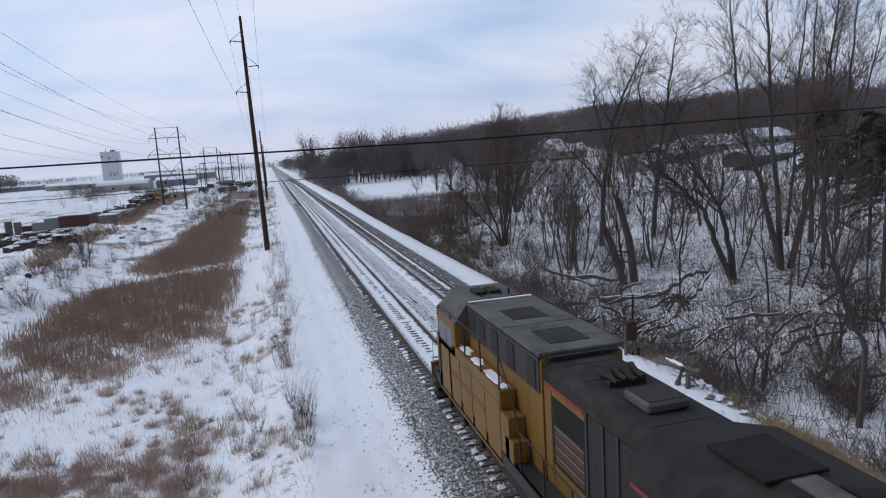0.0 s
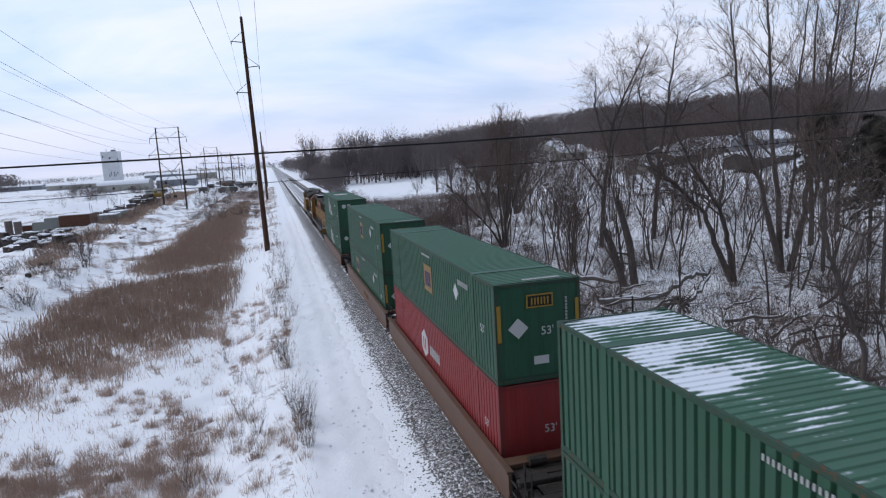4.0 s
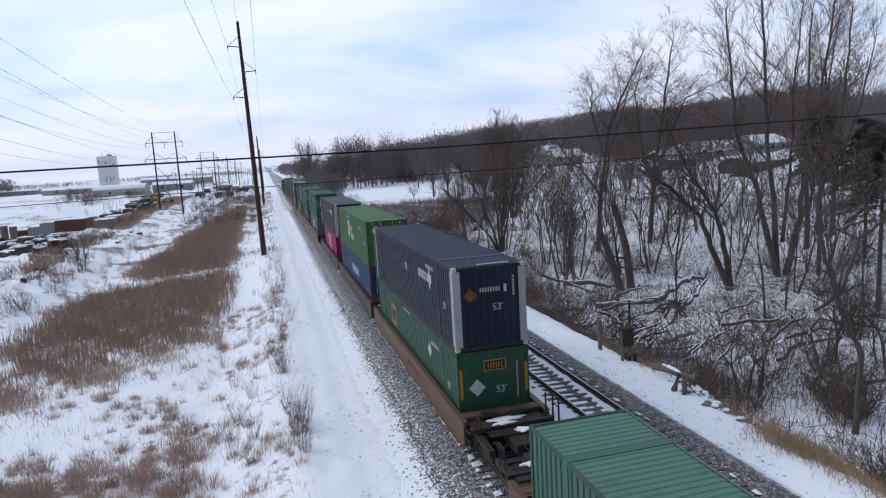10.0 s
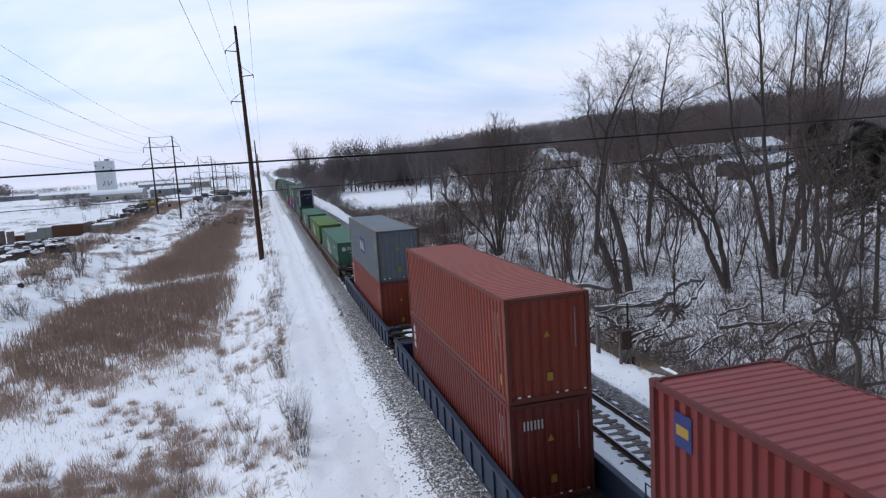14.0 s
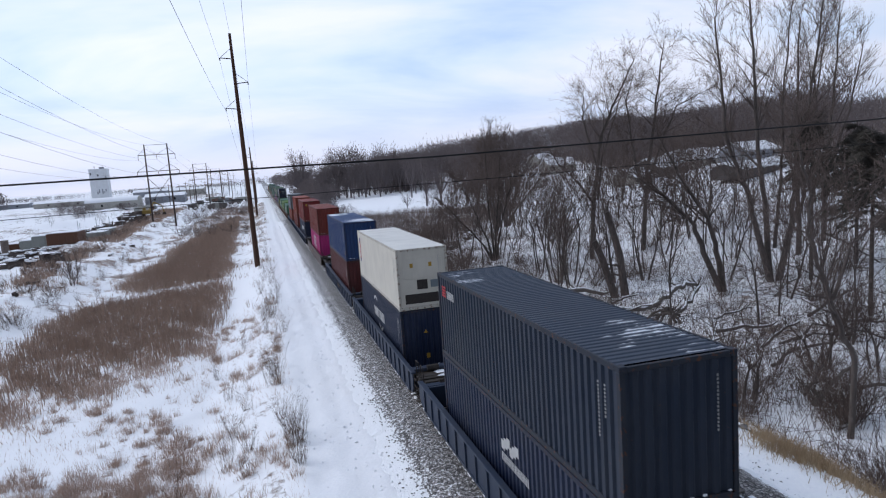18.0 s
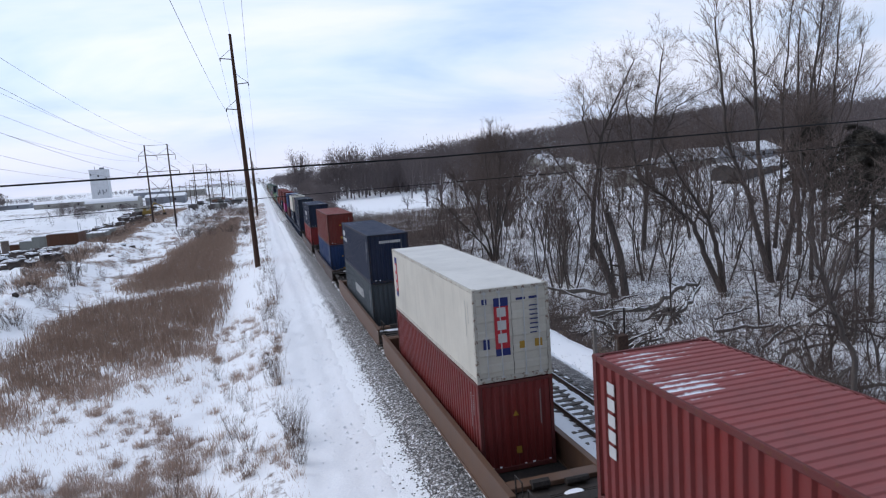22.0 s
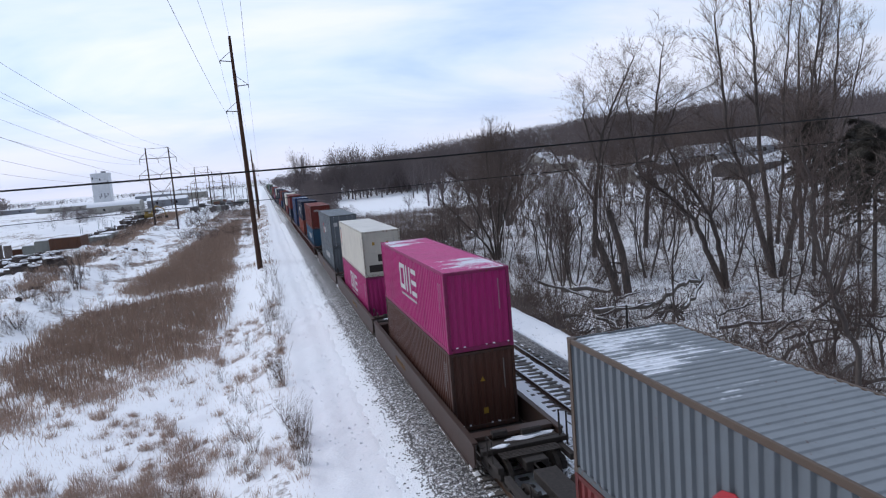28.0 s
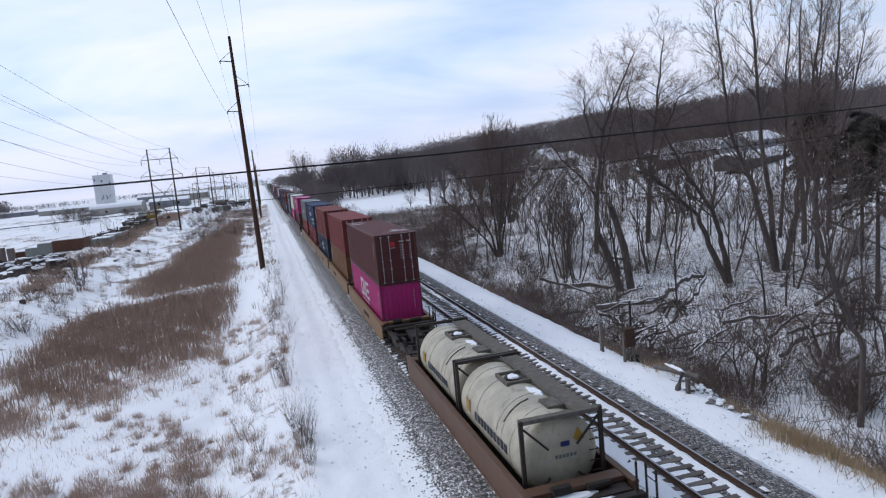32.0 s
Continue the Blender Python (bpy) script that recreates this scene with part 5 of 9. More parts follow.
def build_tank(y):
    """A 20-foot tank container: a barrel in a steel frame."""
    t = new("tank_container")
    tagged(t, "dirty cream tank container in a dark steel frame", "tank container", "tank containers on the train")
    bm = bmesh.new()
    prof = [(-2.9, 0.5), (-2.87, 0.85), (-2.76, 1.08), (-2.6, 1.18), (2.6, 1.18), (2.76, 1.08), (2.87, 0.85), (2.9, 0.5)]
    n = 32
    rings = [[bm.verts.new((r * math.cos(2 * math.pi * k / n), a, 1.3 + r * math.sin(2 * math.pi * k / n))) for k in range(n)] for a, r in prof]
    for p, q in zip(rings, rings[1:]):
        for k in range(n):
            bm.faces.new((p[k], p[(k + 1) % n], q[(k + 1) % n], q[k]))
    bm.faces.new(rings[0])
    bm.faces.new(rings[-1])
    bmesh.ops.recalc_face_normals(bm, faces=bm.faces)
    part("barrel", bm, TANK, t, "cream painted barrel with grey and rusty stains", True)
    for a in (-2.0, -0.9, 0.9, 2.0):
        bm = tubes(([(1.185 * math.cos(k * math.pi / 12), a, 1.3 + 1.185 * math.sin(k * math.pi / 12)) for k in range(25)], 0.018), sides=5)
        part("band", bm, TANK, t)
    for a in (-2.98, 2.98):
        for x in (-1.16, 1.16):
            part("frame_post", boxes((x - 0.06, x + 0.06, a - 0.05, a + 0.05, 0, 2.59), bevel=0.01), DARKSTEEL, t)
        part("frame_beam", boxes((-1.1, 1.1, a - 0.06, a + 0.06, 2.47, 2.59), bevel=0.01), WORNDECK if a < 0 else DARKSTEEL, t)
        part("frame_beam", boxes((-1.1, 1.1, a - 0.05, a + 0.05, 0.0, 0.14), bevel=0.01), DARKSTEEL, t)
        for s in (-1, 1):
            part("brace", tubes(([(s * 1.1, a, 2.35), (s * 0.42, a, 1.65)], 0.035)), DARKSTEEL, t)
            part("brace", tubes(([(s * 1.1, a, 0.3), (s * 0.42, a, 0.85)], 0.035)), DARKSTEEL, t)
    for x in (-1.16, 1.16):
        part("bottom_beam", boxes((x - 0.06, x + 0.06, -2.93, 2.93, 0.0, 0.14), bevel=0.01), DARKSTEEL, t)
    part("walkway", boxes((0.5, 1.12, -2.92, 2.92, 2.46, 2.5), bevel=0.008), WORNDECK, t, "grey-brown walkway along one side of the top")
    part("walkway_edge", boxes((0.47, 0.5, -2.92, 2.92, 2.46, 2.54)), WORNDECK, t)
    part("short_walkway", boxes((-1.1, 0.5, -2.92, -2.62, 2.46, 2.5)), WORNDECK, t)
    rim = part("spill_box", boxes((-0.35, 0.5, 0.1, 0.2, 2.4, 2.56), (-0.35, 0.5, 1.1, 1.2, 2.4, 2.56), (-0.35, -0.27, 0.2, 1.1, 2.4, 2.56), bevel=0.01), WORNDECK, t, "raised rim round the filling hatch")
    part("manhole_lid", tubes(([(0.08, 0.65, 2.46), (0.08, 0.65, 2.53)], 0.3), sides=14), DARKSTEEL, rim)
    part("lid_snow", blob(0.05, 0.65, 2.528, 0.26, 0.3, 8), FRESH, rim)
    part("valve_box", boxes((-0.05, 0.45, -2.3, -1.6, 2.42, 2.55), bevel=0.02), WORNDECK, t)
    part("snow_patch", blob(0.2, -0.7, 2.445, 0.22, 0.5, 3), FRESH, t)
    bm = tubes(*[([(1.19 * math.cos(w), -1.25, 1.3 + 1.19 * math.sin(w)) for w in (1.75, 2.0, 2.3, 2.6)], 0.025)], sides=5)
    part("drain_hose", bm, DARKSTEEL, t, "dark drain pipe down the barrel")
    letters = []
    for k in range(10):
        letters.append((-1.205, -1.193, 0.9 - 0.3 * k, 1.08 - 0.3 * k, 1.2, 1.46))
    tagged(part("wordmark", boxes(*letters), colour("slate"), t, "dark blue blocks of a wordmark"), kind="stuff")
    part("warning_mark", boxes((-1.2, -1.18, 1.6, 1.95, 1.25, 1.65)), colour("logogold"), t, "yellow warning mark")
    tri = prism(bmesh.new(), [(-0.2, 1.72), (0.2, 1.72), (0.0, 2.08)], -0.006, 0.006)
    tri.transform(Matrix.Translation((0.52, -2.885, 0)) @ Matrix.Rotation(-math.pi / 2, 4, "Z"))
    part("warning_triangle", tri, colour("logogold"), t, "dull yellow warning triangle")
    part("badge", boxes((-0.02, 0.24, -2.912, -2.9, 1.62, 1.76)), colour("logoblue"), t, "small blue badge")
    tagged(part("marking", boxes(*[(-0.2 + 0.11 * k, -0.12 + 0.11 * k, -2.91, -2.899, 1.3, 1.4) for k in range(6)]), colour("grey"), t, "faded grey number bars"), kind="stuff")
    part("ladder", tubes(*[([(0.78, -2.99, 0.2 + 0.3 * k), (1.08, -2.99, 0.2 + 0.3 * k)], 0.015) for k in range(8)]), DARKSTEEL, t)
    MOVING.append((t, (0, y, 0.3)))


def build_stacks():
    centres = []
    for rear, up, low, sill, rib in STACKS:
        spec = up or low
        centres.append(rear + (6.4 if up == "tanks" else (16.15 if spec[1] == 53 else 12.19) / 2))
    for k, (rear, up, low, sill, rib) in enumerate(STACKS):
        c = centres[k]
        size = 53 if k < 31 else 40
        ahead = (centres[k - 1] - c) if k else 23.5
        behind = (c - centres[k + 1]) if k + 1 < len(centres) else 21.0
        if k == 36:
            ahead, behind = 21.0, 20.0
        if k == 35:
            behind = 20.5
        well = min(16.6 if size == 53 else 12.8, min(ahead, behind) - 2.4)
        tight = 20.9 if size == 53 else 17.5
        front = ahead / 2 if k != 36 else centres[35] - c - 10.4
        tf = "shared" if ahead < tight and k else "coupler"
        tr = "" if behind < tight else "coupler"
        car = well_car(sill, well, front, behind / 2, SILLS[sill] + " double-stack well car with grimy running gear", rib, tf, tr, k)
        MOVING.append((car, (0, c, 0)))
        if k % 4 == 1 or sill in ("sill_tan", "sill_dark"):
            bm = bmesh.new()
            for a, z, w, h in lettering_bars(1.5 if k % 2 else -2, 0.62, 2.2, 0.26, 9, 0.35):
                box(bm, -1.512, -1.502, -a - w / 2, -a + w / 2, z, z + h)
            tagged(part("faded_lettering", bm, colour("sill_tan" if sill != "sill_tan" else "sill_dark"), car, "faded blocks of lettering"), kind="stuff")
        if up == "tanks":
            build_tank(c + 3.1)
            build_tank(c - 3.1)
            continue
        for level, spec in ((0, low), (1, up)):
            if not spec:
                continue
            col, size, marks, end, snow, posts = spec
            lab = "%s steel freight container%s" % (WORDS[col], " stacked on another" if level else " in a rail well")
            if snow:
                lab += ", snow on roof"
            # slate boxes: paler roof colour standing for the light on top
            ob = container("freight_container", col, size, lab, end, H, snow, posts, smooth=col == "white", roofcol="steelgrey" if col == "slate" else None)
            style(ob, marks, size, H, level)
            if size == 53:
                numbers53(ob)
            else:
                small_marks(ob, size, H)
            MOVING.append((ob, (0, c, 0.3 + level * (H + 0.012))))


build_stacks()


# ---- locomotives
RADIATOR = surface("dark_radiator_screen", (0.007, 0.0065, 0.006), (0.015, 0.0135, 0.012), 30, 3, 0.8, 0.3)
PALEROOF = surface("worn_grey_roof_paint", (0.04, 0.037, 0.034), (0.19, 0.178, 0.165), 1.6, 0.4, 0.8, 0.15)
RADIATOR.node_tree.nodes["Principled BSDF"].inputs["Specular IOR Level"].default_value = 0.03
LOCOROOF = surface("sooty_grey_roof_paint", (0.014, 0.0125, 0.0115), (0.062, 0.055, 0.05), 1.8, 0.35, 0.85, 0.15)
SCREEN = surface("dusty_radiator_screen", (0.01, 0.009, 0.008), (0.028, 0.025, 0.022), 2.6, 0.5, 0.9, 0.3)
LOCOROOF.node_tree.nodes["Principled BSDF"].inputs["Specular IOR Level"].default_value = 0.2
RED = paint("red_stripe_paint", (0.26, 0.035, 0.025), 0.5)
GLASS_DARK = surface("dark_cab_glass", (0.01, 0.012, 0.015), (0.02, 0.022, 0.026), 5, 1, 0.1, 0)
LAMP_GLASS = surface("headlight_glass", (0.6, 0.6, 0.58), (0.75, 0.75, 0.72), 5, 1, 0.15, 0)
RUST = surface("rusty_roof", (0.06, 0.03, 0.02), (0.2, 0.09, 0.05), 6, 1.2, 0.9, 0.3)


def house_prism(bm, x0, x1, y0, y1, z0, z1, cut):
    """A hood with bevelled upper edges."""
    ring = [(x0, z0), (x1, z0), (x1, z1 - cut), (x1 - cut, z1), (x0 + cut, z1), (x0, z1 - cut)]
    a = [bm.verts.new((x, y0, z)) for x, z in ring]
    b = [bm.verts.new((x, y1, z)) for x, z in ring]
    bm.faces.new(a)
    bm.faces.new(b[::-1])
    for k in range(6):
        bm.faces.new((a[k], b[k], b[(k + 1) % 6], a[(k + 1) % 6]))
    bmesh.ops.recalc_face_normals(bm, faces=bm.faces)
    return bm


def handrail(loco, x, y0, y1, z, high=1.05, step=1.5):
    n = max(1, round(abs(y1 - y0) / step))
    rail = part("handrail", tubes(([(x, y0, z + high), (x, y1, z + high)], 0.022)), DARKSTEEL, loco)
    for k in range(n + 1):
        y = y0 + (y1 - y0) * k / n
        part("stanchion", tubes(([(x, y, z), (x, y, z + high)], 0.024)), BLACK, rail)


def six_wheel_truck(loco, y):
    t = part("truck", boxes((-1.0, 1.0, -0.3, 0.3, 0.55, 0.95), bevel=0.03), BLACK, loco)
    t.location.y = y
    for s in (-1, 1):
        ob = part("side_frame", prism(bmesh.new(), [(-2.4, 0.45), (-2.4, 0.75), (-1.4, 0.85), (-1.1, 1.0), (1.1, 1.0), (1.4, 0.85), (2.4, 0.75), (2.4, 0.45), (1.2, 0.35), (-1.2, 0.35)], s * 1.05 - 0.1, s * 1.05 + 0.1), BLACK, t)
    for dy in (-1.85, 0.0, 1.85):
        for s in (-1, 1):
            w = part("wheel", TRUCK["wheel"], None, t)
            w.location = (s * 0.76, dy, 0.5)
            w.rotation_euler.z = math.pi if s < 0 else 0.0
        for s in (-1, 1):
            part("journal_box", tubes(([(s * 1.1, dy, 0.5), (s * 1.27, dy, 0.5)], 0.16), sides=8), BLACK, t)


def under_gear(loco, tank0, tank1, yel):
    part("underframe", boxes((-1.42, 1.42, -10.55, 10.55, 1.12, 1.55), bevel=0.02), BLACK, loco)
    for s in (-1, 1):
        x0, x1 = sorted((s * 1.42, s * 1.5))
        part("side_sill", boxes((x0, x1, -9.6, 9.6, 1.2, 1.6), bevel=0.01), colour("locogrey"), loco, "grey side sill")
        part("walkway", boxes((*sorted((s * 0.9, s * 1.5)), -9.6, 9.6, 1.552, 1.6)), colour("locogrey"), loco)
    bm = house_prism(bmesh.new(), -1.25, 1.25, tank0, tank1, 0.35, 1.12, 0.2)
    bmesh.ops.scale(bm, vec=(1, 1, -1), verts=bm.verts, space=Matrix.Translation((0, 0, -0.735)))
    bmesh.ops.recalc_face_normals(bm, faces=bm.faces)
    part("fuel_tank", bm, BLACK, loco, "black fuel tank")
    for s in (-1, 1):
        part("coupler", boxes((-0.15, 0.15, *sorted((s * 10.55, s * 11.15)), 0.78, 1.02), bevel=0.05), BLACK, loco)
        part("snow_plough", prism(bmesh.new(), [(s * 10.3, 0.15), (s * 10.75, 0.15), (s * 10.6, 1.1), (s * 10.3, 1.1)], -1.35, 1.35), BLACK, loco)
        part("end_plate", boxes((-1.5, 1.5, *sorted((s * 10.5, s * 10.58)), 1.1, 1.65)), yel, loco)
        part("end_rail", tubes(([(-1.4, s * 10.5, 1.6), (-1.4, s * 10.5, 2.6), (-0.5, s * 10.5, 2.6), (-0.5, s * 10.5, 1.6)], 0.024)), colour("logowhite"), loco)
        part("end_rail", tubes(([(1.4, s * 10.5, 1.6), (1.4, s * 10.5, 2.6), (0.5, s * 10.5, 2.6), (0.5, s * 10.5, 1.6)], 0.024)), colour("logowhite"), loco)
        for x in (-1.3, 1.3):
            for k in range(3):
                part("step", boxes((x - 0.22, x + 0.22, *sorted((s * 9.75, s * 10.4)), 0.45 + 0.35 * k, 0.49 + 0.35 * k)), BLACK, loco)
        for x in (-0.5, 0.5):
            part("air_hose", tubes(([(x, s * 10.6, 1.0), (x, s * 10.8, 0.7), (x * 0.8, s * 10.95, 0.5)], 0.03)), BLACK, loco)
    six_wheel_truck(loco, 7.0)
    six_wheel_truck(loco, -7.0)


def cab(loco, yel, grey, roof, nose_y, y0, y1, x, z1, top):
    part("nose", house_prism(bmesh.new(), -1.25, 1.25, y1, nose_y, 1.55, 3.25, 0.35), yel, loco)
    part("cab_body", boxes((-x, x, y0, y1, 1.55, z1), bevel=0.03), yel, loco)
    bm = bmesh.new()
    lo = [bm.verts.new(p) for p in ((-x, y0 - 0.05, z1), (x, y0 - 0.05, z1), (x, y1 + 0.15, z1), (-x, y1 + 0.15, z1))]
    hi = [bm.verts.new(p) for p in ((-x * 0.62, y0 - 0.05, top), (x * 0.62, y0 - 0.05, top), (x * 0.62, y1 - 0.1, top), (-x * 0.62, y1 - 0.1, top))]
    bm.faces.new(hi)
    for k in range(4):
        bm.faces.new((lo[k], lo[(k + 1) % 4], hi[(k + 1) % 4], hi[k]))
    part("cab_roof", bm, roof, loco)
    for s in (-1, 1):
        xw = s * (x + 0.004)
        for a, b in ((y0 + 0.35, y0 + 1.0), (y0 + 1.1, y1 - 0.25)):
            win = part("side_window", boxes((*sorted((xw, xw - s * 0.05)), a, b, z1 - 0.95, z1 - 0.25)), GLASS_DARK, loco, "dark glass")
            part("window_frame", boxes((*sorted((xw + s * 0.01, xw - s * 0.03)), a - 0.04, b + 0.04, z1 - 1.0, z1 - 0.95)), BLACK, win)
        part("number_board", boxes((*sorted((xw, xw - s * 0.03)), y1 - 0.2, y1 + 0.02, z1 - 0.2, z1 - 0.02)), BLACK, loco)
    part("windscreen", boxes((-1.1, 1.1, y1 - 0.03, y1 + 0.012, z1 - 0.9, z1 - 0.2)), GLASS_DARK, loco, "dark glass")
    for k in range(2):
        part("roof_box", boxes((-0.5 + 0.5 * k, -0.1 + 0.5 * k, y0 + 0.5, y0 + 1.3, top, top + 0.12), bevel=0.02), grey, loco)
    for xx in (-0.4, 0.3, 0.6):
        part("antenna", tubes(([(xx, y0 + 0.3, top), (xx, y0 + 0.3, top + 0.18)], 0.04)), BLACK, loco)


def build_lead_loco():
    L = new("locomotive")
    tagged(L, "yellow diesel locomotive with grey roof and flared radiators", "locomotive", "locomotives")
    yel, grey = colour("yellow"), colour("locogrey")
    under_gear(L, -3.6, 3.6, yel)
    cab(L, yel, LOCOROOF, PALEROOF, 10.3, 6.7, 9.0, 1.5, 4.1, 4.85)
    # equipment hood behind the cab with its raised walkway
    part("equipment_hood", house_prism(bmesh.new(), -1.0, 1.2, 0.5, 6.68, 1.6, 4.7, 0.12), yel, L)
    for a, b in ((0.45, 3.0), (3.04, 6.6)):
        part("roof_panel", boxes((-1.08, 1.26, a, b, 4.71, 4.83), bevel=0.03), PALEROOF, L, "worn grey roof panel with soot")
        part("roof_hatch", boxes((-0.5, 0.6, a + 0.6, a + 1.9, 4.83, 4.845), bevel=0.005), LOCOROOF, L, "sooty square on the roof panel")
    part("panel_snow", boxes((-1.0, 1.2, 6.4, 6.54, 4.83, 4.85), bevel=0.008), FRESH, L, "thin line of snow")
    part("upper_side", boxes((-1.03, -1.002, 0.6, 6.6, 3.75, 4.66)), grey, L)
    for y in (0.8, 2.3, 3.6, 4.8, 5.8):
        part("vent_door", boxes((-1.05, -1.033, y, y + 0.55, 3.8, 4.55)), BLACK, L)
    part("side_cabinet", boxes((-1.5, -1.02, 2.3, 9.1, 1.1, 3.3), bevel=0.02), yel, L, "yellow side cabinet under a raised walkway")
    for y in (2.9, 4.2, 5.5, 6.8, 8.1):
        part("cabinet_door", boxes((-1.515, -1.5, y - 0.55, y + 0.55, 1.3, 2.95), bevel=0.006), yel, L)
    # black plate laid on for the shade inside this opening
    part("cabinet_opening_shade", boxes((-1.52, -1.5, 8.75, 9.0, 1.9, 2.5)), BLACK, L, "dark opening")
    for k in range(14):
        part("wordmark_block", boxes((-1.522, -1.516, 7.2 - 0.27 * k, 7.34 - 0.27 * k, 2.2, 2.38)), RED, L, "faded red block of a wordmark")
    for k, (y, ln) in enumerate(((6.2, 0.6), (5.0, 0.5), (3.6, 0.9), (2.6, 0.25))):
        part("walkway_snow", blob(-1.25, y, 3.298, 0.2, ln, 5 + k), FRESH, L, "snow on the raised walkway")
    handrail(L, -1.46, 2.4, 8.9, 3.3, 1.0, 1.6)
    for y, z in ((2.0, 2.75), (1.7, 2.2)):
        part("walkway_step", boxes((-1.5, -1.02, y - 0.3, y + 0.3, 1.6, z), bevel=0.015), yel, L, "yellow step down from the raised walkway")
    part("step_rail", tubes(([(-1.46, 2.4, 4.3), (-1.46, 1.5, 3.5), (-1.46, 1.0, 2.65)], 0.022)), DARKSTEEL, L)
    # engine hood
    part("engine_hood", house_prism(bmesh.new(), -0.95, 0.95, -4.4, 0.5, 1.6, 4.5, 0.2), yel, L)
    part("engine_roof", house_prism(bmesh.new(), -0.98, 0.98, -4.4, 0.48, 4.18, 4.62, 0.2), LOCOROOF, L, "grey roof")
    for y in (-3.8, -1.2, -0.1):
        part("roof_seam", boxes((-0.76, 0.76, y - 0.02, y + 0.02, 4.618, 4.63)), BLACK, L)
    part("roof_ledge", boxes((-0.85, 0.95, 0.3, 0.45, 4.62, 4.74), bevel=0.01), BLACK, L)
    part("silencer", boxes((-0.46, 0.46, -3.35, -2.4, 4.62, 4.84), bevel=0.05), PALEROOF, L)
    # raised black plate stands for the shaded recess
    part("silencer_mouth_shade", boxes((-0.4, 0.4, -3.28, -2.47, 4.84, 4.856)), BLACK, L)
    for k, x in enumerate((-0.3, -0.08, 0.14, 0.34)):
        part("horn", tubes(([(x, -1.9, 4.76 + 0.05 * (k % 2)), (x, -1.65, 4.8), (x, -1.4 + 0.1 * (k % 2), 4.82)], [0.05, 0.07, 0.16])), BLACK, L)
    part("horn_bracket", boxes((-0.42, 0.46, -1.8, -1.66, 4.6, 4.76), bevel=0.01), BLACK, L)
    # flat black sheet in place of the open bay's inner shade
    part("engine_bay_shade", boxes((-0.97, -0.945, -4.0, -1.7, 1.75, 4.15)), BLACK, L, "black sheet for the shaded engine bay")
    for y in (-1.78, -2.5, -3.1, -3.95):
        part("bay_post", boxes((-1.0, -0.97, y - 0.05, y + 0.05, 1.7, 4.2)), grey, L)
    part("flag_panel", boxes((-0.965, -0.945, -1.65, 0.0, 2.2, 3.9)), SCREEN, L, "dark faded panel with pale stripes")
    for k in range(4):
        part("flag_stripe", boxes((-0.972, -0.966, -1.6, -0.1, 2.3 + 0.24 * k, 2.4 + 0.24 * k)), RUST, L)
    for k in range(4):
        part("flag_stripe", boxes((-0.972, -0.966, -1.6, -0.1, 2.42 + 0.24 * k, 2.5 + 0.24 * k)), WORNDECK, L, "pale faded stripe")
    part("hood_door", boxes((-0.97, -0.951, 0.05, 0.45, 1.75, 4.0), bevel=0.006), yel, L)
    # radiator section
    part("rear_hood", boxes((-0.95, 0.95, -9.8, -4.4, 1.6, 3.8), bevel=0.02), yel, L)
    for k in range(5):
        y = -9.0 + 0.82 * k
        # black sheet behind the bar stands for shade inside the hood
        frame_ob = part("hood_window", boxes((-0.963, -0.951, y, y + 0.45, 2.1, 3.4)), BLACK, L, "black sheet for a shaded grille opening")
        part("grille_bar", boxes((-0.975, -0.963, y + 0.19, y + 0.26, 2.1, 3.4)), yel, frame_ob)
    for k in range(6):
        part("hood_stain", boxes((-0.957, -0.951, -5.4 + 0.16 * k, -5.32 + 0.16 * k, 2.2 + 0.2 * (k % 3), 2.5 + 0.3 * (k % 4))), BLACK, L, "dark stain")
    bm = bmesh.new()
    for y in (-10.05, -4.4):
        for x, z in ((-0.95, 3.5), (-1.5, 3.95), (-1.5, 4.5), (-0.22, 4.85), (0.22, 4.85), (1.5, 4.5), (1.5, 3.95), (0.95, 3.5)):
            bm.verts.new((x, y, z))
    bm.verts.ensure_lookup_table()
    v = bm.verts
    bm.faces.new([v[k] for k in range(8)])
    bm.faces.new([v[15 - k] for k in range(8)])
    for k in range(8):
        bm.faces.new((v[k], v[8 + k], v[8 + (k + 1) % 8], v[(k + 1) % 8]))
    bmesh.ops.recalc_face_normals(bm, faces=bm.faces)
    rad = part("radiator_housing", bm, LOCOROOF, L, "flared grey radiator housing")
    for s in (-1, 1):
        bm = bmesh.new()
        q = [bm.verts.new(p) for p in ((s * 1.24, -9.4, 4.575), (s * 0.34, -9.4, 4.822), (s * 0.34, -6.9, 4.822), (s * 1.24, -6.9, 4.575))]
        e = bmesh.ops.extrude_face_region(bm, geom=[bm.faces.new(q)])
        bmesh.ops.translate(bm, vec=(0, 0, 0.03), verts=[g for g in e["geom"] if isinstance(g, bmesh.types.BMVert)])
        part("radiator_screen", bm, SCREEN, rad, "dusty dark radiator screen")
        part("red_stripe", boxes((*sorted((s * 1.5, s * 1.508)), -10.0, -4.45, 3.97, 4.06)), RED, rad)
    part("centre_strip", boxes((-0.22, 0.22, -9.7, -6.6, 4.852, 4.9), bevel=0.01), PALEROOF, rad, "pale worn strip between the screens")
    part("rear_edge", prism(bmesh.new(), [(-10.06, 4.5), (-9.7, 4.5), (-9.7, 4.56), (-10.06, 4.56)], -1.48, 1.48), LOCOROOF, rad)
    part("dark_hatch", boxes((-0.56, 0.56, -6.5, -5.2, 4.82, 4.88), bevel=0.01), SCREEN, rad)
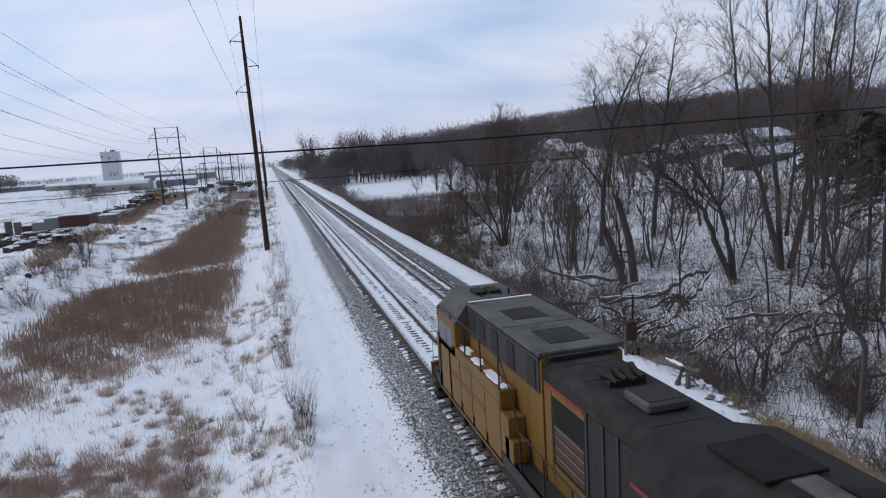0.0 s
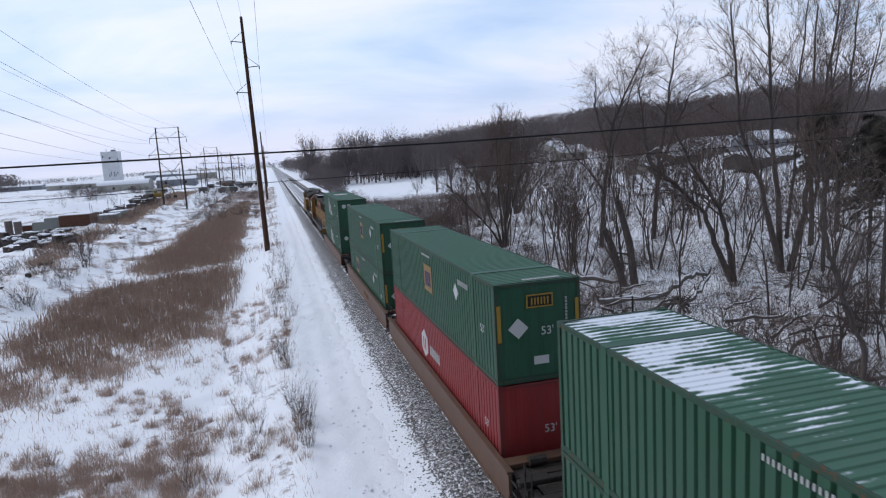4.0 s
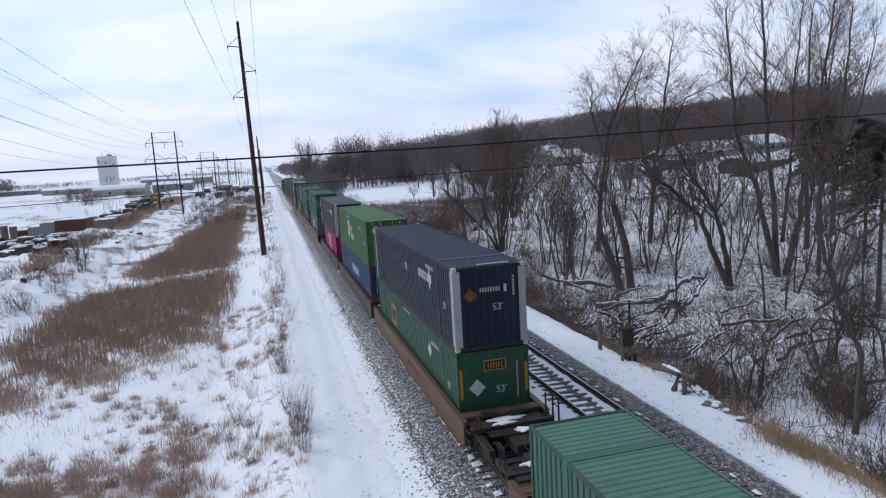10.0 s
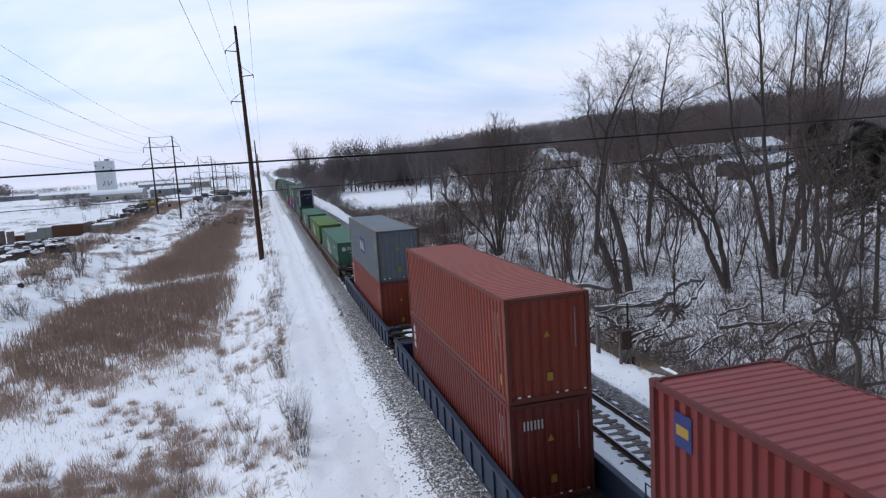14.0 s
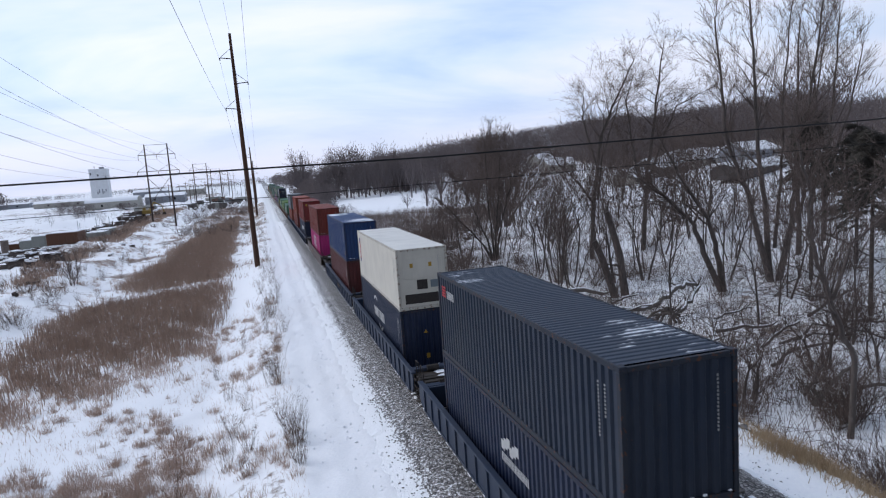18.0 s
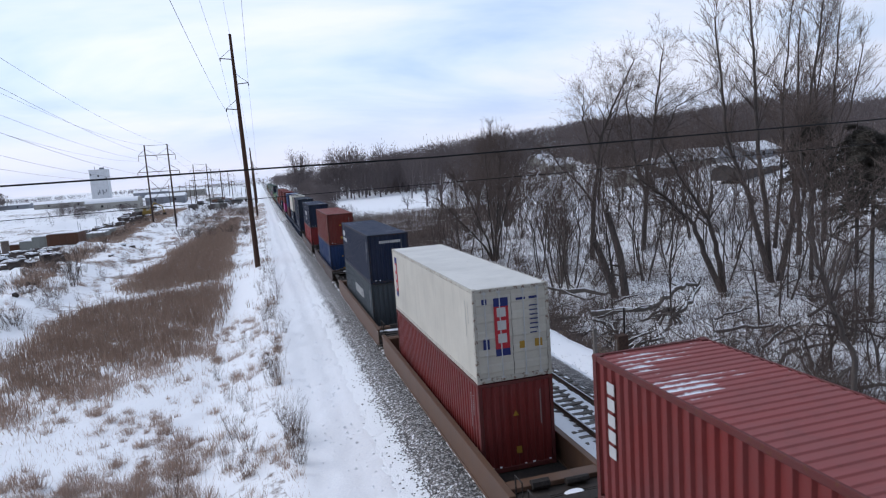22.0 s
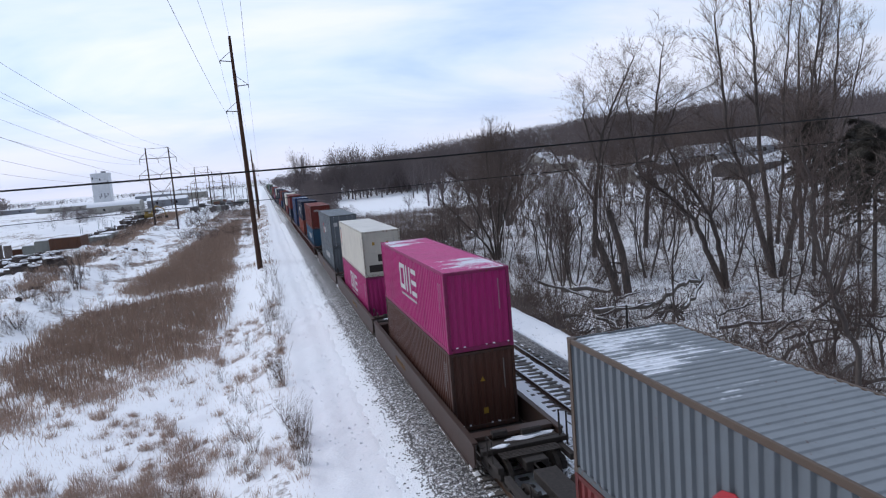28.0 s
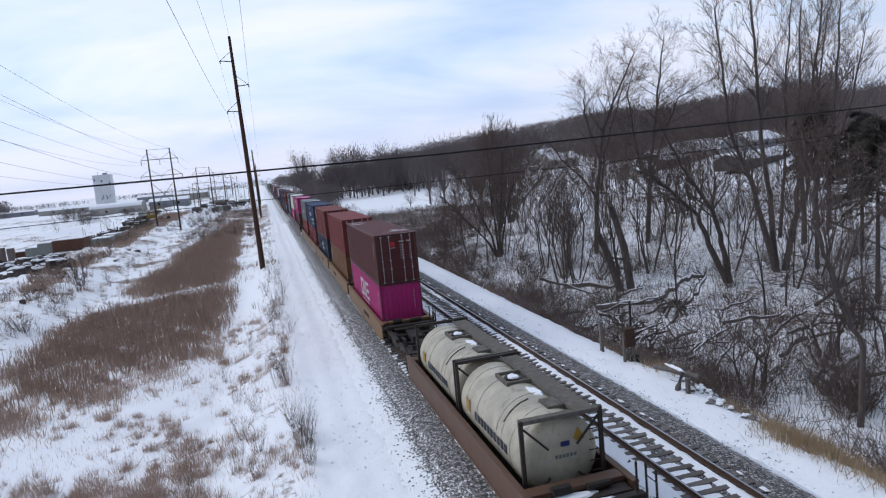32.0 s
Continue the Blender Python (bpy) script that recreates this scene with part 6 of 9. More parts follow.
    part("red_stripe", boxes((-1.45, 1.45, -10.058, -10.05, 3.95, 4.06)), RED, rad)
    for k in range(9):
        part("leaf_fleck", boxes((-1.0 + 0.21 * k, -0.96 + 0.21 * k, -9.2 + 0.7 * ((k * 5) % 4), -9.14 + 0.7 * ((k * 5) % 4), 4.86 - 0.276 * abs(-1.0 + 0.21 * k) + 0.05, 4.86 - 0.276 * abs(-1.0 + 0.21 * k) + 0.06)), DEADWOOD, rad)
    part("light_box", boxes((-0.22, 0.22, -10.2, -9.8, 3.2, 4.1), bevel=0.02), BLACK, L)
    for z in (3.5, 3.8):
        part("headlight", tubes(([(0, -10.2, z), (0, -10.23, z)], 0.09), sides=10), LAMP_GLASS, L, "round white headlight")
    for s in (-1, 1):
        handrail(L, s * 1.46, -9.6, 1.0 if s < 0 else 6.4, 1.6)
    for k in range(3):
        part("walkway_snow", blob(-1.25, -8.6 + 1.9 * k, 1.598, 0.2, 0.7, 60 + k), FRESH, L, "snow on the walkway")
    part("red_stripe", boxes((-0.965, -0.951, -1.6, 0.4, 4.05, 4.15)), RED, L)
    MOVING.append((L, (0, 13.85, 0)))


def build_second_loco():
    L = new("locomotive")
    tagged(L, "weathered yellow diesel locomotive with three roof fans", "locomotive", "locomotives")
    yel, grey = paint("weathered_yellow_paint", (0.215, 0.108, 0.019), 0.95, 0.0, 0.6, 0.57), colour("locogrey")
    faded = paint("faded_red_lettering_paint", (0.17, 0.035, 0.03), 0.9, 0.0, 0.6, 0.56)
    under_gear(L, -3.4, 3.4, yel)
    cab(L, yel, grey, RUST, 10.2, 7.0, 9.1, 1.5, 4.2, 4.8)
    for a, b in ((6.3, 7.5), (7.62, 8.8)):
        panel = part("roof_panel", boxes((-0.84, 0.98, a, b, 4.8, 4.88), bevel=0.025), PALEROOF, L, "pale grey roof panel")
        part("lifting_eye", boxes((-0.5, -0.35, a + 0.5, a + 0.62, 4.88, 4.93), (0.55, 0.85, a + 0.45, a + 0.6, 4.88, 4.95)), BLACK, panel)
    for x, y, w in ((-0.1, 7.56, 0.5), (0.5, 7.5, 0.3), (-0.5, 6.25, 0.3), (0.3, 6.22, 0.5)):
        part("roof_snow", blob(x, y, 4.872, w, 0.09, int(40 * w + y)), FRESH, L, "line of snow")
    hood_roof = surface("sooty_roof", (0.013, 0.011, 0.01), (0.055, 0.045, 0.037), 3, 0.6, 0.85, 0.2)
    part("front_hood", house_prism(bmesh.new(), -1.0, 1.0, 2.5, 6.95, 1.6, 4.8, 0.2), yel, L)
    part("front_roof", house_prism(bmesh.new(), -1.02, 1.02, 2.5, 6.95, 4.4, 4.85, 0.22), hood_roof, L, "sooty dark roof")
    for a, b in ((2.7, 4.4), (4.6, 6.6)):
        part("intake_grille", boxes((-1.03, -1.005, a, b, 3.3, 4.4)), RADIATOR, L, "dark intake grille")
    part("roof_fan", tubes(([(0, 5.6, 4.85), (0, 5.6, 4.9), (0, 5.6, 4.92)], [0.68, 0.68, 0.6]), sides=20), SCREEN, L, "dark round roof fan")
    for y, x, w in ((4.3, -0.2, 0.5), (3.4, 0.3, 0.4), (6.6, 0.1, 0.6)):
        part("roof_snow", blob(x, y, 4.848, w, 0.3, int(y * 10)), FRESH, L, "patch of snow")
    for k in range(3):
        part("roof_louvre", boxes((-0.9, 0.9, 1.0 + 0.45 * k, 1.25 + 0.45 * k, 4.68, 4.9), bevel=0.04), RADIATOR, L)
    part("long_hood", house_prism(bmesh.new(), -0.95, 0.95, -10.0, 2.5, 1.6, 4.62, 0.18), yel, L)
    part("long_roof", house_prism(bmesh.new(), -0.97, 0.97, -10.02, 2.5, 4.34, 4.68, 0.2), hood_roof, L, "sooty dark roof")
    for k in range(22):
        y = -9.7 + 0.54 * k
        part("hood_door", boxes((-0.966, -0.951, y, y + 0.46, 1.75, 3.45 if y < -3.4 else 4.2), bevel=0.005), yel, L)
    part("radiator_grille", boxes((-0.98, -0.951, -9.8, -3.6, 3.5, 4.42)), RADIATOR, L, "long dark radiator grille")
    part("radiator_grille", boxes((0.951, 0.98, -9.8, -3.6, 3.5, 4.42)), RADIATOR, L, "long dark radiator grille")
    for k in range(11):
        part("wordmark_block", boxes((-0.975, -0.967, 1.6 - 0.42 * k, 1.9 - 0.42 * k, 3.25, 3.85)), faded, L, "faded red block of a wordmark")
    for y in (-5.0, -6.7, -8.4):
        fan = part("roof_fan", tubes(([(0, y, 4.66), (0, y, 4.8), (0, y, 4.83)], [0.7, 0.7, 0.62]), sides=26), SCREEN, L, "dark round roof fan")
        part("fan_rim", tubes(([(0.64 * math.cos(q * math.pi / 14), y + 0.64 * math.sin(q * math.pi / 14), 4.83) for q in range(29)], 0.03), sides=5), LOCOROOF, fan, "sooty rim")
        for q in range(12):
            a = q * math.pi / 6
            part("fan_rib", tubes(([(0.27 * math.cos(a), y + 0.27 * math.sin(a), 4.845), (0.6 * math.cos(a), y + 0.6 * math.sin(a), 4.835)], 0.012), sides=4), LOCOROOF, fan)
        part("fan_cap", tubes(([(0, y, 4.83), (0, y, 4.87), (0, y, 4.88)], [0.31, 0.31, 0.26]), sides=18), WORNDECK, fan, "worn fan cap")
    for k in range(13):
        part("roof_seam", boxes((-0.76, 0.76, -9.4 + 0.95 * k - 0.012, -9.4 + 0.95 * k + 0.012, 4.676, 4.686)), BLACK, L)
    peeling = flaking("peeling_roof_edge_paint", (0.018, 0.0145, 0.012), (0.23, 0.21, 0.185), (0.07, 0.038, 0.022), 2.1, 0.55)
    for s in (-1, 1):
        bm = bmesh.new()
        q = [bm.verts.new(p) for p in ((s * 0.985, -9.95, 4.5), (s * 0.985, 2.4, 4.5), (s * 0.765, 2.4, 4.69), (s * 0.765, -9.95, 4.69))]
        e = bmesh.ops.extrude_face_region(bm, geom=[bm.faces.new(q)])
        bmesh.ops.translate(bm, vec=(s * 0.012, 0, 0.012), verts=[g for g in e["geom"] if isinstance(g, bmesh.types.BMVert)])
        bmesh.ops.recalc_face_normals(bm, faces=bm.faces)
        part("roof_edge", bm, peeling, L, "peeling pale roof edge")
    for k, (a, c, h) in enumerate(((0.4, 2.3, 0.42), (-1.3, 0.3, 0.24), (-3.4, -1.5, 0.16))):
        bm = blob(0, 0, 0, 0.5 * (c - a), h, 80 + k, 0.004)
        bmesh.ops.rotate(bm, verts=bm.verts, cent=(0, 0, 0), matrix=Matrix(((0, 0, -1), (1, 0, 0), (0, -1, 0))))
        bmesh.ops.translate(bm, vec=(-0.972, 0.5 * (a + c), 4.4), verts=bm.verts)
        part("flaked_band", bm, peeling, L, "flaked patch of grey paint")
    latches = []
    for k in range(22):
        y = -9.66 + 0.54 * k
        for z in (2.1, 2.75, 3.25):
            latches.append((-0.976, -0.966, y + 0.02, y + 0.08, z, z + 0.1))
    tagged(part("door_latch", boxes(*latches), BLACK, L, "small dark door latches"), kind="stuff")
    part("rear_grime", boxes((-0.94, 0.94, -10.032, -10.022, 1.62, 3.3)), RUST, L, "rusty grime over the rear end")
    for x, y, w in ((0.1, -3.2, 0.4), (-0.3, 0.2, 0.3), (0.2, -9.5, 0.6)):
        part("soot_patch", blob(x, y, 4.676, w, 0.5, int(10 * w + 50), 0.006), PALEROOF, L, "pale scuffed patch on the roof")
    part("exhaust", boxes((-0.3, 0.3, -1.3, -0.5, 4.68, 4.82), bevel=0.03), BLACK, L)
    part("light_box", boxes((-0.3, 0.3, -10.08, -10.0, 3.8, 4.15), bevel=0.02), BLACK, L)
    for x in (-0.13, 0.13):
        part("headlight", tubes(([(x, -10.08, 3.98), (x, -10.11, 3.98)], 0.09), sides=10), LAMP_GLASS, L, "round white headlight")
    part("rear_door", boxes((0.1, 0.75, -10.03, -10.0, 1.7, 3.2), bevel=0.008), yel, L)
    for s in (-1, 1):
        handrail(L, s * 1.46, -9.6, 6.8, 1.6)
    part("deck_snow", boxes((-1.4, 1.2, -10.5, -10.05, 1.6, 1.66), bevel=0.025), FRESH, L, "snow on the end platform")
    MOVING.append((L, (0, -8.75, 0)))


build_lead_loco()
build_second_loco()


# ---------------------------------------------------------------- poles and wires
def wire(pts, r, thing, name="wire", material=None, sides=4):
    part(name, tubes((pts, r), sides=sides), material or WIRE, thing)


def sag(a, b, drop, n=12):
    a, b = Vector(a), Vector(b)
    return [a.lerp(b, k / n) - Vector((0, 0, 4 * drop * (k / n) * (1 - k / n))) for k in range(n + 1)]


def transmission_pole(x, y, base, top, lean):
    t = new("utility_pole")
    tagged(t, "tall dark wooden utility pole with slender davit arms", "utility pole", "utility poles along the line")
    t.location = (x, y, base)
    h = top - base
    part("shaft", tubes(([(0, 0, -0.5), (lean * 0.5, 0, h * 0.5), (lean, 0, h)], [0.36, 0.28, 0.17]), sides=10), POLE_WOOD, t, smooth=True)
    for side, z in ((-1, h - 2.9), (1, h - 5.9), (-1, h - 9.0)):
        cx = lean * z / h
        tip = cx + side * 1.5
        part("davit_arm", tubes(([(cx, 0, z - 0.15), (tip, 0, z)], 0.06), ([(cx, 0, z + 1.2), (tip, 0, z)], 0.03)), STEEL_POLE, t)
        part("insulator", tubes(([(tip, 0, z), (tip, 0, z - 0.35)], 0.07), sides=6), DARKSTEEL, t)
    part("ground_lead", tubes(([(0.33, -0.1, 0), (lean + 0.16, -0.08, h - 1)], 0.02)), GALV, t)
    return [Vector((x + lean * z / h + side * 1.5, y, base + z - 0.35)) for side, z in ((-1, h - 2.9), (1, h - 5.9), (-1, h - 9.0))] + [Vector((x + lean, y, top))]


def build_pole_line():
    a = transmission_pole(-8.15, 87.0, float(height(-8.15, 87.0)), 27.7, -0.45)
    b = transmission_pole(-8.45, 208.0, float(height(-8.45, 208.0)), 19.3, -0.25)
    c = transmission_pole(-8.8, 330.0, float(height(-8.8, 330.0)), 18.5, -0.25)
    d = [p + Vector((0.4, -123, 1.0)) for p in a]
    t = new("power_line")
    tagged(t, "thin grey overhead power line wires on the poles", "power line")
    for p, q in ((d, a), (a, b), (b, c)):
        for u, v in zip(p, q):
            wire(sag(u, v, 1.3), 0.013, t)


def h_frame(x, y, base, top, gap):
    t = new("transmission_tower")
    tagged(t, "dark H-frame transmission tower with two crossarms", "transmission tower", "transmission towers")
    t.location = (x, y, base)
    h = top - base
    for s in (-1, 1):
        part("leg", tubes(([(s * gap / 2, 0, -0.5), (s * gap / 2, 0, h)], [0.24, 0.15]), sides=8), STEEL_POLE, t, smooth=True)
    arms = []
    for z, w in ((h - 2.7, gap + 3.4), (h - 6.9, gap + 4.6)):
        part("crossarm", tubes(([(-w / 2, 0, z), (w / 2, 0, z)], 0.09)), STEEL_POLE, t)
        for s in (-1, 1):
            part("arm_brace", tubes(([(s * gap / 2, 0, z + 1.7), (s * w / 2, 0, z)], 0.05)), STEEL_POLE, t)
            part("arm_brace", tubes(([(s * gap / 2, 0, z + 1.7), (s * 0.1, 0, z)], 0.04)), STEEL_POLE, t)
        for xx in (-w / 2, 0.0, w / 2):
            part("insulator", tubes(([(xx, 0, z), (xx, 0, z - 1.3)], 0.07)), DARKSTEEL, t)
            arms.append(Vector((x + xx, y, base + z - 1.3)))
    part("top_tie", tubes(([(-gap / 2, 0, h - 0.15), (gap / 2, 0, h - 0.15)], 0.05)), STEEL_POLE, t)
    for k in range(2):
        z0, z1 = (h - 15.0, h - 8.6) if k == 0 else (h - 22.5, h - 16)
        if z0 > 0.5:
            part("x_brace", tubes(([(-gap / 2, 0, z0), (gap / 2, 0, z1)], 0.06), ([(gap / 2, 0, z0), (-gap / 2, 0, z1)], 0.06)), STEEL_POLE, t)
    return arms + [Vector((x - gap / 2, y, top)), Vector((x + gap / 2, y, top))]


def build_towers():
    rows = [(-31.7, 185.0, 20.5, 5.5), (-31.5, 310.0, 18.2, 5.5), (-33.0, 440.0, 18.0, 5.5), (-34.5, 580.0, 18.0, 5.5), (-36, 760.0, 18.0, 5.5)]
    ends = [h_frame(x, y, float(height(x, y)), z, g) for x, y, z, g in rows]
    first = [p + Vector((0.6, -150, 4.5)) for p in ends[0]]
    t = new("power_line")
    tagged(t, "high transmission wires strung between H-frame towers", "power line")
    for p, q in zip([first] + ends, ends):
        for u, v in zip(p, q):
            wire(sag(u, v, 2.2), 0.02, t, sides=3)


def build_near_cables():
    t = new("cable_span")
    tagged(t, "thick black cable strung across the view", "cable")
    wire([(-30, 12, 10.2), (-11, 12, 9.96), (-3.7, 12, 9.97), (6.6, 12, 10.16), (28, 12, 11.0)], 0.017, t, "cable", CABLE, 6)
    t = new("cable_span")
    tagged(t, "thin dark cable below the thick one", "cable")
    wire([(-30, 12, 9.42), (-11.1, 12, 9.41), (-7.3, 12, 9.45), (-1.25, 12, 9.5), (6.6, 12, 9.62), (28, 12, 10.1)], 0.006, t, "cable", CABLE, 5)


build_pole_line()
build_towers()
build_near_cables()


# ---------------------------------------------------------------- trees, shrubs, reeds
def segments_mesh(name, segs, material, sides=3, spike=True):
    """Tapered sticks (p0, p1, r0, r1) as one mesh; three-sided ones may end in a point."""
    spike = spike and sides == 3
    p0 = np.array([s[0] for s in segs], float)
    p1 = np.array([s[1] for s in segs], float)
    r0 = np.array([s[2] for s in segs])[:, None]
    r1 = np.array([s[3] for s in segs])[:, None]
    d = p1 - p0
    d /= np.linalg.norm(d, axis=1, keepdims=True) + 1e-9
    ref = np.where(np.abs(d[:, 2:3]) < 0.9, np.array([[0, 0, 1.0]]), np.array([[1.0, 0, 0]]))
    u = np.cross(d, ref)
    u /= np.linalg.norm(u, axis=1, keepdims=True) + 1e-9
    v = np.cross(d, u)
    n = len(segs)
    per = sides + 1 if spike else 2 * sides
    verts = np.zeros((n, per, 3))
    verts[:, -1] = p1
    for k in range(sides):
        a = 2 * math.pi * k / sides
        off = u * math.cos(a) + v * math.sin(a)
        verts[:, k] = p0 + off * r0
        if not spike:
            verts[:, sides + k] = p1 + off * r1
    base = (np.arange(n) * per)[:, None]
    if not spike:
        faces = np.concatenate([base + np.array([[k, (k + 1) % sides, sides + (k + 1) % sides, sides + k]]) for k in range(sides)])
    else:
        faces = np.concatenate([base + np.array([[k, (k + 1) % sides, sides]]) for k in range(sides)])
    edge = faces.shape[1]
    me = bpy.data.meshes.new(name)
    me.vertices.add(n * per)
    me.vertices.foreach_set("co", verts.reshape(-1))
    me.loops.add(len(faces) * edge)
    me.loops.foreach_set("vertex_index", faces.reshape(-1).astype(np.int32))
    me.polygons.add(len(faces))
    me.polygons.foreach_set("loop_start", np.arange(0, len(faces) * edge, edge, dtype=np.int32))
    me.update(calc_edges=True)
    me.materials.append(material)
    return me


def crown_mesh(segs):
    """Thin branches and the twigs at their ends."""
    bm = bmesh.new()
    for grp, spike in ((segs[1], False), (segs[2], True)):
        if grp:
            me = segments_mesh("crown", grp, TWIG, 3, spike)
            bm.from_mesh(me)
            bpy.data.meshes.remove(me)
    return finish(bm, "crown", TWIG)


def grow(rnd, p, d, length, r, level, top, segs, spread, up, kids, thin=0.017):
    """One limb, bent and tapering, and the limbs that leave it."""
    n = 4 if level < 2 else 3 if level < top else 2
    q, dirn, rad = Vector(p), Vector(d).normalized(), r
    marks = []
    for k in range(n):
        bend = Vector((rnd.gauss(0, 1), rnd.gauss(0, 1), rnd.gauss(0, 0.6))) * (0.06 + 0.03 * level)
        dirn = (dirn + bend + Vector((0, 0, up * (0.05 + 0.03 * level)))).normalized()
        e = q + dirn * (length / n)
        rad2 = rad * (0.88 if level == 0 else 0.78)
        segs[0 if rad > 0.03 else 2 if level >= top else 1].append((tuple(q), tuple(e), rad, rad2))
        q, rad = e, rad2
        marks.append((Vector(q), Vector(dirn), rad, (k + 1) / n))
    if level >= top:
        return
    count = kids[min(level, len(kids) - 1)]
    for c in range(count):
        last = c < 2
        at = marks[-1] if last else marks[rnd.randrange(1 if level == 0 else 0, n)]
        ang = rnd.uniform(0, 2 * math.pi)
        side = at[1].orthogonal().normalized()
        side.rotate(Matrix.Rotation(ang, 3, at[1]))
        tilt = spread * rnd.uniform(0.55, 1.2)
        nd = (at[1] * math.cos(tilt) + side * math.sin(tilt))
        f = rnd.uniform(0.4, 0.72) if not last else rnd.uniform(0.55, 0.8)
        grow(rnd, at[0], nd, length * f, max(thin, at[2] * (0.8 if last else 0.62)), level + 1, top, segs, spread, up, kids, thin)


def make_tree(seed, tall, r, stems, spread, up, lean=(0, 0), top=5, kids=(4, 4, 3, 3, 2), trunk=0.34, label="", where=(0, 0)):
    rnd = random.Random(seed)
    segs = [[], [], []]
    for s in range(stems):
        a = 2 * math.pi * (s + rnd.random() * 0.5) / max(stems, 1)
        out = 0.0 if stems == 1 else rnd.uniform(0.12, 0.3)
        d = Vector((lean[0] + out * math.cos(a), lean[1] + out * math.sin(a), 1))
        base = Vector((0.25 * math.cos(a), 0.25 * math.sin(a), -0.4)) if stems > 1 else Vector((0, 0, -0.4))
        grow(rnd, base, d, tall * trunk * rnd.uniform(0.85, 1.1), r * rnd.uniform(0.8, 1.05), 0, top, segs, spread, up, kids)
    high = max(s[1][2] for s in segs[0] + segs[1] + segs[2])
    k = tall / high
    for grp in segs:
        for i, (p, q, a, b) in enumerate(grp):
            grp[i] = (tuple(c * k for c in p), tuple(c * k for c in q), a, b)
    t = new("tree")
    tagged(t, label or "bare grey-brown deciduous tree in winter", "tree", "bare trees in the hollow")
    part("trunk", segments_mesh("trunk", segs[0], BARK, 6), None, t)
    part("crown", crown_mesh(segs), None, t, "bare twigs")
    return t


def put(t, x, y, rot=0.0, dz=0.0):
    t.location = (x, y, float(height(x, y)) + dz)
    t.rotation_euler.z = radians(rot)
    return t


def again(t, x, y, rot):
    return copy_thing(t, pose(x, y, float(height(x, y)) - 0.05, 0, 0, rot))


def tree_along(seed, stems, r, spread, up, x, y, label, top=4, every=2, reach=0.44):
    """A tree whose stems follow given lines of (sideways, up) points; limbs leave them all along."""
    rnd = random.Random(seed)
    segs = [[], [], []]
    for num, line in enumerate(stems):
        tall = line[-1][1] - line[0][1]
        full = r if line[0][1] < 0.5 else r * 0.55
        pts = [Vector((a, rnd.gauss(0, 0.15), b)) for a, b in line]
        fine = []
        for k in range(len(pts) - 1):
            m = 4
            for c in range(m):
                f = pts[k].lerp(pts[k + 1], c / m) + Vector((rnd.gauss(0, 0.06), rnd.gauss(0, 0.06), 0)) * (1 if k else 0.3)
                fine.append(f)
        fine.append(pts[-1])
        n = len(fine)
        for k in range(n - 1):
            ra, rb = [full * 1.15 * (1 - 0.88 * (q / n) ** 0.8) + 0.014 for q in (k, k + 1)]
            segs[0].append((tuple(fine[k]), tuple(fine[k + 1]), ra, rb))
            if k > n * 0.3:
                d = (fine[k + 1] - fine[k]).normalized()
                for c in range(every):
                    side = d.orthogonal().normalized()
                    side.rotate(Matrix.Rotation(rnd.uniform(0, 2 * math.pi), 3, d))
                    w = spread * rnd.uniform(0.6, 1.25)
                    nd = d * math.cos(w) + side * math.sin(w)
                    ln = tall * reach * (1.15 - k / n) * rnd.uniform(0.45, 1.0) + 0.5
                    grow(rnd, fine[k + 1], nd, ln * 0.62, max(0.028, rb * 0.5), 1, top, segs, spread * 0.85, up, (4, 4, 5, 4), 0.014)
        for c in range(4):
            grow(rnd, fine[-1], d + Vector((rnd.gauss(0, 0.35), rnd.gauss(0, 0.35), 0)), 1.6, 0.03, 2, top, segs, spread * 0.8, up, (4, 4, 5, 4), 0.014)
    t = new("tree")
    tagged(t, label, "tree", "bare trees in the hollow")
    part("trunk", segments_mesh("trunk", segs[0], BARK, 6), None, t)
    part("crown", crown_mesh(segs), None, t, "bare twigs")
    return put(t, x, y, 0, 0.0)


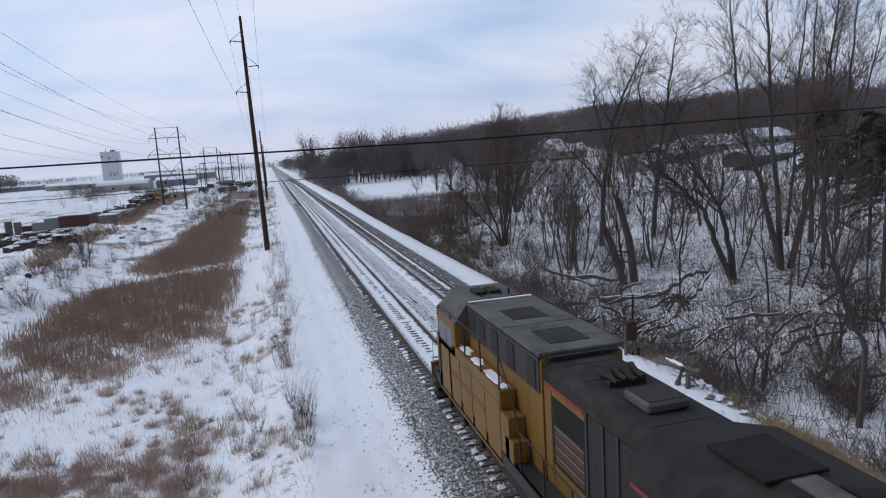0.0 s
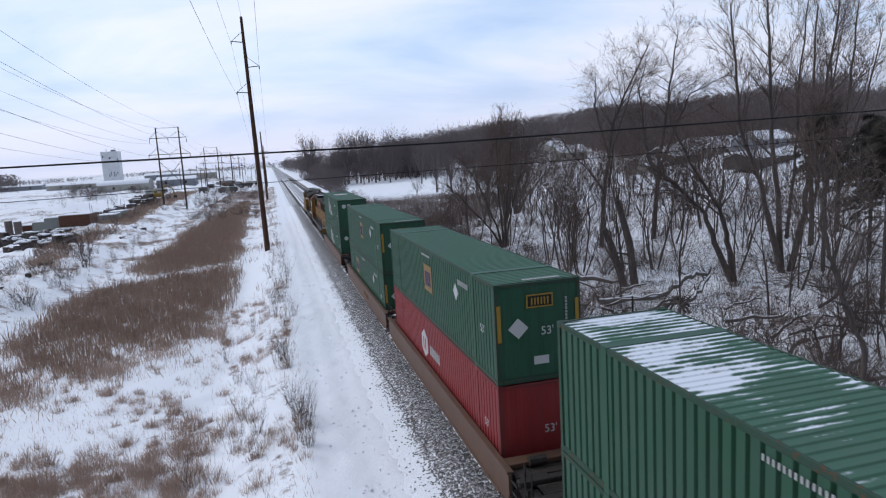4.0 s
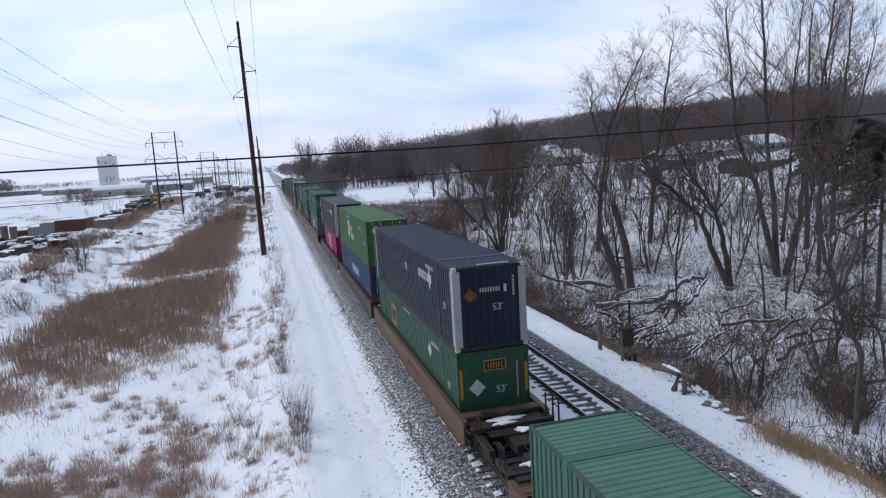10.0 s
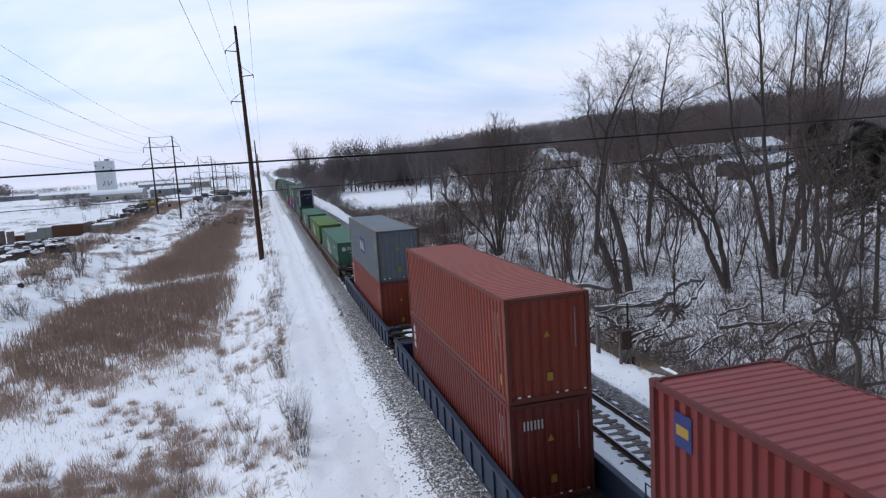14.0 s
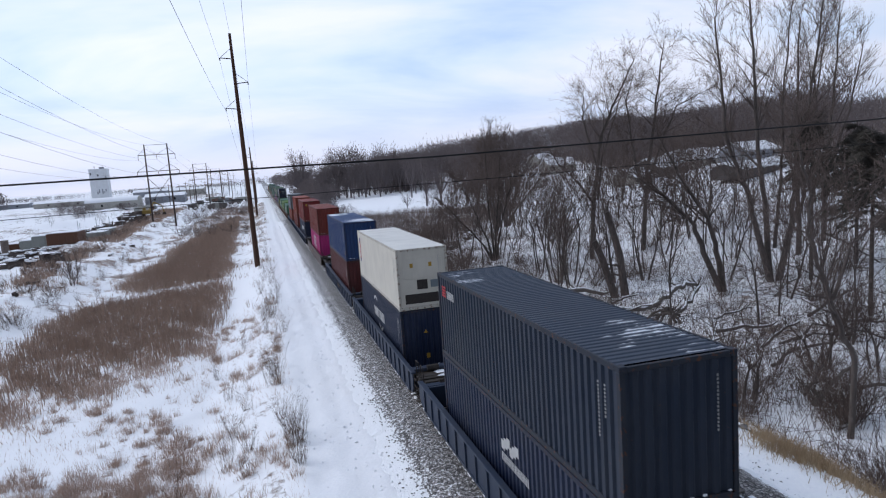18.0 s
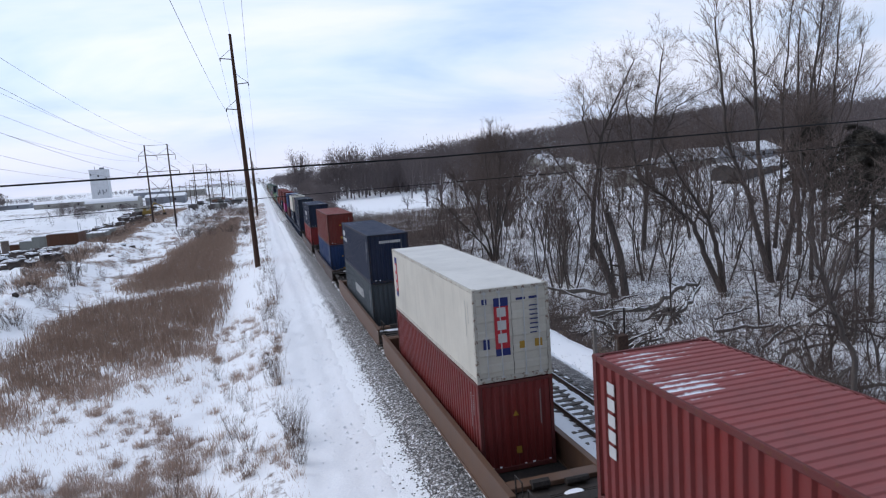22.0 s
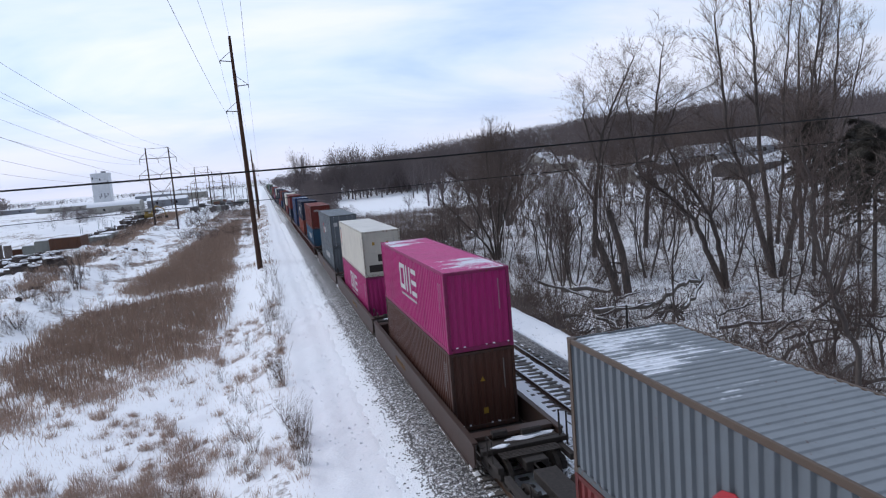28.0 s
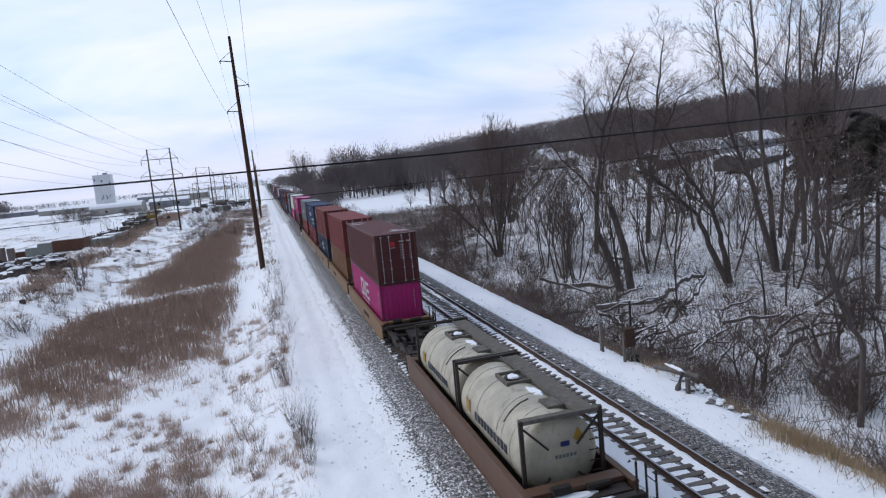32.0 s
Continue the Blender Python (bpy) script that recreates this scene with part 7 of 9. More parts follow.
def build_trees():
    rnd = random.Random(12)
    big = []
    big.append(tree_along(1, [[(0, -0.4), (0.6, 8.1), (1.75, 16.3), (3.4, 20.3), (6.6, 26.3)], [(1.1, 8.0), (2.0, 13.5), (3.3, 17.6), (4.9, 22.3)], [(0.5, 7.5), (-1.4, 10.5), (-4.0, 13.2), (-5.4, 15.5)], [(1.2, 12.0), (0.2, 15.5), (-0.6, 19), (-0.4, 22)]], 0.27, 0.8, 0.1, 32.4, 73.9, "tall forked bare tree leaning a little"))
    big.append(tree_along(2, [[(0, -0.4), (0.55, 9.0), (1.8, 16.5), (2.3, 20.5), (3.5, 26.5)], [(0.55, 9.0), (3.4, 15.8), (5.0, 19.1), (9.4, 21.0)], [(0.4, 8.0), (-1.2, 14), (-1.9, 20), (-0.8, 23)]], 0.26, 0.78, 0.12, 38.6, 72.0, "tall forked bare tree with a spreading limb"))
    for t in big:
        t.scale.z = 0.92
    big.append(tree_along(3, [[(0, -0.4), (-1.3, 4.4), (-2.5, 8.0), (-4.2, 12.0), (-5.0, 16.9), (-5.6, 23.0)], [(0.15, -0.4), (-0.4, 5.3), (-1.25, 11.9), (-1.8, 18.7), (-2.0, 25.5)], [(0.7, -0.3), (2.0, 5.1), (2.65, 7.6), (3.1, 12.6), (4.8, 19.0), (5.8, 25.0)], [(0.4, 3.0), (1.0, 9), (1.2, 16), (2.2, 24)]], 0.27, 0.55, 0.4, 36.8, 48.7, "tall bare tree with four stems fanning out", reach=0.4))
    big.append(tree_along(4, [[(0, -0.4), (-1.9, 3.7), (-3.0, 6.3), (-5.1, 8.4), (-8.0, 10.5), (-8.5, 13.3)], [(0.1, -0.4), (-0.45, 3.6), (-1.5, 6.6), (-4.2, 10.7), (-6.0, 14.1)]], 0.25, 0.7, 0.3, 31.5, 48.5, "crooked bare tree leaning over the hollow", reach=0.55))
    big.append(tree_along(5, [[(0, -0.4), (0.3, 3.5), (-0.55, 5.6), (-2.2, 8.7), (-2.0, 10.8), (-2.9, 13.1)], [(-0.9, 6.3), (0.4, 8.5), (2.4, 9.6), (4.0, 10.0)]], 0.12, 0.8, 0.2, 16.7, 22.0, "crooked leaning bare tree beside the line", reach=0.4))
    big.append(tree_along(6, [[(0, -0.3), (-0.9, 3), (-3.0, 8.2), (-4.6, 11)], [(0.1, -0.3), (-0.2, 3.6), (-0.4, 9.0), (-0.3, 14)], [(0.2, -0.3), (0.9, 3), (2.4, 8.2), (3.7, 12)], [(0.1, -0.3), (0.5, 3.6), (1.2, 9.0), (1.6, 13.2)], [(0, -0.3), (-1.5, 2.4), (-4.6, 6.0), (-6.4, 8)]], 0.15, 0.6, 0.4, 21.8, 80.8, "many-stemmed bare tree with a wide crown", every=2))
    big.append(tree_along(7, [[(0, -0.4), (0.1, 6), (-0.3, 13), (0.2, 22.5)], [(0.2, 4), (1.4, 10), (2.0, 16), (3.2, 22)]], 0.24, 0.55, 0.4, 43.7, 52.8, "tall slender bare tree", every=1))
    big.append(tree_along(8, [[(0, -0.4), (0.5, 7), (1.4, 14), (2.0, 22)], [(0.3, 5), (-0.6, 11), (-1.0, 17), (-0.3, 21)], [(0.8, 8), (3.0, 13), (4.6, 19)]], 0.24, 0.55, 0.4, 47.5, 53.5, "tall slender bare tree", every=1))
    small = [make_tree(8, 5.5, 0.1, 4, 0.65, 0.3, top=4, label="low many-stemmed bare thorn tree")]
    put(small[0], 15.7, 27.0)
    for x, y, a in ((23.0, 29.5, 110), (25.5, 28.0, 200), (28.0, 33.0, 20)):
        again(small[0], x, y, a)
    young = [make_tree(20 + k, 8 + 1.6 * k, 0.05 + 0.012 * k, 1 + k % 3, 0.5, 0.55, (rnd.uniform(-0.15, 0.15), 0), top=4, kids=(5, 4, 3, 3), label="slender young bare tree") for k in range(6)]
    for t, (x, y) in zip(young, ((24, 64), (27, 70), (30, 82), (36, 80), (44, 70), (20, 58))):
        put(t, x, y)
    n = 0
    while n < 58:  # young growth of the hollow and the lower hillside
        y = rnd.uniform(16, 135)
        x = rnd.uniform(18 if y < 60 else 14.5, 62)
        if (y > 100 and x < 30) or x / max(y, 1) > 1.35 or x / y < 0.17 or (x / y > 0.8 and y > 42 and rnd.random() < 0.7):
            continue
        again(rnd.choice(young), x, y, rnd.uniform(0, 360))
        n += 1
    for x, y in ((27, 86), (25, 92), (31, 96), (19, 70), (38, 90), (44, 88), (50, 92), (55, 84), (60, 78), (46, 100), (35, 104), (57, 66), (63, 70), (52, 62), (50, 75)):
        again(rnd.choice(young), x, y, rnd.uniform(0, 360))
    for x, y, a, k in ((32.5, 109, 80, 1.22), (38.5, 119, 200, 1.15)):
        again(big[5], x, y, a).scale = (1.3 * k, 1.3 * k, k)
    for x, y in ((34.5, 52), (29, 57), (40, 58), (26.5, 58), (45, 61), (33, 63), (22.5, 60), (48, 66), (21, 41), (27, 39), (39, 45)):
        again(rnd.choice(young[2:]), x, y, rnd.uniform(0, 360))


def fallen_log(pts, r, snow=True, wood=None):
    t = new("fallen_log")
    tagged(t, "fallen bare tree limb with snow on it", "fallen log", "fallen logs in the hollow")
    rnd = random.Random(int(pts[0][0] * 100))
    ends = [Vector((x, y, float(height(x, y)) + z)) for x, y, z in pts]
    pts = []
    for a, b in zip(ends, ends[1:]):
        pts += [a.lerp(b, f) + Vector((rnd.gauss(0, 0.07), rnd.gauss(0, 0.07), rnd.gauss(0, 0.06))) for f in (0, 0.33, 0.66)]
    pts.append(ends[-1])
    for k in range(5):
        p = rnd.choice(pts)
        q = p + Vector((rnd.gauss(0, 0.6), rnd.gauss(0, 0.5), rnd.uniform(0.1, 0.9)))
        e = q + Vector((rnd.gauss(0, 0.4), rnd.gauss(0, 0.4), rnd.gauss(0, 0.3)))
        part("side_branch", tubes(([p, q, e], [r * 0.35, r * 0.22, 0.012]), sides=5), wood or DEADWOOD, t)
    part("limb", tubes((pts, [r * (1 - 0.5 * k / len(pts)) for k in range(len(pts))]), sides=8), wood or DEADWOOD, t, smooth=True)
    if snow:
        part("snow_cap", tubes(([p + Vector((0, 0, r * 0.56)) for p in pts], [r * (0.55 - 0.25 * k / len(pts)) for k in range(len(pts))]), sides=6), FRESH, t, "ridge of snow along the limb", smooth=True)


def build_fallen():
    # the arched limb and its neighbours
    fallen_log([(22.6, 46.2, 0.3), (23.6, 46.4, 0.8), (25.0, 46.6, 1.5), (25.8, 46.75, 1.72), (26.6, 46.9, 1.8), (27.4, 47.1, 1.7), (27.9, 47.2, 1.45)], 0.23)
    fallen_log([(22.6, 42.6, 0.3), (24.2, 43.8, 0.7), (26.0, 45.3, 1.1), (27.9, 46.9, 1.45)], 0.19)
    fallen_log([(16.9, 45.2, 0.5), (18.3, 44.7, 0.7), (20.4, 44.2, 0.8), (22.6, 45.8, 0.5)], 0.24)
    fallen_log([(18.9, 54.6, 1.0), (21.0, 54.4, 0.9), (22.6, 53.6, 0.4)], 0.26)
    for a, b, c, d in ((20.2, 41.2, 22.6, 42.8), (20.8, 42.6, 23.2, 43.4), (21.2, 41.0, 22.4, 44.2), (20.0, 43.2, 22.2, 41.6), (19.6, 39.6, 21.8, 41.0), (21.6, 40.4, 20.4, 42.4)):
        fallen_log([(a, b, 0.1), ((a + c) / 2, (b + d) / 2, 0.9), (c, d, 0.5)], 0.1, False, BARK)
    for line, r in (([(44.0, 50.0, 2.2), (43.0, 46.5, 1.9), (41.5, 42.0, 1.2)], 0.1), ([(31.0, 36.0, 0.5), (31.6, 34.0, 0.8), (31.8, 32.6, 0.7)], 0.1), ([(24.0, 33.0, 0.4), (26.5, 33.5, 1.0), (29.5, 33.0, 0.6)], 0.07),
                    ([(26.0, 31.0, 1.6), (28.0, 30.0, 0.9), (30.5, 29.5, 0.3)], 0.07), ([(33.0, 33.5, 1.8), (34.5, 35.5, 1.2), (37.5, 37.0, 0.4)], 0.08), ([(20.5, 30.5, 0.2), (22.5, 31.0, 0.8), (24.5, 30.0, 1.1)], 0.12)):
        fallen_log(line, r, False, BARK)
    fallen_log([(16.5, 55.0, 1.8), (18.5, 54.0, 1.2), (20.5, 53.0, 0.3)], 0.14)
    fallen_log([(17.5, 24.5, 0.5), (19.5, 25.5, 0.9), (22.5, 27.0, 1.0)], 0.15, False)
    fallen_log([(31.0, 38.5, 0.3), (34.0, 39.5, 0.8), (37.0, 40.0, 0.6)], 0.12, False, BARK)
    fallen_log([(16.0, 30.5, 0.3), (17.6, 31.5, 0.7), (20.0, 33.5, 0.5)], 0.12)
    fallen_log([(33.0, 44.0, 0.4), (34.2, 44.6, 0.9), (36.0, 45.0, 1.0)], 0.13)
    rnd = random.Random(37)
    for k in range(14):  # snow-laden heap behind the trackside box
        x, y, a = rnd.uniform(12.2, 16.2), rnd.uniform(34.5, 41.5), rnd.uniform(-0.9, 1.6)
        ln = rnd.uniform(0.8, 1.9)
        fallen_log([(x, y, rnd.uniform(0.2, 0.9)), (x + 0.5 * ln * math.cos(a), y + 0.5 * ln * math.sin(a), rnd.uniform(0.6, 1.1)), (x + ln * math.cos(a), y + ln * math.sin(a), rnd.uniform(0.3, 1.3))], rnd.uniform(0.07, 0.14), True, BARK)
    rnd = random.Random(71)
    for k in range(24):  # wind-thrown limbs, some with snow along them
        x, y = rnd.uniform(13, 24), rnd.uniform(31, 52)
        if k > 15:
            x, y = rnd.uniform(17, 32), rnd.uniform(21, 37)
        a, ln = rnd.uniform(-0.7, 0.9), rnd.uniform(1.6, 4.2)
        z0, z1 = rnd.uniform(0.1, 0.7), rnd.uniform(0.3, 1.6)
        fallen_log([(x, y, z0), (x + 0.5 * ln * math.cos(a), y + 0.5 * ln * math.sin(a), (z0 + z1) / 2 + 0.15), (x + ln * math.cos(a), y + ln * math.sin(a), z1)], rnd.uniform(0.06, 0.15), rnd.random() < 0.6, BARK if rnd.random() < 0.6 else DEADWOOD)
    # broken trunks
    for line, r in (([(-0.27, 0), (-1.44, 3.8), (-2.2, 5.6)], 0.36), ([(0.77, 0), (0.3, 4.1), (-0.46, 6.8), (-0.86, 8.1)], 0.38)):
        t = new("broken_trunk")
        tagged(t, "thick broken-off dead tree trunk", "tree trunk", "broken trunks")
        x, y = 23.7, 53.0
        z = float(height(x, y))
        part("trunk", tubes(([(x + a, y, z + b - 0.2) for a, b in line], [r * (1 - 0.12 * k) for k in range(len(line))]), sides=9), BARK, t, smooth=True)
        a, b = line[-1]
        for k in range(3):
            part("splinter", tubes(([(x + a + 0.12 * k - 0.12, y + 0.1 * k, z + b - 0.4), (x + a - 0.3 + 0.3 * k, y, z + b + 0.5 + 0.2 * k)], [0.12, 0.02]), sides=5), BARK, t)
        for k in range(2):
            f = 0.35 + 0.15 * k
            px, pz = x + line[1][0] * f, z + line[1][1] * f * 1.4
            part("dead_limb", tubes(([(px, y, pz), (px - 1.2, y - 0.3, pz + 0.3), (px - 2.2, y - 0.4, pz - 0.7 - 0.3 * k)], [0.11, 0.07, 0.03]), sides=5), BARK, t)


def build_undergrowth():
    """Fine dead stalks and twigs over the whole hollow."""
    rnd = np.random.RandomState(23)
    n = 66000
    y = 13 + 125 * rnd.rand(n) ** 1.25
    x = 11.2 + 50 * rnd.rand(n) ** 1.3
    clump = ridge_noise(x, y, 2.2, 0.5) + 0.7 * ridge_noise(x, y, 6.0, 2.0)
    m = (x / y < 1.4) & ~((y > 100) & (x > 34)) & (clump + rnd.normal(0, 0.35, n) > -0.5)
    x, y = x[m], y[m]
    n = len(x)
    z = height(x, y)
    lying = rnd.rand(n) < 0.35
    ln = np.where(lying, rnd.uniform(0.5, 1.8, n), rnd.uniform(0.4, 1.9, n))
    d = np.stack([rnd.normal(0, 0.4, n), rnd.normal(0, 0.4, n), np.where(lying, rnd.uniform(0.05, 0.5, n), 1.0)], -1)
    d[lying, :2] *= 2.6
    d /= np.linalg.norm(d, axis=1, keepdims=True)
    p0 = np.stack([x, y, z - 0.05 + np.where(lying, rnd.uniform(0, 0.7, n), 0)], -1)
    p1 = p0 + d * ln[:, None]
    rad = rnd.uniform(0.01, 0.022, n)
    me = segments_mesh("undergrowth", [(p0[k], p1[k], rad[k], 0.004) for k in range(n)], TWIG, 3)
    tagged(new("undergrowth", me), "tangle of fine dead stalks and twigs over snow", "undergrowth", kind="stuff")


def make_shrub(seed, tall, stems, spread, material, group, label, r=0.012, kids=4):
    rnd = random.Random(seed)
    segs = []
    for s in range(stems):
        a, o = rnd.uniform(0, 2 * math.pi), abs(rnd.gauss(0, spread * 0.35))
        p = Vector((o * math.cos(a), o * math.sin(a), -0.1))
        d = Vector((math.cos(a) * spread * rnd.uniform(0.1, 0.9), math.sin(a) * spread * rnd.uniform(0.1, 0.9), 1)).normalized()
        ln = tall * rnd.uniform(0.5, 1.0)
        q = p
        for k in range(3):
            d = (d + Vector((rnd.gauss(0, 0.12), rnd.gauss(0, 0.12), 0))).normalized()
            e = q + d * ln / 3
            segs.append((tuple(q), tuple(e), r * (1 - 0.25 * k), r * (0.75 - 0.25 * k) + 0.002))
            for c in range(kids):
                f = q.lerp(e, rnd.random())
                nd = (d + Vector((rnd.gauss(0, 0.55), rnd.gauss(0, 0.55), rnd.gauss(0.1, 0.3)))).normalized()
                segs.append((tuple(f), tuple(f + nd * ln * rnd.uniform(0.12, 0.3)), r * 0.5, 0.002))
            q = e
    return tagged(new("shrub", segments_mesh("shrub", segs, material, 3)), label, "shrub", group)


def build_shrubs():
    rnd = random.Random(31)
    brush = [make_shrub(40 + k, 2.0 + 0.5 * k, 30, 1.0, TWIG, "undergrowth shrubs", "tangled bare undergrowth shrub above snow", 0.02, 6) for k in range(4)]
    weeds = [make_shrub(50 + k, 1.6 + 0.35 * k, 17, 0.42, WEED, "weeds beside the path", "thin dry weed stalks standing in snow", 0.0095, 3) for k in range(3)]
    for b, (x, y) in zip(brush, ((14, 33), (16, 40), (18, 46), (13.5, 52))):
        put(b, x, y)
    for w, (x, y) in zip(weeds, ((-7.2, 36.5), (-7.6, 52), (-6.6, 26))):
        put(w, x, y)
    n = 0
    while n < 120:
        y = 14 + 110 * rnd.random() ** 1.2
        x = rnd.uniform(12.0, 48) if rnd.random() < 0.6 else rnd.uniform(12.0, 20)
        if x / y > 1.3 or (x < 18 and y < 42 and rnd.random() < 0.7):
            continue
        again(rnd.choice(brush), x, y, rnd.uniform(0, 360))
        n += 1
    for k in range(9):  # thicket behind the leaning tree
        again(rnd.choice(brush), rnd.uniform(18, 29), rnd.uniform(20, 33), rnd.uniform(0, 360))
    for k in range(5):
        y = rnd.uniform(14, 30)
        again(rnd.choice(brush[:2]), 12.6 + 0.03 * y + abs(rnd.gauss(0, 1.4)), y, rnd.uniform(0, 360))
    # marsh edge beside the shoulder further on
    for k in range(44):
        again(rnd.choice(brush[:3]), rnd.uniform(11.5, 24), rnd.uniform(75, 170), rnd.uniform(0, 360))
    for x, y in ((-7.0, 37.5), (-7.4, 38.6), (-7.06, 35.6), (-7.3, 35.0), (-6.9, 34.6), (-6.5, 27.2), (-6.7, 26.6), (-6.3, 26.2), (-6.5, 24.1), (-8.4, 27.4), (-7.2, 52.3), (-7.0, 51.6), (-7.4, 48), (-9.0, 46), (-8.6, 33), (-9.4, 27), (-6.9, 43), (-6.9, 53), (-7.6, 55), (-7.2, 60), (-7.9, 66), (-7.5, 72), (-7.3, 79), (-7.9, 84), (-6.5, 24.4), (-6.7, 27.5), (-7.0, 29.2), (-8.4, 25.2), (-9.2, 30), (-11, 25), (-9.6, 36), (-10.5, 41), (-8.1, 95), (-8.2, 104), (-8.4, 118), (-6.2, 46), (-6.4, 57), (-6.3, 63), (-6.8, 69), (-6.5, 76), (-6.9, 90), (-7.2, 99), (-6.9, 111), (-7.6, 126), (-7.3, 137), (-8.0, 150)):
        again(rnd.choice(weeds), x, y, rnd.uniform(0, 360))
    # bank of the yard: brown thicket along its crest, single stalks at its foot
    for k in range(30):
        y = rnd.uniform(102, 230)
        again(rnd.choice(brush[:3]), float(np.interp(y, [84, 100, 132, 173, 218], [-34, -37, -36.4, -38.4, -40])) + rnd.gauss(0, 1.6), y, rnd.uniform(0, 360))
    for k in range(20):
        y = rnd.uniform(58, 130)
        again(rnd.choice(weeds), float(np.interp(y, [58, 74, 90, 130], [-28.5, -27.5, -27, -26])) + rnd.gauss(0, 1.5), y, rnd.uniform(0, 360))
    for k in range(46):  # grey thicket on the near end of the bank
        y = rnd.uniform(58, 100)
        again(rnd.choice(weeds + brush[:1]), rnd.uniform(-37, -27) - 0.06 * (y - 58), y, rnd.uniform(0, 360))
    for k in range(34):
        y = rnd.uniform(140, 300)
        again(rnd.choice(brush[:3]), rnd.uniform(-30, -9.5) - 0.03 * (y - 140), y, rnd.uniform(0, 360))
    for x, y in ((-22, 128), (-20, 140), (-23, 150), (-18, 155), (-21, 168), (-16.5, 176), (-24, 180), (-14.5, 150), (-15.5, 190), (-19, 196)):
        again(rnd.choice(brush), x, y, rnd.uniform(0, 360))


def blades(name, pts, tall, wide, bend, material, seed):
    """Upright dry blades, three corners each."""
    rnd = np.random.RandomState(seed)
    n = len(pts)
    h = tall * rnd.uniform(0.5, 1.1, n) * (1 + 0.3 * ridge_noise(pts[:, 0], pts[:, 1], 1.7, 1.0) + 0.25 * ridge_noise(pts[:, 0], pts[:, 1], 0.6, 2.3))
    a = rnd.uniform(0, 2 * math.pi, n)
    off = np.stack([np.cos(a), np.sin(a), np.zeros(n)], -1)
    tip = np.stack([rnd.normal(0, bend, n), rnd.normal(0, bend, n), np.ones(n)], -1) * h[:, None]
    base = pts - np.array([0, 0, 0.05])
    v = np.stack([base - off * wide, base + off * wide, base + tip * 0.6 + off * wide * 0.8, base + tip], 1).reshape(-1, 3)
    i = np.arange(n)[:, None] * 4
    return mesh_of(name, v.tolist(), np.concatenate([i + np.array([[0, 1, 2, 3]])]).tolist(), material)


def build_reeds():
    rnd = np.random.RandomState(8)
    # marsh bed in two fields, and thin fringes
    pts = []
    x, y = rnd.uniform(-30, -9, 210000), rnd.uniform(37, 215, 210000)
    edge = 0.9 * ridge_noise(x, y, 4.0, 0.7)
    right = np.interp(y, [37, 50, 60, 80, 84, 100, 195, 215], [-14.5, -11.3, -10.9, -10.7, -11.6, -11.6, -13.2, -14]) + edge * 0.7
    left = np.interp(y, [37, 42, 54, 61, 70, 76, 84, 100, 127, 160, 215], [-23, -24.5, -27, -26.8, -26.3, -22.5, -24.5, -23.5, -22, -19, -15]) + edge
    near = np.interp(x, [-27, -22.5, -18.8, -16.3, -14, -11.9, -11], [50, 39.8, 39.6, 45.4, 46, 47.5, 53]) + edge * 1.6
    field = (x < right) & (x > left) & (y > near)
    gap = np.abs(y - (78 + 0.45 * (x + 18))) < (2.4 + 1.2 * edge)
    field &= ~(gap & (rnd.rand(len(x)) < 0.9))
    keep = rnd.rand(len(x)) < np.interp(y, [40, 80, 215], [1, 1, 0.75])
    fleck = ridge_noise(x, y, 1.1, 2.7) + 0.8 * ridge_noise(x, y, 0.5, 0.3) + rnd.normal(0, 0.5, len(x))
    ragged = np.minimum(np.minimum(right + 0.4 - x, x - left + 0.4) / 2.0, (y - near + 1.0) / 4.0)
    field &= keep & (fleck > -0.4 + 0.6 * smooth01((near + 8 - y) / 8) + 0.35 * smooth01((-17 - x) / 4) * smooth01((54 - y) / 8)) & (ragged > rnd.rand(len(x)) * 1.3)
    p = np.stack([x, y, height(x, y)], -1)[field]
    tagged(new("reeds", blades("reeds", p, 1.25, 0.026, 0.22, REED, 1)), "dense brown dead reeds in a frozen ditch", "reeds", kind="stuff")
    # marsh on the other side of the line
    x, y = rnd.uniform(9.6, 60, 62000), rnd.uniform(84, 205, 62000)
    e = 3 * ridge_noise(x, y, 9, 0.2)
    f = (x > 10.2 + 0.3 * e) & (y < 172 + e) & (y > 88 + 1.5 * (x - 10) + e)
    p = np.stack([x, y, height(x, y)], -1)[f & (ridge_noise(x, y, 3.0, 0.7) + rnd.normal(0, 0.5, len(x)) > -0.4)]
    tagged(new("reeds", blades("reeds", p, 1.9, 0.03, 0.3, MARSH, 2)), "dark brown marsh stalks beyond the shoulder", "reeds", kind="stuff")


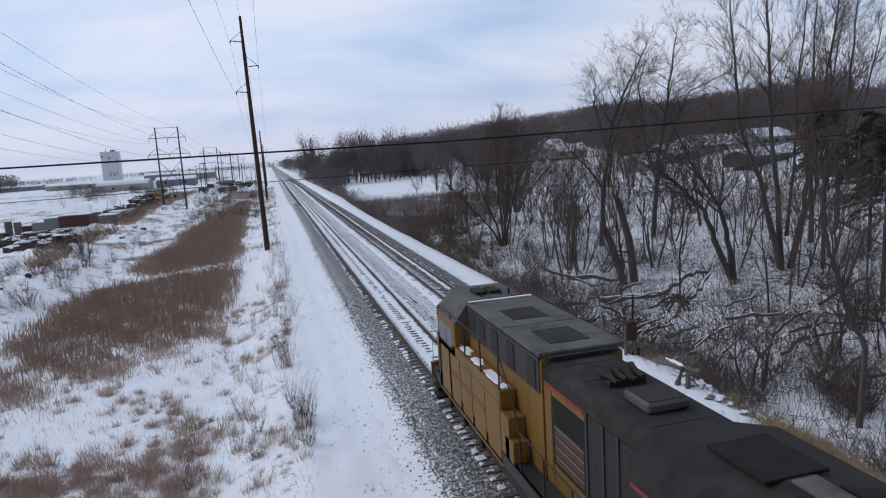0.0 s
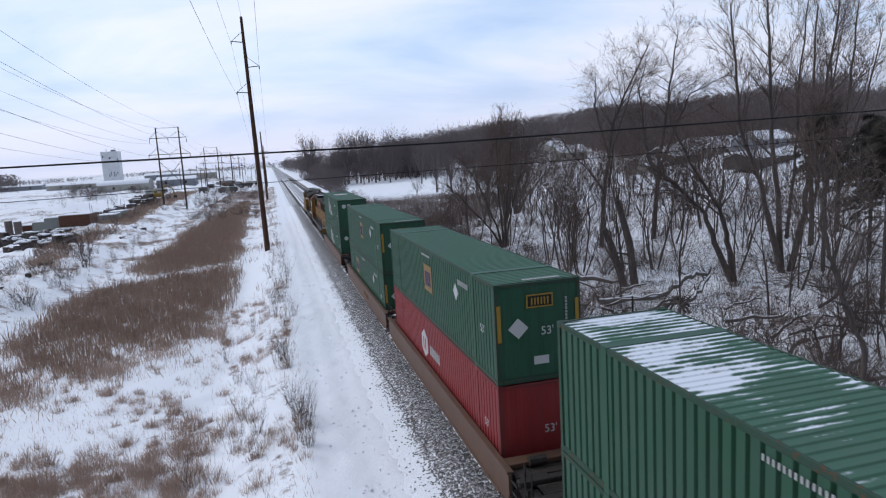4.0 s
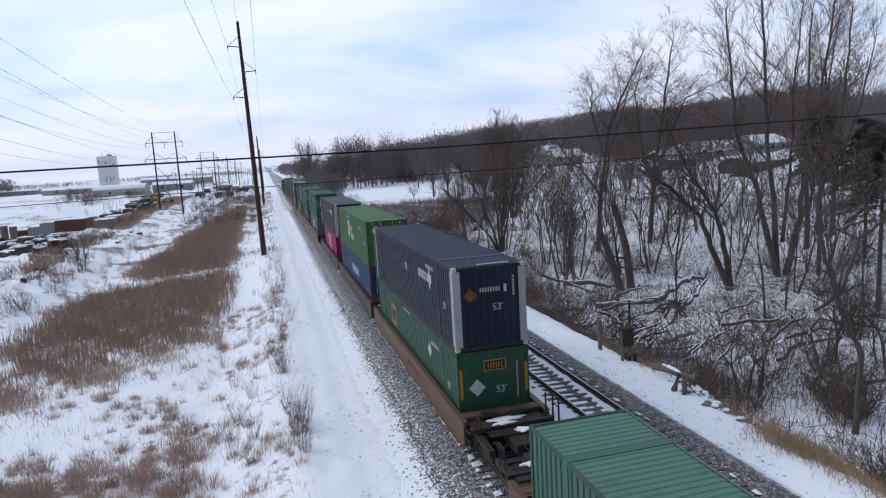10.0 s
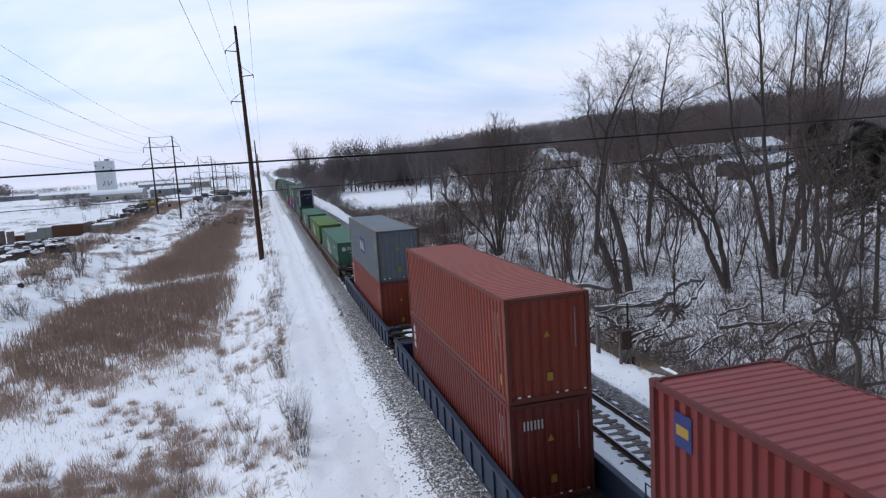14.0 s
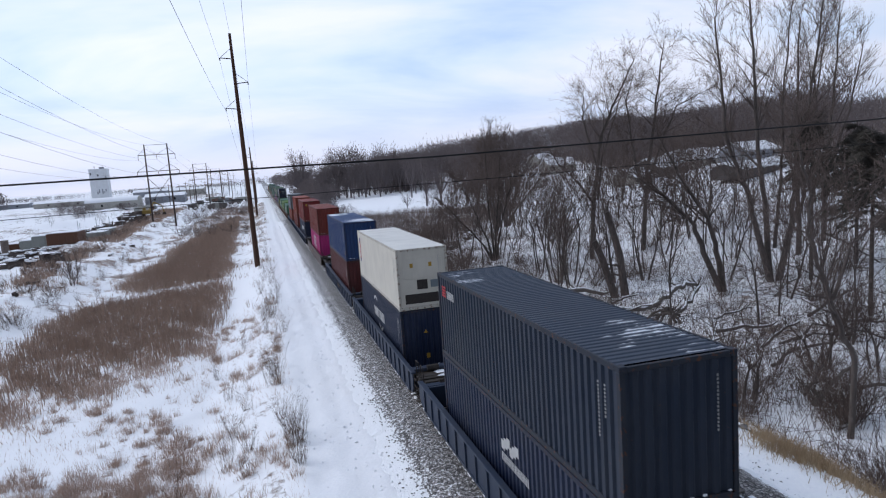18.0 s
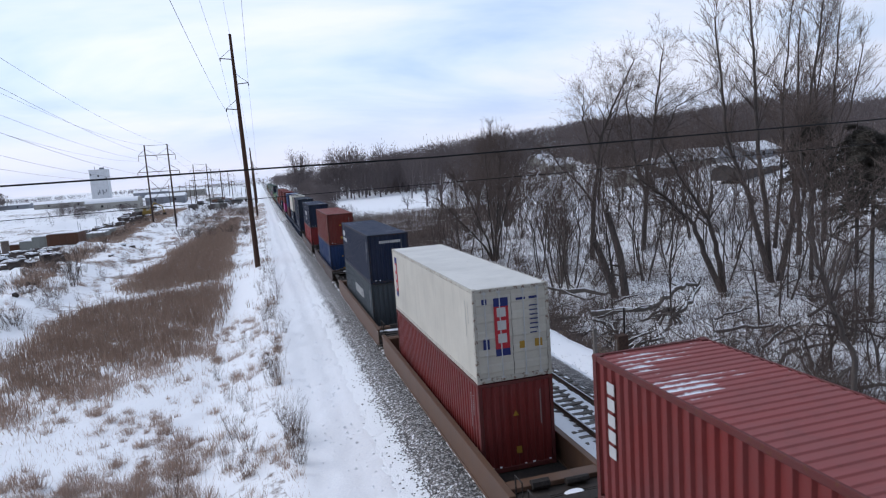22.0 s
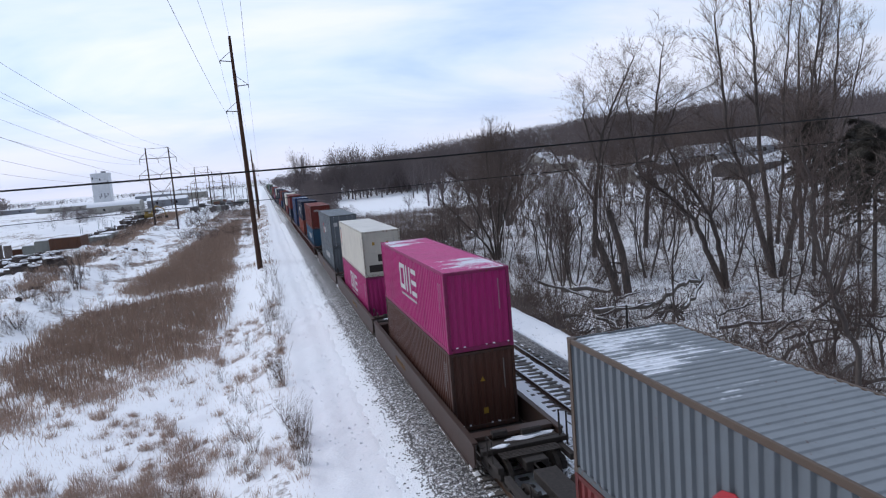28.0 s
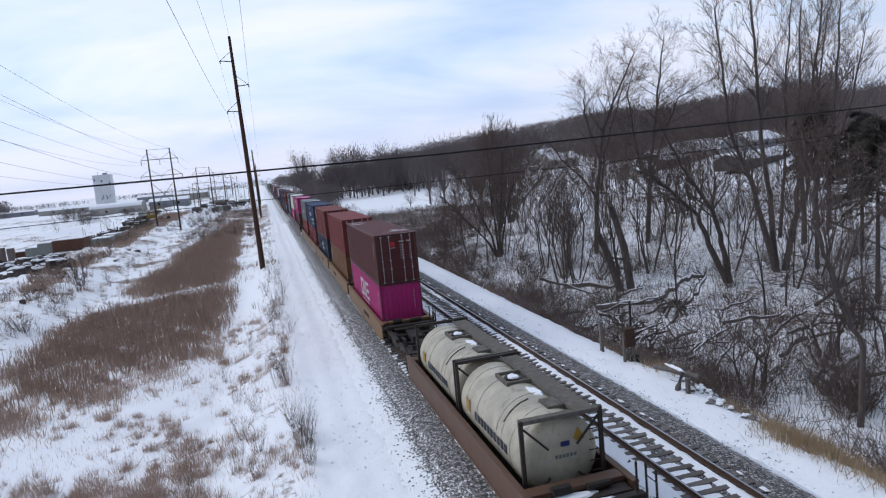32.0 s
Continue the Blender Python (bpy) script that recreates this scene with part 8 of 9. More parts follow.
def build_grass():
    rnd = np.random.RandomState(9)
    pts, tips = [], []
    # rounded tufts on the near snow slope, blades leaning outwards
    for k in range(4200):
        far = rnd.rand() < 0.12
        cx, cy = (rnd.uniform(-36, -24.5), rnd.uniform(58, 150)) if far else (rnd.uniform(-26, -6.6), 16.5 + 42 * rnd.rand() ** 1.4)
        thick = ridge_noise(cx, cy, 2.6, 0.4) + 0.6 * ridge_noise(cx, cy, 1.1, 1.7) + 0.45 * rnd.randn()
        front = smooth01((31.5 + 0.05 * (cx + 12) - cy) / 4.0) * smooth01((-9.0 - cx) / 3.0)
        if thick < (0.2 if far else 0.46 - 1.9 * front):
            continue
        s = rnd.uniform(0.06, 0.26) * (1.8 if far else 1 + 0.6 * front)
        n = int(s * rnd.uniform(120, 380) / (1.6 if far else 1)) + 5
        h = rnd.uniform(0.3, 0.8) * (0.65 + s)
        a, q = rnd.uniform(0, 2 * math.pi, n), rnd.rand(n) ** 0.7
        px, py = cx + s * 1.2 * q * np.cos(a) + rnd.normal(0, 0.06, n), cy + s * q * np.sin(a) + rnd.normal(0, 0.06, n)
        pts.append(np.stack([px, py, height(px, py) - 0.03], -1))
        up = h * (1.1 - 0.4 * q) * rnd.uniform(0.4, 1.3, n)
        lean = rnd.uniform(0.1, 0.8, n) * q * up
        tips.append(np.stack([lean * np.cos(a) + rnd.normal(0, 0.22, n) * up, lean * np.sin(a) + rnd.normal(0, 0.22, n) * up, up], -1))
    lx, ly = rnd.uniform(-28, -6.3, 20000), 16 + 44 * rnd.rand(20000) ** 1.3
    m = ridge_noise(lx, ly, 2.3, 0.9) + rnd.normal(0, 0.4, 20000) > 0.0
    lx, ly = lx[m], ly[m]
    pts.append(np.stack([lx, ly, height(lx, ly) - 0.03], -1))
    up = rnd.uniform(0.08, 0.42, len(lx))
    tips.append(np.stack([rnd.normal(0, 0.3, len(lx)) * up, rnd.normal(0, 0.3, len(lx)) * up, up], -1))
    base, tip = np.concatenate(pts), np.concatenate(tips)
    n = len(base)
    a = rnd.uniform(0, 2 * math.pi, n)
    off = 0.0085 * np.stack([np.cos(a), np.sin(a), np.zeros(n)], -1)
    v = np.stack([base - off, base + off, base + tip * 0.6 + off * 0.8, base + tip], 1).reshape(-1, 3)
    tagged(new("dry_grass", mesh_of("dry_grass", v.tolist(), (np.arange(n)[:, None] * 4 + np.array([[0, 1, 2, 3]])).tolist(), STRAW)), "dry pinkish-brown grass tufts in snow", "grass", kind="stuff")
    # sparse growth between the reeds and the path further on
    xy = np.stack([rnd.uniform(-24, -5.6, 52000), rnd.uniform(56, 300, 52000)], -1)
    thick = ridge_noise(xy[:, 0], xy[:, 1], 2.1, 1.4) + 0.7 * ridge_noise(xy[:, 0], xy[:, 1], 5.5, 0.6) + rnd.normal(0, 0.3, len(xy))
    xy = xy[thick > np.interp(xy[:, 1], [56, 110, 150, 300], [0.75, 0.6, 0.15, 0.0]) + np.interp(xy[:, 0], [-9, -6.5, -5.6], [0, 0.3, 0.9])]
    p = np.stack([xy[:, 0], xy[:, 1], height(xy[:, 0], xy[:, 1])], -1)
    tagged(new("dry_grass", blades("dry_grass", p, 0.75, 0.03, 0.35, REED, 12)), "sparse brown stalks in the snow along the path", "grass", kind="stuff")
    # pale fringe before the reeds
    xy = np.stack([rnd.uniform(-27, -11, 9000), rnd.normal(43.5, 2.0, 9000)], -1)
    xy[:, 1] += np.interp(xy[:, 0], [-27, -22, -18, -15, -11], [2, -4, -3, 1, 4])
    xy = xy[ridge_noise(xy[:, 0], xy[:, 1], 1.6, 0.2) + rnd.normal(0, 0.3, 9000) > 0.05]
    p = np.stack([xy[:, 0], xy[:, 1], height(xy[:, 0], xy[:, 1])], -1)
    tagged(new("dry_grass", blades("dry_grass", p, 0.7, 0.02, 0.4, STRAW, 6)), "pale dry grass fringing the reeds", "grass", kind="stuff")
    # straw on the right-hand shoulder
    cl = []
    for k in range(15):
        cx, cy = rnd.uniform(10.3, 12.2), rnd.choice([rnd.normal(19.5, 2.4), rnd.normal(27, 2.0), rnd.uniform(12, 40)], p=[0.6, 0.2, 0.2])
        n = rnd.randint(40, 130)
        cl.append(np.stack([cx + rnd.normal(0, 0.25, n), cy + rnd.normal(0, 0.3, n)], -1))
    for k in range(34):
        cy = rnd.choice([rnd.normal(17.6, 1.1), rnd.uniform(11, 16), rnd.normal(26.8, 0.3)], p=[0.68, 0.22, 0.1])
        cx = rnd.uniform(9.5, 11.0) if cy < 24 else rnd.uniform(9.6, 10.4)
        n = rnd.randint(40, 110)
        cl.append(np.stack([cx + rnd.normal(0, 0.4, n), cy + rnd.normal(0, 0.45, n)], -1))
    for k in range(50):
        cx, cy = rnd.uniform(10.5, 16), rnd.uniform(30, 110)
        n = rnd.randint(20, 60)
        cl.append(np.stack([cx + rnd.normal(0, 0.4, n), cy + rnd.normal(0, 0.5, n)], -1))
    xy = np.concatenate(cl)
    p = np.stack([xy[:, 0], xy[:, 1], height(xy[:, 0], xy[:, 1])], -1)
    tagged(new("dry_grass", blades("dry_grass", p, 0.62, 0.011, 0.4, PALESTRAW, 4)), "pale dry grass along the shoulder's edge", "grass", kind="stuff")
    # brown dead growth among the fallen limbs
    cl = []
    for k in range(110):
        cy = rnd.uniform(26, 58)
        cx = 10.8 + abs(rnd.normal(0, 4.5))
        n = rnd.randint(20, 60)
        cl.append(np.stack([cx + rnd.normal(0, 0.5, n), cy + rnd.normal(0, 0.6, n)], -1))
    xy = np.concatenate(cl)
    p = np.stack([xy[:, 0], xy[:, 1], height(xy[:, 0], xy[:, 1])], -1)
    tagged(new("dry_grass", blades("dry_grass", p, 1.0, 0.02, 0.45, MARSH, 14)), "brown dead stalks among fallen limbs", "grass", kind="stuff")
    # rough growth on the yard's bank
    xy = np.stack([rnd.uniform(-50, -24, 120000), rnd.uniform(84, 300, 120000)], -1)
    band = np.interp(xy[:, 1], [84, 100, 116, 132, 173, 218, 293], [-33.5, -36, -37.5, -36.4, -38.4, -39.6, -42.5])
    m = (ridge_noise(xy[:, 0], xy[:, 1], 5.0, 1.9) + rnd.normal(0, 0.3, len(xy)) > -0.35) & (np.abs(xy[:, 0] - band + rnd.normal(0, 0.8, len(xy))) < np.interp(xy[:, 1], [84, 100, 140, 300], [1.6, 2.0, 2.8, 4.6]))
    xy = xy[m]
    p = np.stack([xy[:, 0], xy[:, 1], height(xy[:, 0], xy[:, 1])], -1)
    tagged(new("dry_grass", blades("dry_grass", p, 1.1, 0.035, 0.3, REED, 5)), "rough brown growth on the snowy bank", "grass", kind="stuff")


def wood_mesh(name, rows, seed, material, twigs=70, thick=1.0):
    """A stand of far bare trees: trunks and a haze of twigs. rows: x, y, height."""
    rnd = np.random.RandomState(seed)
    segs = []
    full = thick
    for x, y, h in rows:
        z = float(height(x, y))
        thick = full * min(1.0, max(0.3, math.hypot(x, y) / 260))
        w = h * rnd.uniform(0.24, 0.38)
        segs.append(((x, y, z - 0.5), (x + rnd.normal(0, 0.4), y, z + h * 0.6), 0.011 * h, 0.005 * h))
        a = rnd.uniform(0, 2 * math.pi, twigs)
        v = 0.04 + 0.96 * rnd.rand(twigs) ** 0.75
        rr = w * np.sqrt(np.clip(1 - ((v - 0.55) / 0.5) ** 2, 0.02, 1)) * np.sqrt(rnd.rand(twigs))
        for k in range(twigs):
            q = (x + rr[k] * math.cos(a[k]), y + rr[k] * math.sin(a[k]), z + v[k] * h)
            ln = h * rnd.uniform(0.06, 0.15)
            e = (q[0] + math.cos(a[k]) * ln * 0.5 + rnd.normal(0, 0.25 * ln), q[1] + math.sin(a[k]) * ln * 0.5, q[2] + ln * rnd.uniform(0.4, 1.0))
            segs.append((q, e, 0.0045 * h * thick, 0.0015 * h * thick))
    return segments_mesh(name, segs, material, 3)


ROUND = []


def round_tree(rnd, x, y, h):
    """A big bare tree: a bole, forking limbs and a dome of twigs."""
    t = new("tree")
    tagged(t, "large round-headed bare tree beyond the snowy field", "tree", "bare trees by the field")
    t.location = (x, y, float(height(x, y)))
    t.rotation_euler.z = rnd.uniform(0, 6.28)
    if len(ROUND) < 4:
        segs, limbs = [], []
        bole = rnd.uniform(0.16, 0.24)
        limbs.append(((0, 0, -0.03), (0.01, 0, bole), 0.021, 0.017))
        for k in range(9):
            a, up = 2.4 * k + rnd.uniform(-0.4, 0.4), rnd.uniform(0.4, 0.92)
            r = 0.31 * math.sqrt(max(0.05, 1 - ((up - 0.56) / 0.42) ** 2)) * rnd.uniform(0.6, 1)
            p = np.array((0.01, 0, bole * rnd.uniform(0.75, 1)))
            q = np.array((r * 0.55 * math.cos(a), r * 0.55 * math.sin(a), bole + (up - bole) * 0.5))
            e = np.array((r * math.cos(a), r * math.sin(a), up))
            limbs += [(p, q, 0.011, 0.008), (q, e, 0.008, 0.003)]
            for c in range(46):
                f = rnd.uniform(0.1, 1.1)
                o = (q + (e - q) * f) + rnd.normal(0, 0.055, 3)
                d = o - np.array((0, 0, 0.35))
                d = d / np.linalg.norm(d) + rnd.normal(0, 0.45, 3)
                segs.append((o, o + d * rnd.uniform(0.03, 0.085) * (1.15 - 0.65 * max(0.0, float(o[2]) - 0.6) / 0.4), 0.0042, 0.001))
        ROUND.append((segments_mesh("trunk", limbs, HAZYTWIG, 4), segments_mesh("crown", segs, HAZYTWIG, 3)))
    k = len(ROUND) - 1 if len(ROUND) < 4 else rnd.randint(4)
    part("trunk", ROUND[k][0], None, t)
    part("crown", ROUND[k][1], None, t, "bare twigs")
    t.scale = (h * rnd.uniform(0.95, 1.25), h * rnd.uniform(0.95, 1.25), 1.2 * h)


def build_far_woods():
    rnd = np.random.RandomState(17)
    rows = []
    while len(rows) < 2300:  # hillside and ridge
        x, y = 58 + 270 * rnd.rand() ** 1.3, rnd.uniform(55, 420)
        if y < 330 and x < 62 + 0.32 * (y - 60):
            continue
        if x / y > 1.5 or x / y < 0.12:
            continue
        if 55 < x < 122 and 84 < y < 185:
            continue
        rows.append((x, y, rnd.uniform(9.5, 12.0) if x / y > 1.0 else rnd.uniform(13.5, 17.5) * (1.0 if x / y > 0.6 else 1.15)))
    for k in range(110):  # brush between the houses
        rows.append((rnd.uniform(56, 122), rnd.uniform(80, 180), rnd.uniform(1.4, 3.2)))
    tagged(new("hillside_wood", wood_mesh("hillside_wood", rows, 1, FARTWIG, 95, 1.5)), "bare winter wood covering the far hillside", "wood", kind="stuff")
    rows = []
    for k in range(200):  # wood behind the snowy field
        y = rnd.uniform(345, 470)
        rows.append((rnd.uniform(24 + 0.05 * (y - 300), 130), y, rnd.uniform(10, 16)))
    for k in range(160):
        rows.append((rnd.uniform(14, 60), rnd.uniform(470, 1200), rnd.uniform(10, 17)))
    for k in range(40):
        rows.append((rnd.uniform(60, 95), rnd.uniform(190, 300), rnd.uniform(8, 13)))
    # the big round-headed trees at the field's far edge
    for x, y, h in ((15.5, 420, 22), (18, 440, 26), (20.5, 425, 24), (17, 400, 18), (22, 450, 22), (21, 300, 16), (23.5, 310, 18), (26, 305, 19), (29, 315, 21), (32, 310, 22), (35, 318, 22), (30, 330, 20), (38, 312, 21), (41, 322, 19), (44, 318, 21), (48, 325, 20),
                    (52, 318, 21), (56, 326, 18), (60, 322, 20), (65, 330, 19), (70, 335, 20), (39.5, 300, 17), (45.5, 296, 16), (53.2, 266, 17), (75, 340, 21), (80, 345, 20), (33.5, 296, 15), (63, 300, 15), (58, 345, 23), (47, 345, 23), (36, 340, 23)):
        round_tree(rnd, x, y, h)
    for x, y, h in ((46.6, 140, 18.5), (43, 150, 17), (45.9, 193, 18), (42, 196, 16.5), (53, 190, 19), (60, 200, 18), (50, 170, 16), (75, 205, 16), (34, 188, 5)):
        round_tree(rnd, x, y, h)
    for k in range(150):  # thicket at their feet, beside the line
        y = rnd.uniform(270, 400)
        rows.append((rnd.uniform(11 + 0.012 * y, 23 if y < 300 else 26), y, rnd.uniform(4, 8)))
    for k in range(90):
        y = rnd.uniform(290, 400)
        rows.append((rnd.uniform(13 + 0.012 * y, 26), y, rnd.uniform(5, 10)))
    for k in range(110):
        y = rnd.uniform(170, 420)
        rows.append((rnd.uniform(9.2, 14), y, rnd.uniform(2.0, 4.5)))
    for k in range(120):  # brush under the crowns behind the field
        x = rnd.uniform(26, 82)
        rows.append((x, 312 + 0.35 * x + rnd.uniform(0, 30), rnd.uniform(2.5, 6)))
    for k in range(60):
        rows.append((rnd.uniform(9.8, 16), rnd.uniform(150, 215), rnd.uniform(1.8, 3.6)))
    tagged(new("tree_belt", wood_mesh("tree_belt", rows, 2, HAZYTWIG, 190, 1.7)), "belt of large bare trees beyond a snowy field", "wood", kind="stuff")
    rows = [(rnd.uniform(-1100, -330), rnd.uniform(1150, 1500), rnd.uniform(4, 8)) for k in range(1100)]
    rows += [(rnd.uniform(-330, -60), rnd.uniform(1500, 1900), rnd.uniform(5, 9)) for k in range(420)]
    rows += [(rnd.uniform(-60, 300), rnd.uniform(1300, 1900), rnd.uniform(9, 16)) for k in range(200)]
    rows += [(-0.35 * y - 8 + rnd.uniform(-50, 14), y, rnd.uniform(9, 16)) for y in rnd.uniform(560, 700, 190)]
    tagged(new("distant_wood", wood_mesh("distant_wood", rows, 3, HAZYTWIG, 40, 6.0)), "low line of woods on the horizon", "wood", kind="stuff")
    rows = [(rnd.uniform(-95, -18), rnd.uniform(225, 600), rnd.uniform(2.0, 4.5)) for k in range(170)]
    rows += [(-110 + 55 * rnd.rand() + rnd.normal(0, 4), rnd.uniform(240, 420), rnd.uniform(1.0, 2.4)) for k in range(40)]
    rows += [(rnd.uniform(-34, -10), rnd.uniform(215, 330), rnd.uniform(1.5, 4.0)) for k in range(110)]
    rows += [(rnd.uniform(-22, -9.6), rnd.uniform(165, 270), rnd.uniform(1.2, 2.8)) for k in range(90)]
    rows += [(rnd.uniform(9.8, 13), rnd.uniform(95, 250), rnd.uniform(1.2, 2.8)) for k in range(90)]
    rows += [(rnd.uniform(14, 44), rnd.uniform(96, 175), rnd.uniform(1.5, 3.6)) for k in range(60)]
    bank = []
    for k in range(46):
        f = rnd.rand()
        bank.append((-95 + 21 * f + rnd.normal(0, 1.5), 326 - 28 * f + rnd.normal(0, 4), rnd.uniform(2.4, 5.2)))
    for k in range(30):
        f = rnd.rand()
        bank.append((-80 + 15 * f, 372 - 25 * f + rnd.normal(0, 4), rnd.uniform(2.0, 3.8)))
    tagged(new("scrub", wood_mesh("scrub", bank, 14, FARTWIG, 230, 1.6)), "dense brown brush on a bank in the yard", "scrub", kind="stuff")
    tagged(new("scrub", wood_mesh("scrub", rows, 4, FARTWIG, 60, 2.4)), "low bare scrub among the yards", "scrub", kind="stuff")


def make_conifer(x, y, tall, seed, low=0.3, wide=3.6):
    """Trunk and drooping boughs hung with needles."""
    rnd = random.Random(seed)
    t = new("tree")
    tagged(t, "dark evergreen conifer with drooping boughs", "tree", "conifers")
    part("trunk", tubes(([(0, 0, -0.4), (0.1, 0, tall * 0.6), (0, 0, tall)], [0.18, 0.12, 0.03])), BARK, t)
    wood, segs = [], []
    for k in range(130):
        z = tall * (low + (0.97 - low) * rnd.random() ** 0.9)
        f = (z / tall - low) / (1 - low)
        r = wide * (1 - f) ** 0.8 * rnd.uniform(0.55, 1.1) + 0.35
        a = rnd.uniform(0, 2 * math.pi)
        out = Vector((math.cos(a), math.sin(a), 0))
        line = [Vector((0, 0, z)) + out * r * g + Vector((0, 0, 0.1 * r * g - 0.34 * r * g * g)) for g in (0, 0.35, 0.7, 1.0)]
        for p, q in zip(line, line[1:]):
            wood.append((tuple(p), tuple(q), 0.035, 0.02))
        for c in range(105):
            g = rnd.uniform(0.1, 1.0)
            p = line[0].lerp(line[1], g / 0.35) if g < 0.35 else line[1].lerp(line[2], (g - 0.35) / 0.35) if g < 0.7 else line[2].lerp(line[3], (g - 0.7) / 0.3)
            e = p + out * rnd.uniform(0.0, 0.3) + Vector((rnd.gauss(0, 0.26), rnd.gauss(0, 0.26), rnd.gauss(-0.12, 0.2)))
            segs.append((tuple(p), tuple(e), 0.03, 0.012))
    part("branchwork", segments_mesh("branchwork", wood, BARK, 3), None, t)
    part("crown", segments_mesh("crown", segs, CONIFER, 3), None, t, "dark needles")
    put(t, x, y)


build_trees()
build_fallen()
put(make_tree(61, 5.0, 0.045, 5, 0.42, 0.5, top=4, label="bushy bare sapling on the snowy bank"), -29.3, 86.3)
build_undergrowth()
build_shrubs()
build_reeds()
build_grass()
build_far_woods()
make_conifer(38.9, 46.4, 15.0, 1, 0.54, 3.0)
make_conifer(34.8, 36.9, 13.6, 2, 0.48, 3.5)
make_conifer(43.4, 46.0, 12.6, 3, 0.5, 4.2)


# ---------------------------------------------------------------- yard, buildings, houses
CONCRETE = surface("pale_concrete", (0.6, 0.62, 0.65), (0.78, 0.8, 0.82), 0.8, 0.12, 0.85, 0.1)
BEIGE = surface("beige_sheet_wall", (0.3, 0.29, 0.265), (0.44, 0.425, 0.385), 0.6, 0.15, 0.8, 0.05)
GREYWALL = surface("grey_sheet_wall", (0.2, 0.21, 0.235), (0.32, 0.335, 0.36), 0.6, 0.15, 0.8, 0.05)
DARKWALL = surface("dark_siding", (0.05, 0.046, 0.045), (0.13, 0.12, 0.115), 1.0, 0.3, 0.85, 0.05)
SCRAP = surface("rusty_scrap", (0.035, 0.033, 0.035), (0.14, 0.11, 0.095), 1.5, 0.4, 0.9, 0.3)
DIGGER = paint("machine_yellow", (0.3, 0.2, 0.05), 0.7)
RUSTY = paint("rusty_skip_paint", (0.13, 0.06, 0.035), 0.5)
RUSTGREY = surface("brown_grey_tank_paint", (0.14, 0.11, 0.1), (0.26, 0.22, 0.2), 3, 0.6, 0.8, 0.1)
BOXBROWN = surface("dark_brown_box", (0.03, 0.02, 0.017), (0.1, 0.06, 0.045), 5, 1, 0.9, 0.2)
SKIPGREY = paint("grey_skip_paint", (0.26, 0.27, 0.25), 0.5)


def gable_house(name, label, cat, x, y, w, d, eaves, ridge, wall, rot, windows=3, base=None):
    """Walls, two snowy roof slopes, windows and a door."""
    t = new(name)
    tagged(t, label, cat)
    t.location = (x, y, float(height(x, y)) - 0.3 if base is None else base)
    t.rotation_euler.z = radians(rot)
    bm = bmesh.new()
    prism(bm, [(-d / 2, 0), (d / 2, 0), (d / 2, eaves), (0, ridge), (-d / 2, eaves)], -w / 2, w / 2)
    part("wall", bm, wall, t)
    k = (ridge - eaves) / (d / 2)
    for s in (-1, 1):
        bm = bmesh.new()
        prism(bm, [(0, ridge + 0.05), (s * (d / 2 + 0.5), eaves - 0.5 * k + 0.05), (s * (d / 2 + 0.5), eaves - 0.5 * k + 0.3), (0, ridge + 0.32)], -w / 2 - 0.4, w / 2 + 0.4)
        part("roof", bm, FRESH, t, "snow-covered roof slope")
    for s in (-1, 1):
        for q in range(windows):
            xx = -w / 2 + w * (q + 0.5) / windows
            y0, y1 = sorted((s * (d / 2 - 0.03), s * (d / 2 + 0.03)))
            win = part("window", boxes((xx - 0.55, xx + 0.55, y0, y1, eaves * 0.45, eaves * 0.8)), GLASS_DARK, t, "dark glass")
            part("window_frame", boxes((xx - 0.62, xx + 0.62, y0 - 0.01, y1 + 0.01, eaves * 0.8, eaves * 0.8 + 0.1)), CONCRETE, win)
    part("door", boxes((w / 2 - 0.02, w / 2 + 0.04, -0.5, 0.5, 0.2, 2.2)), DARKWALL, t)
    return t


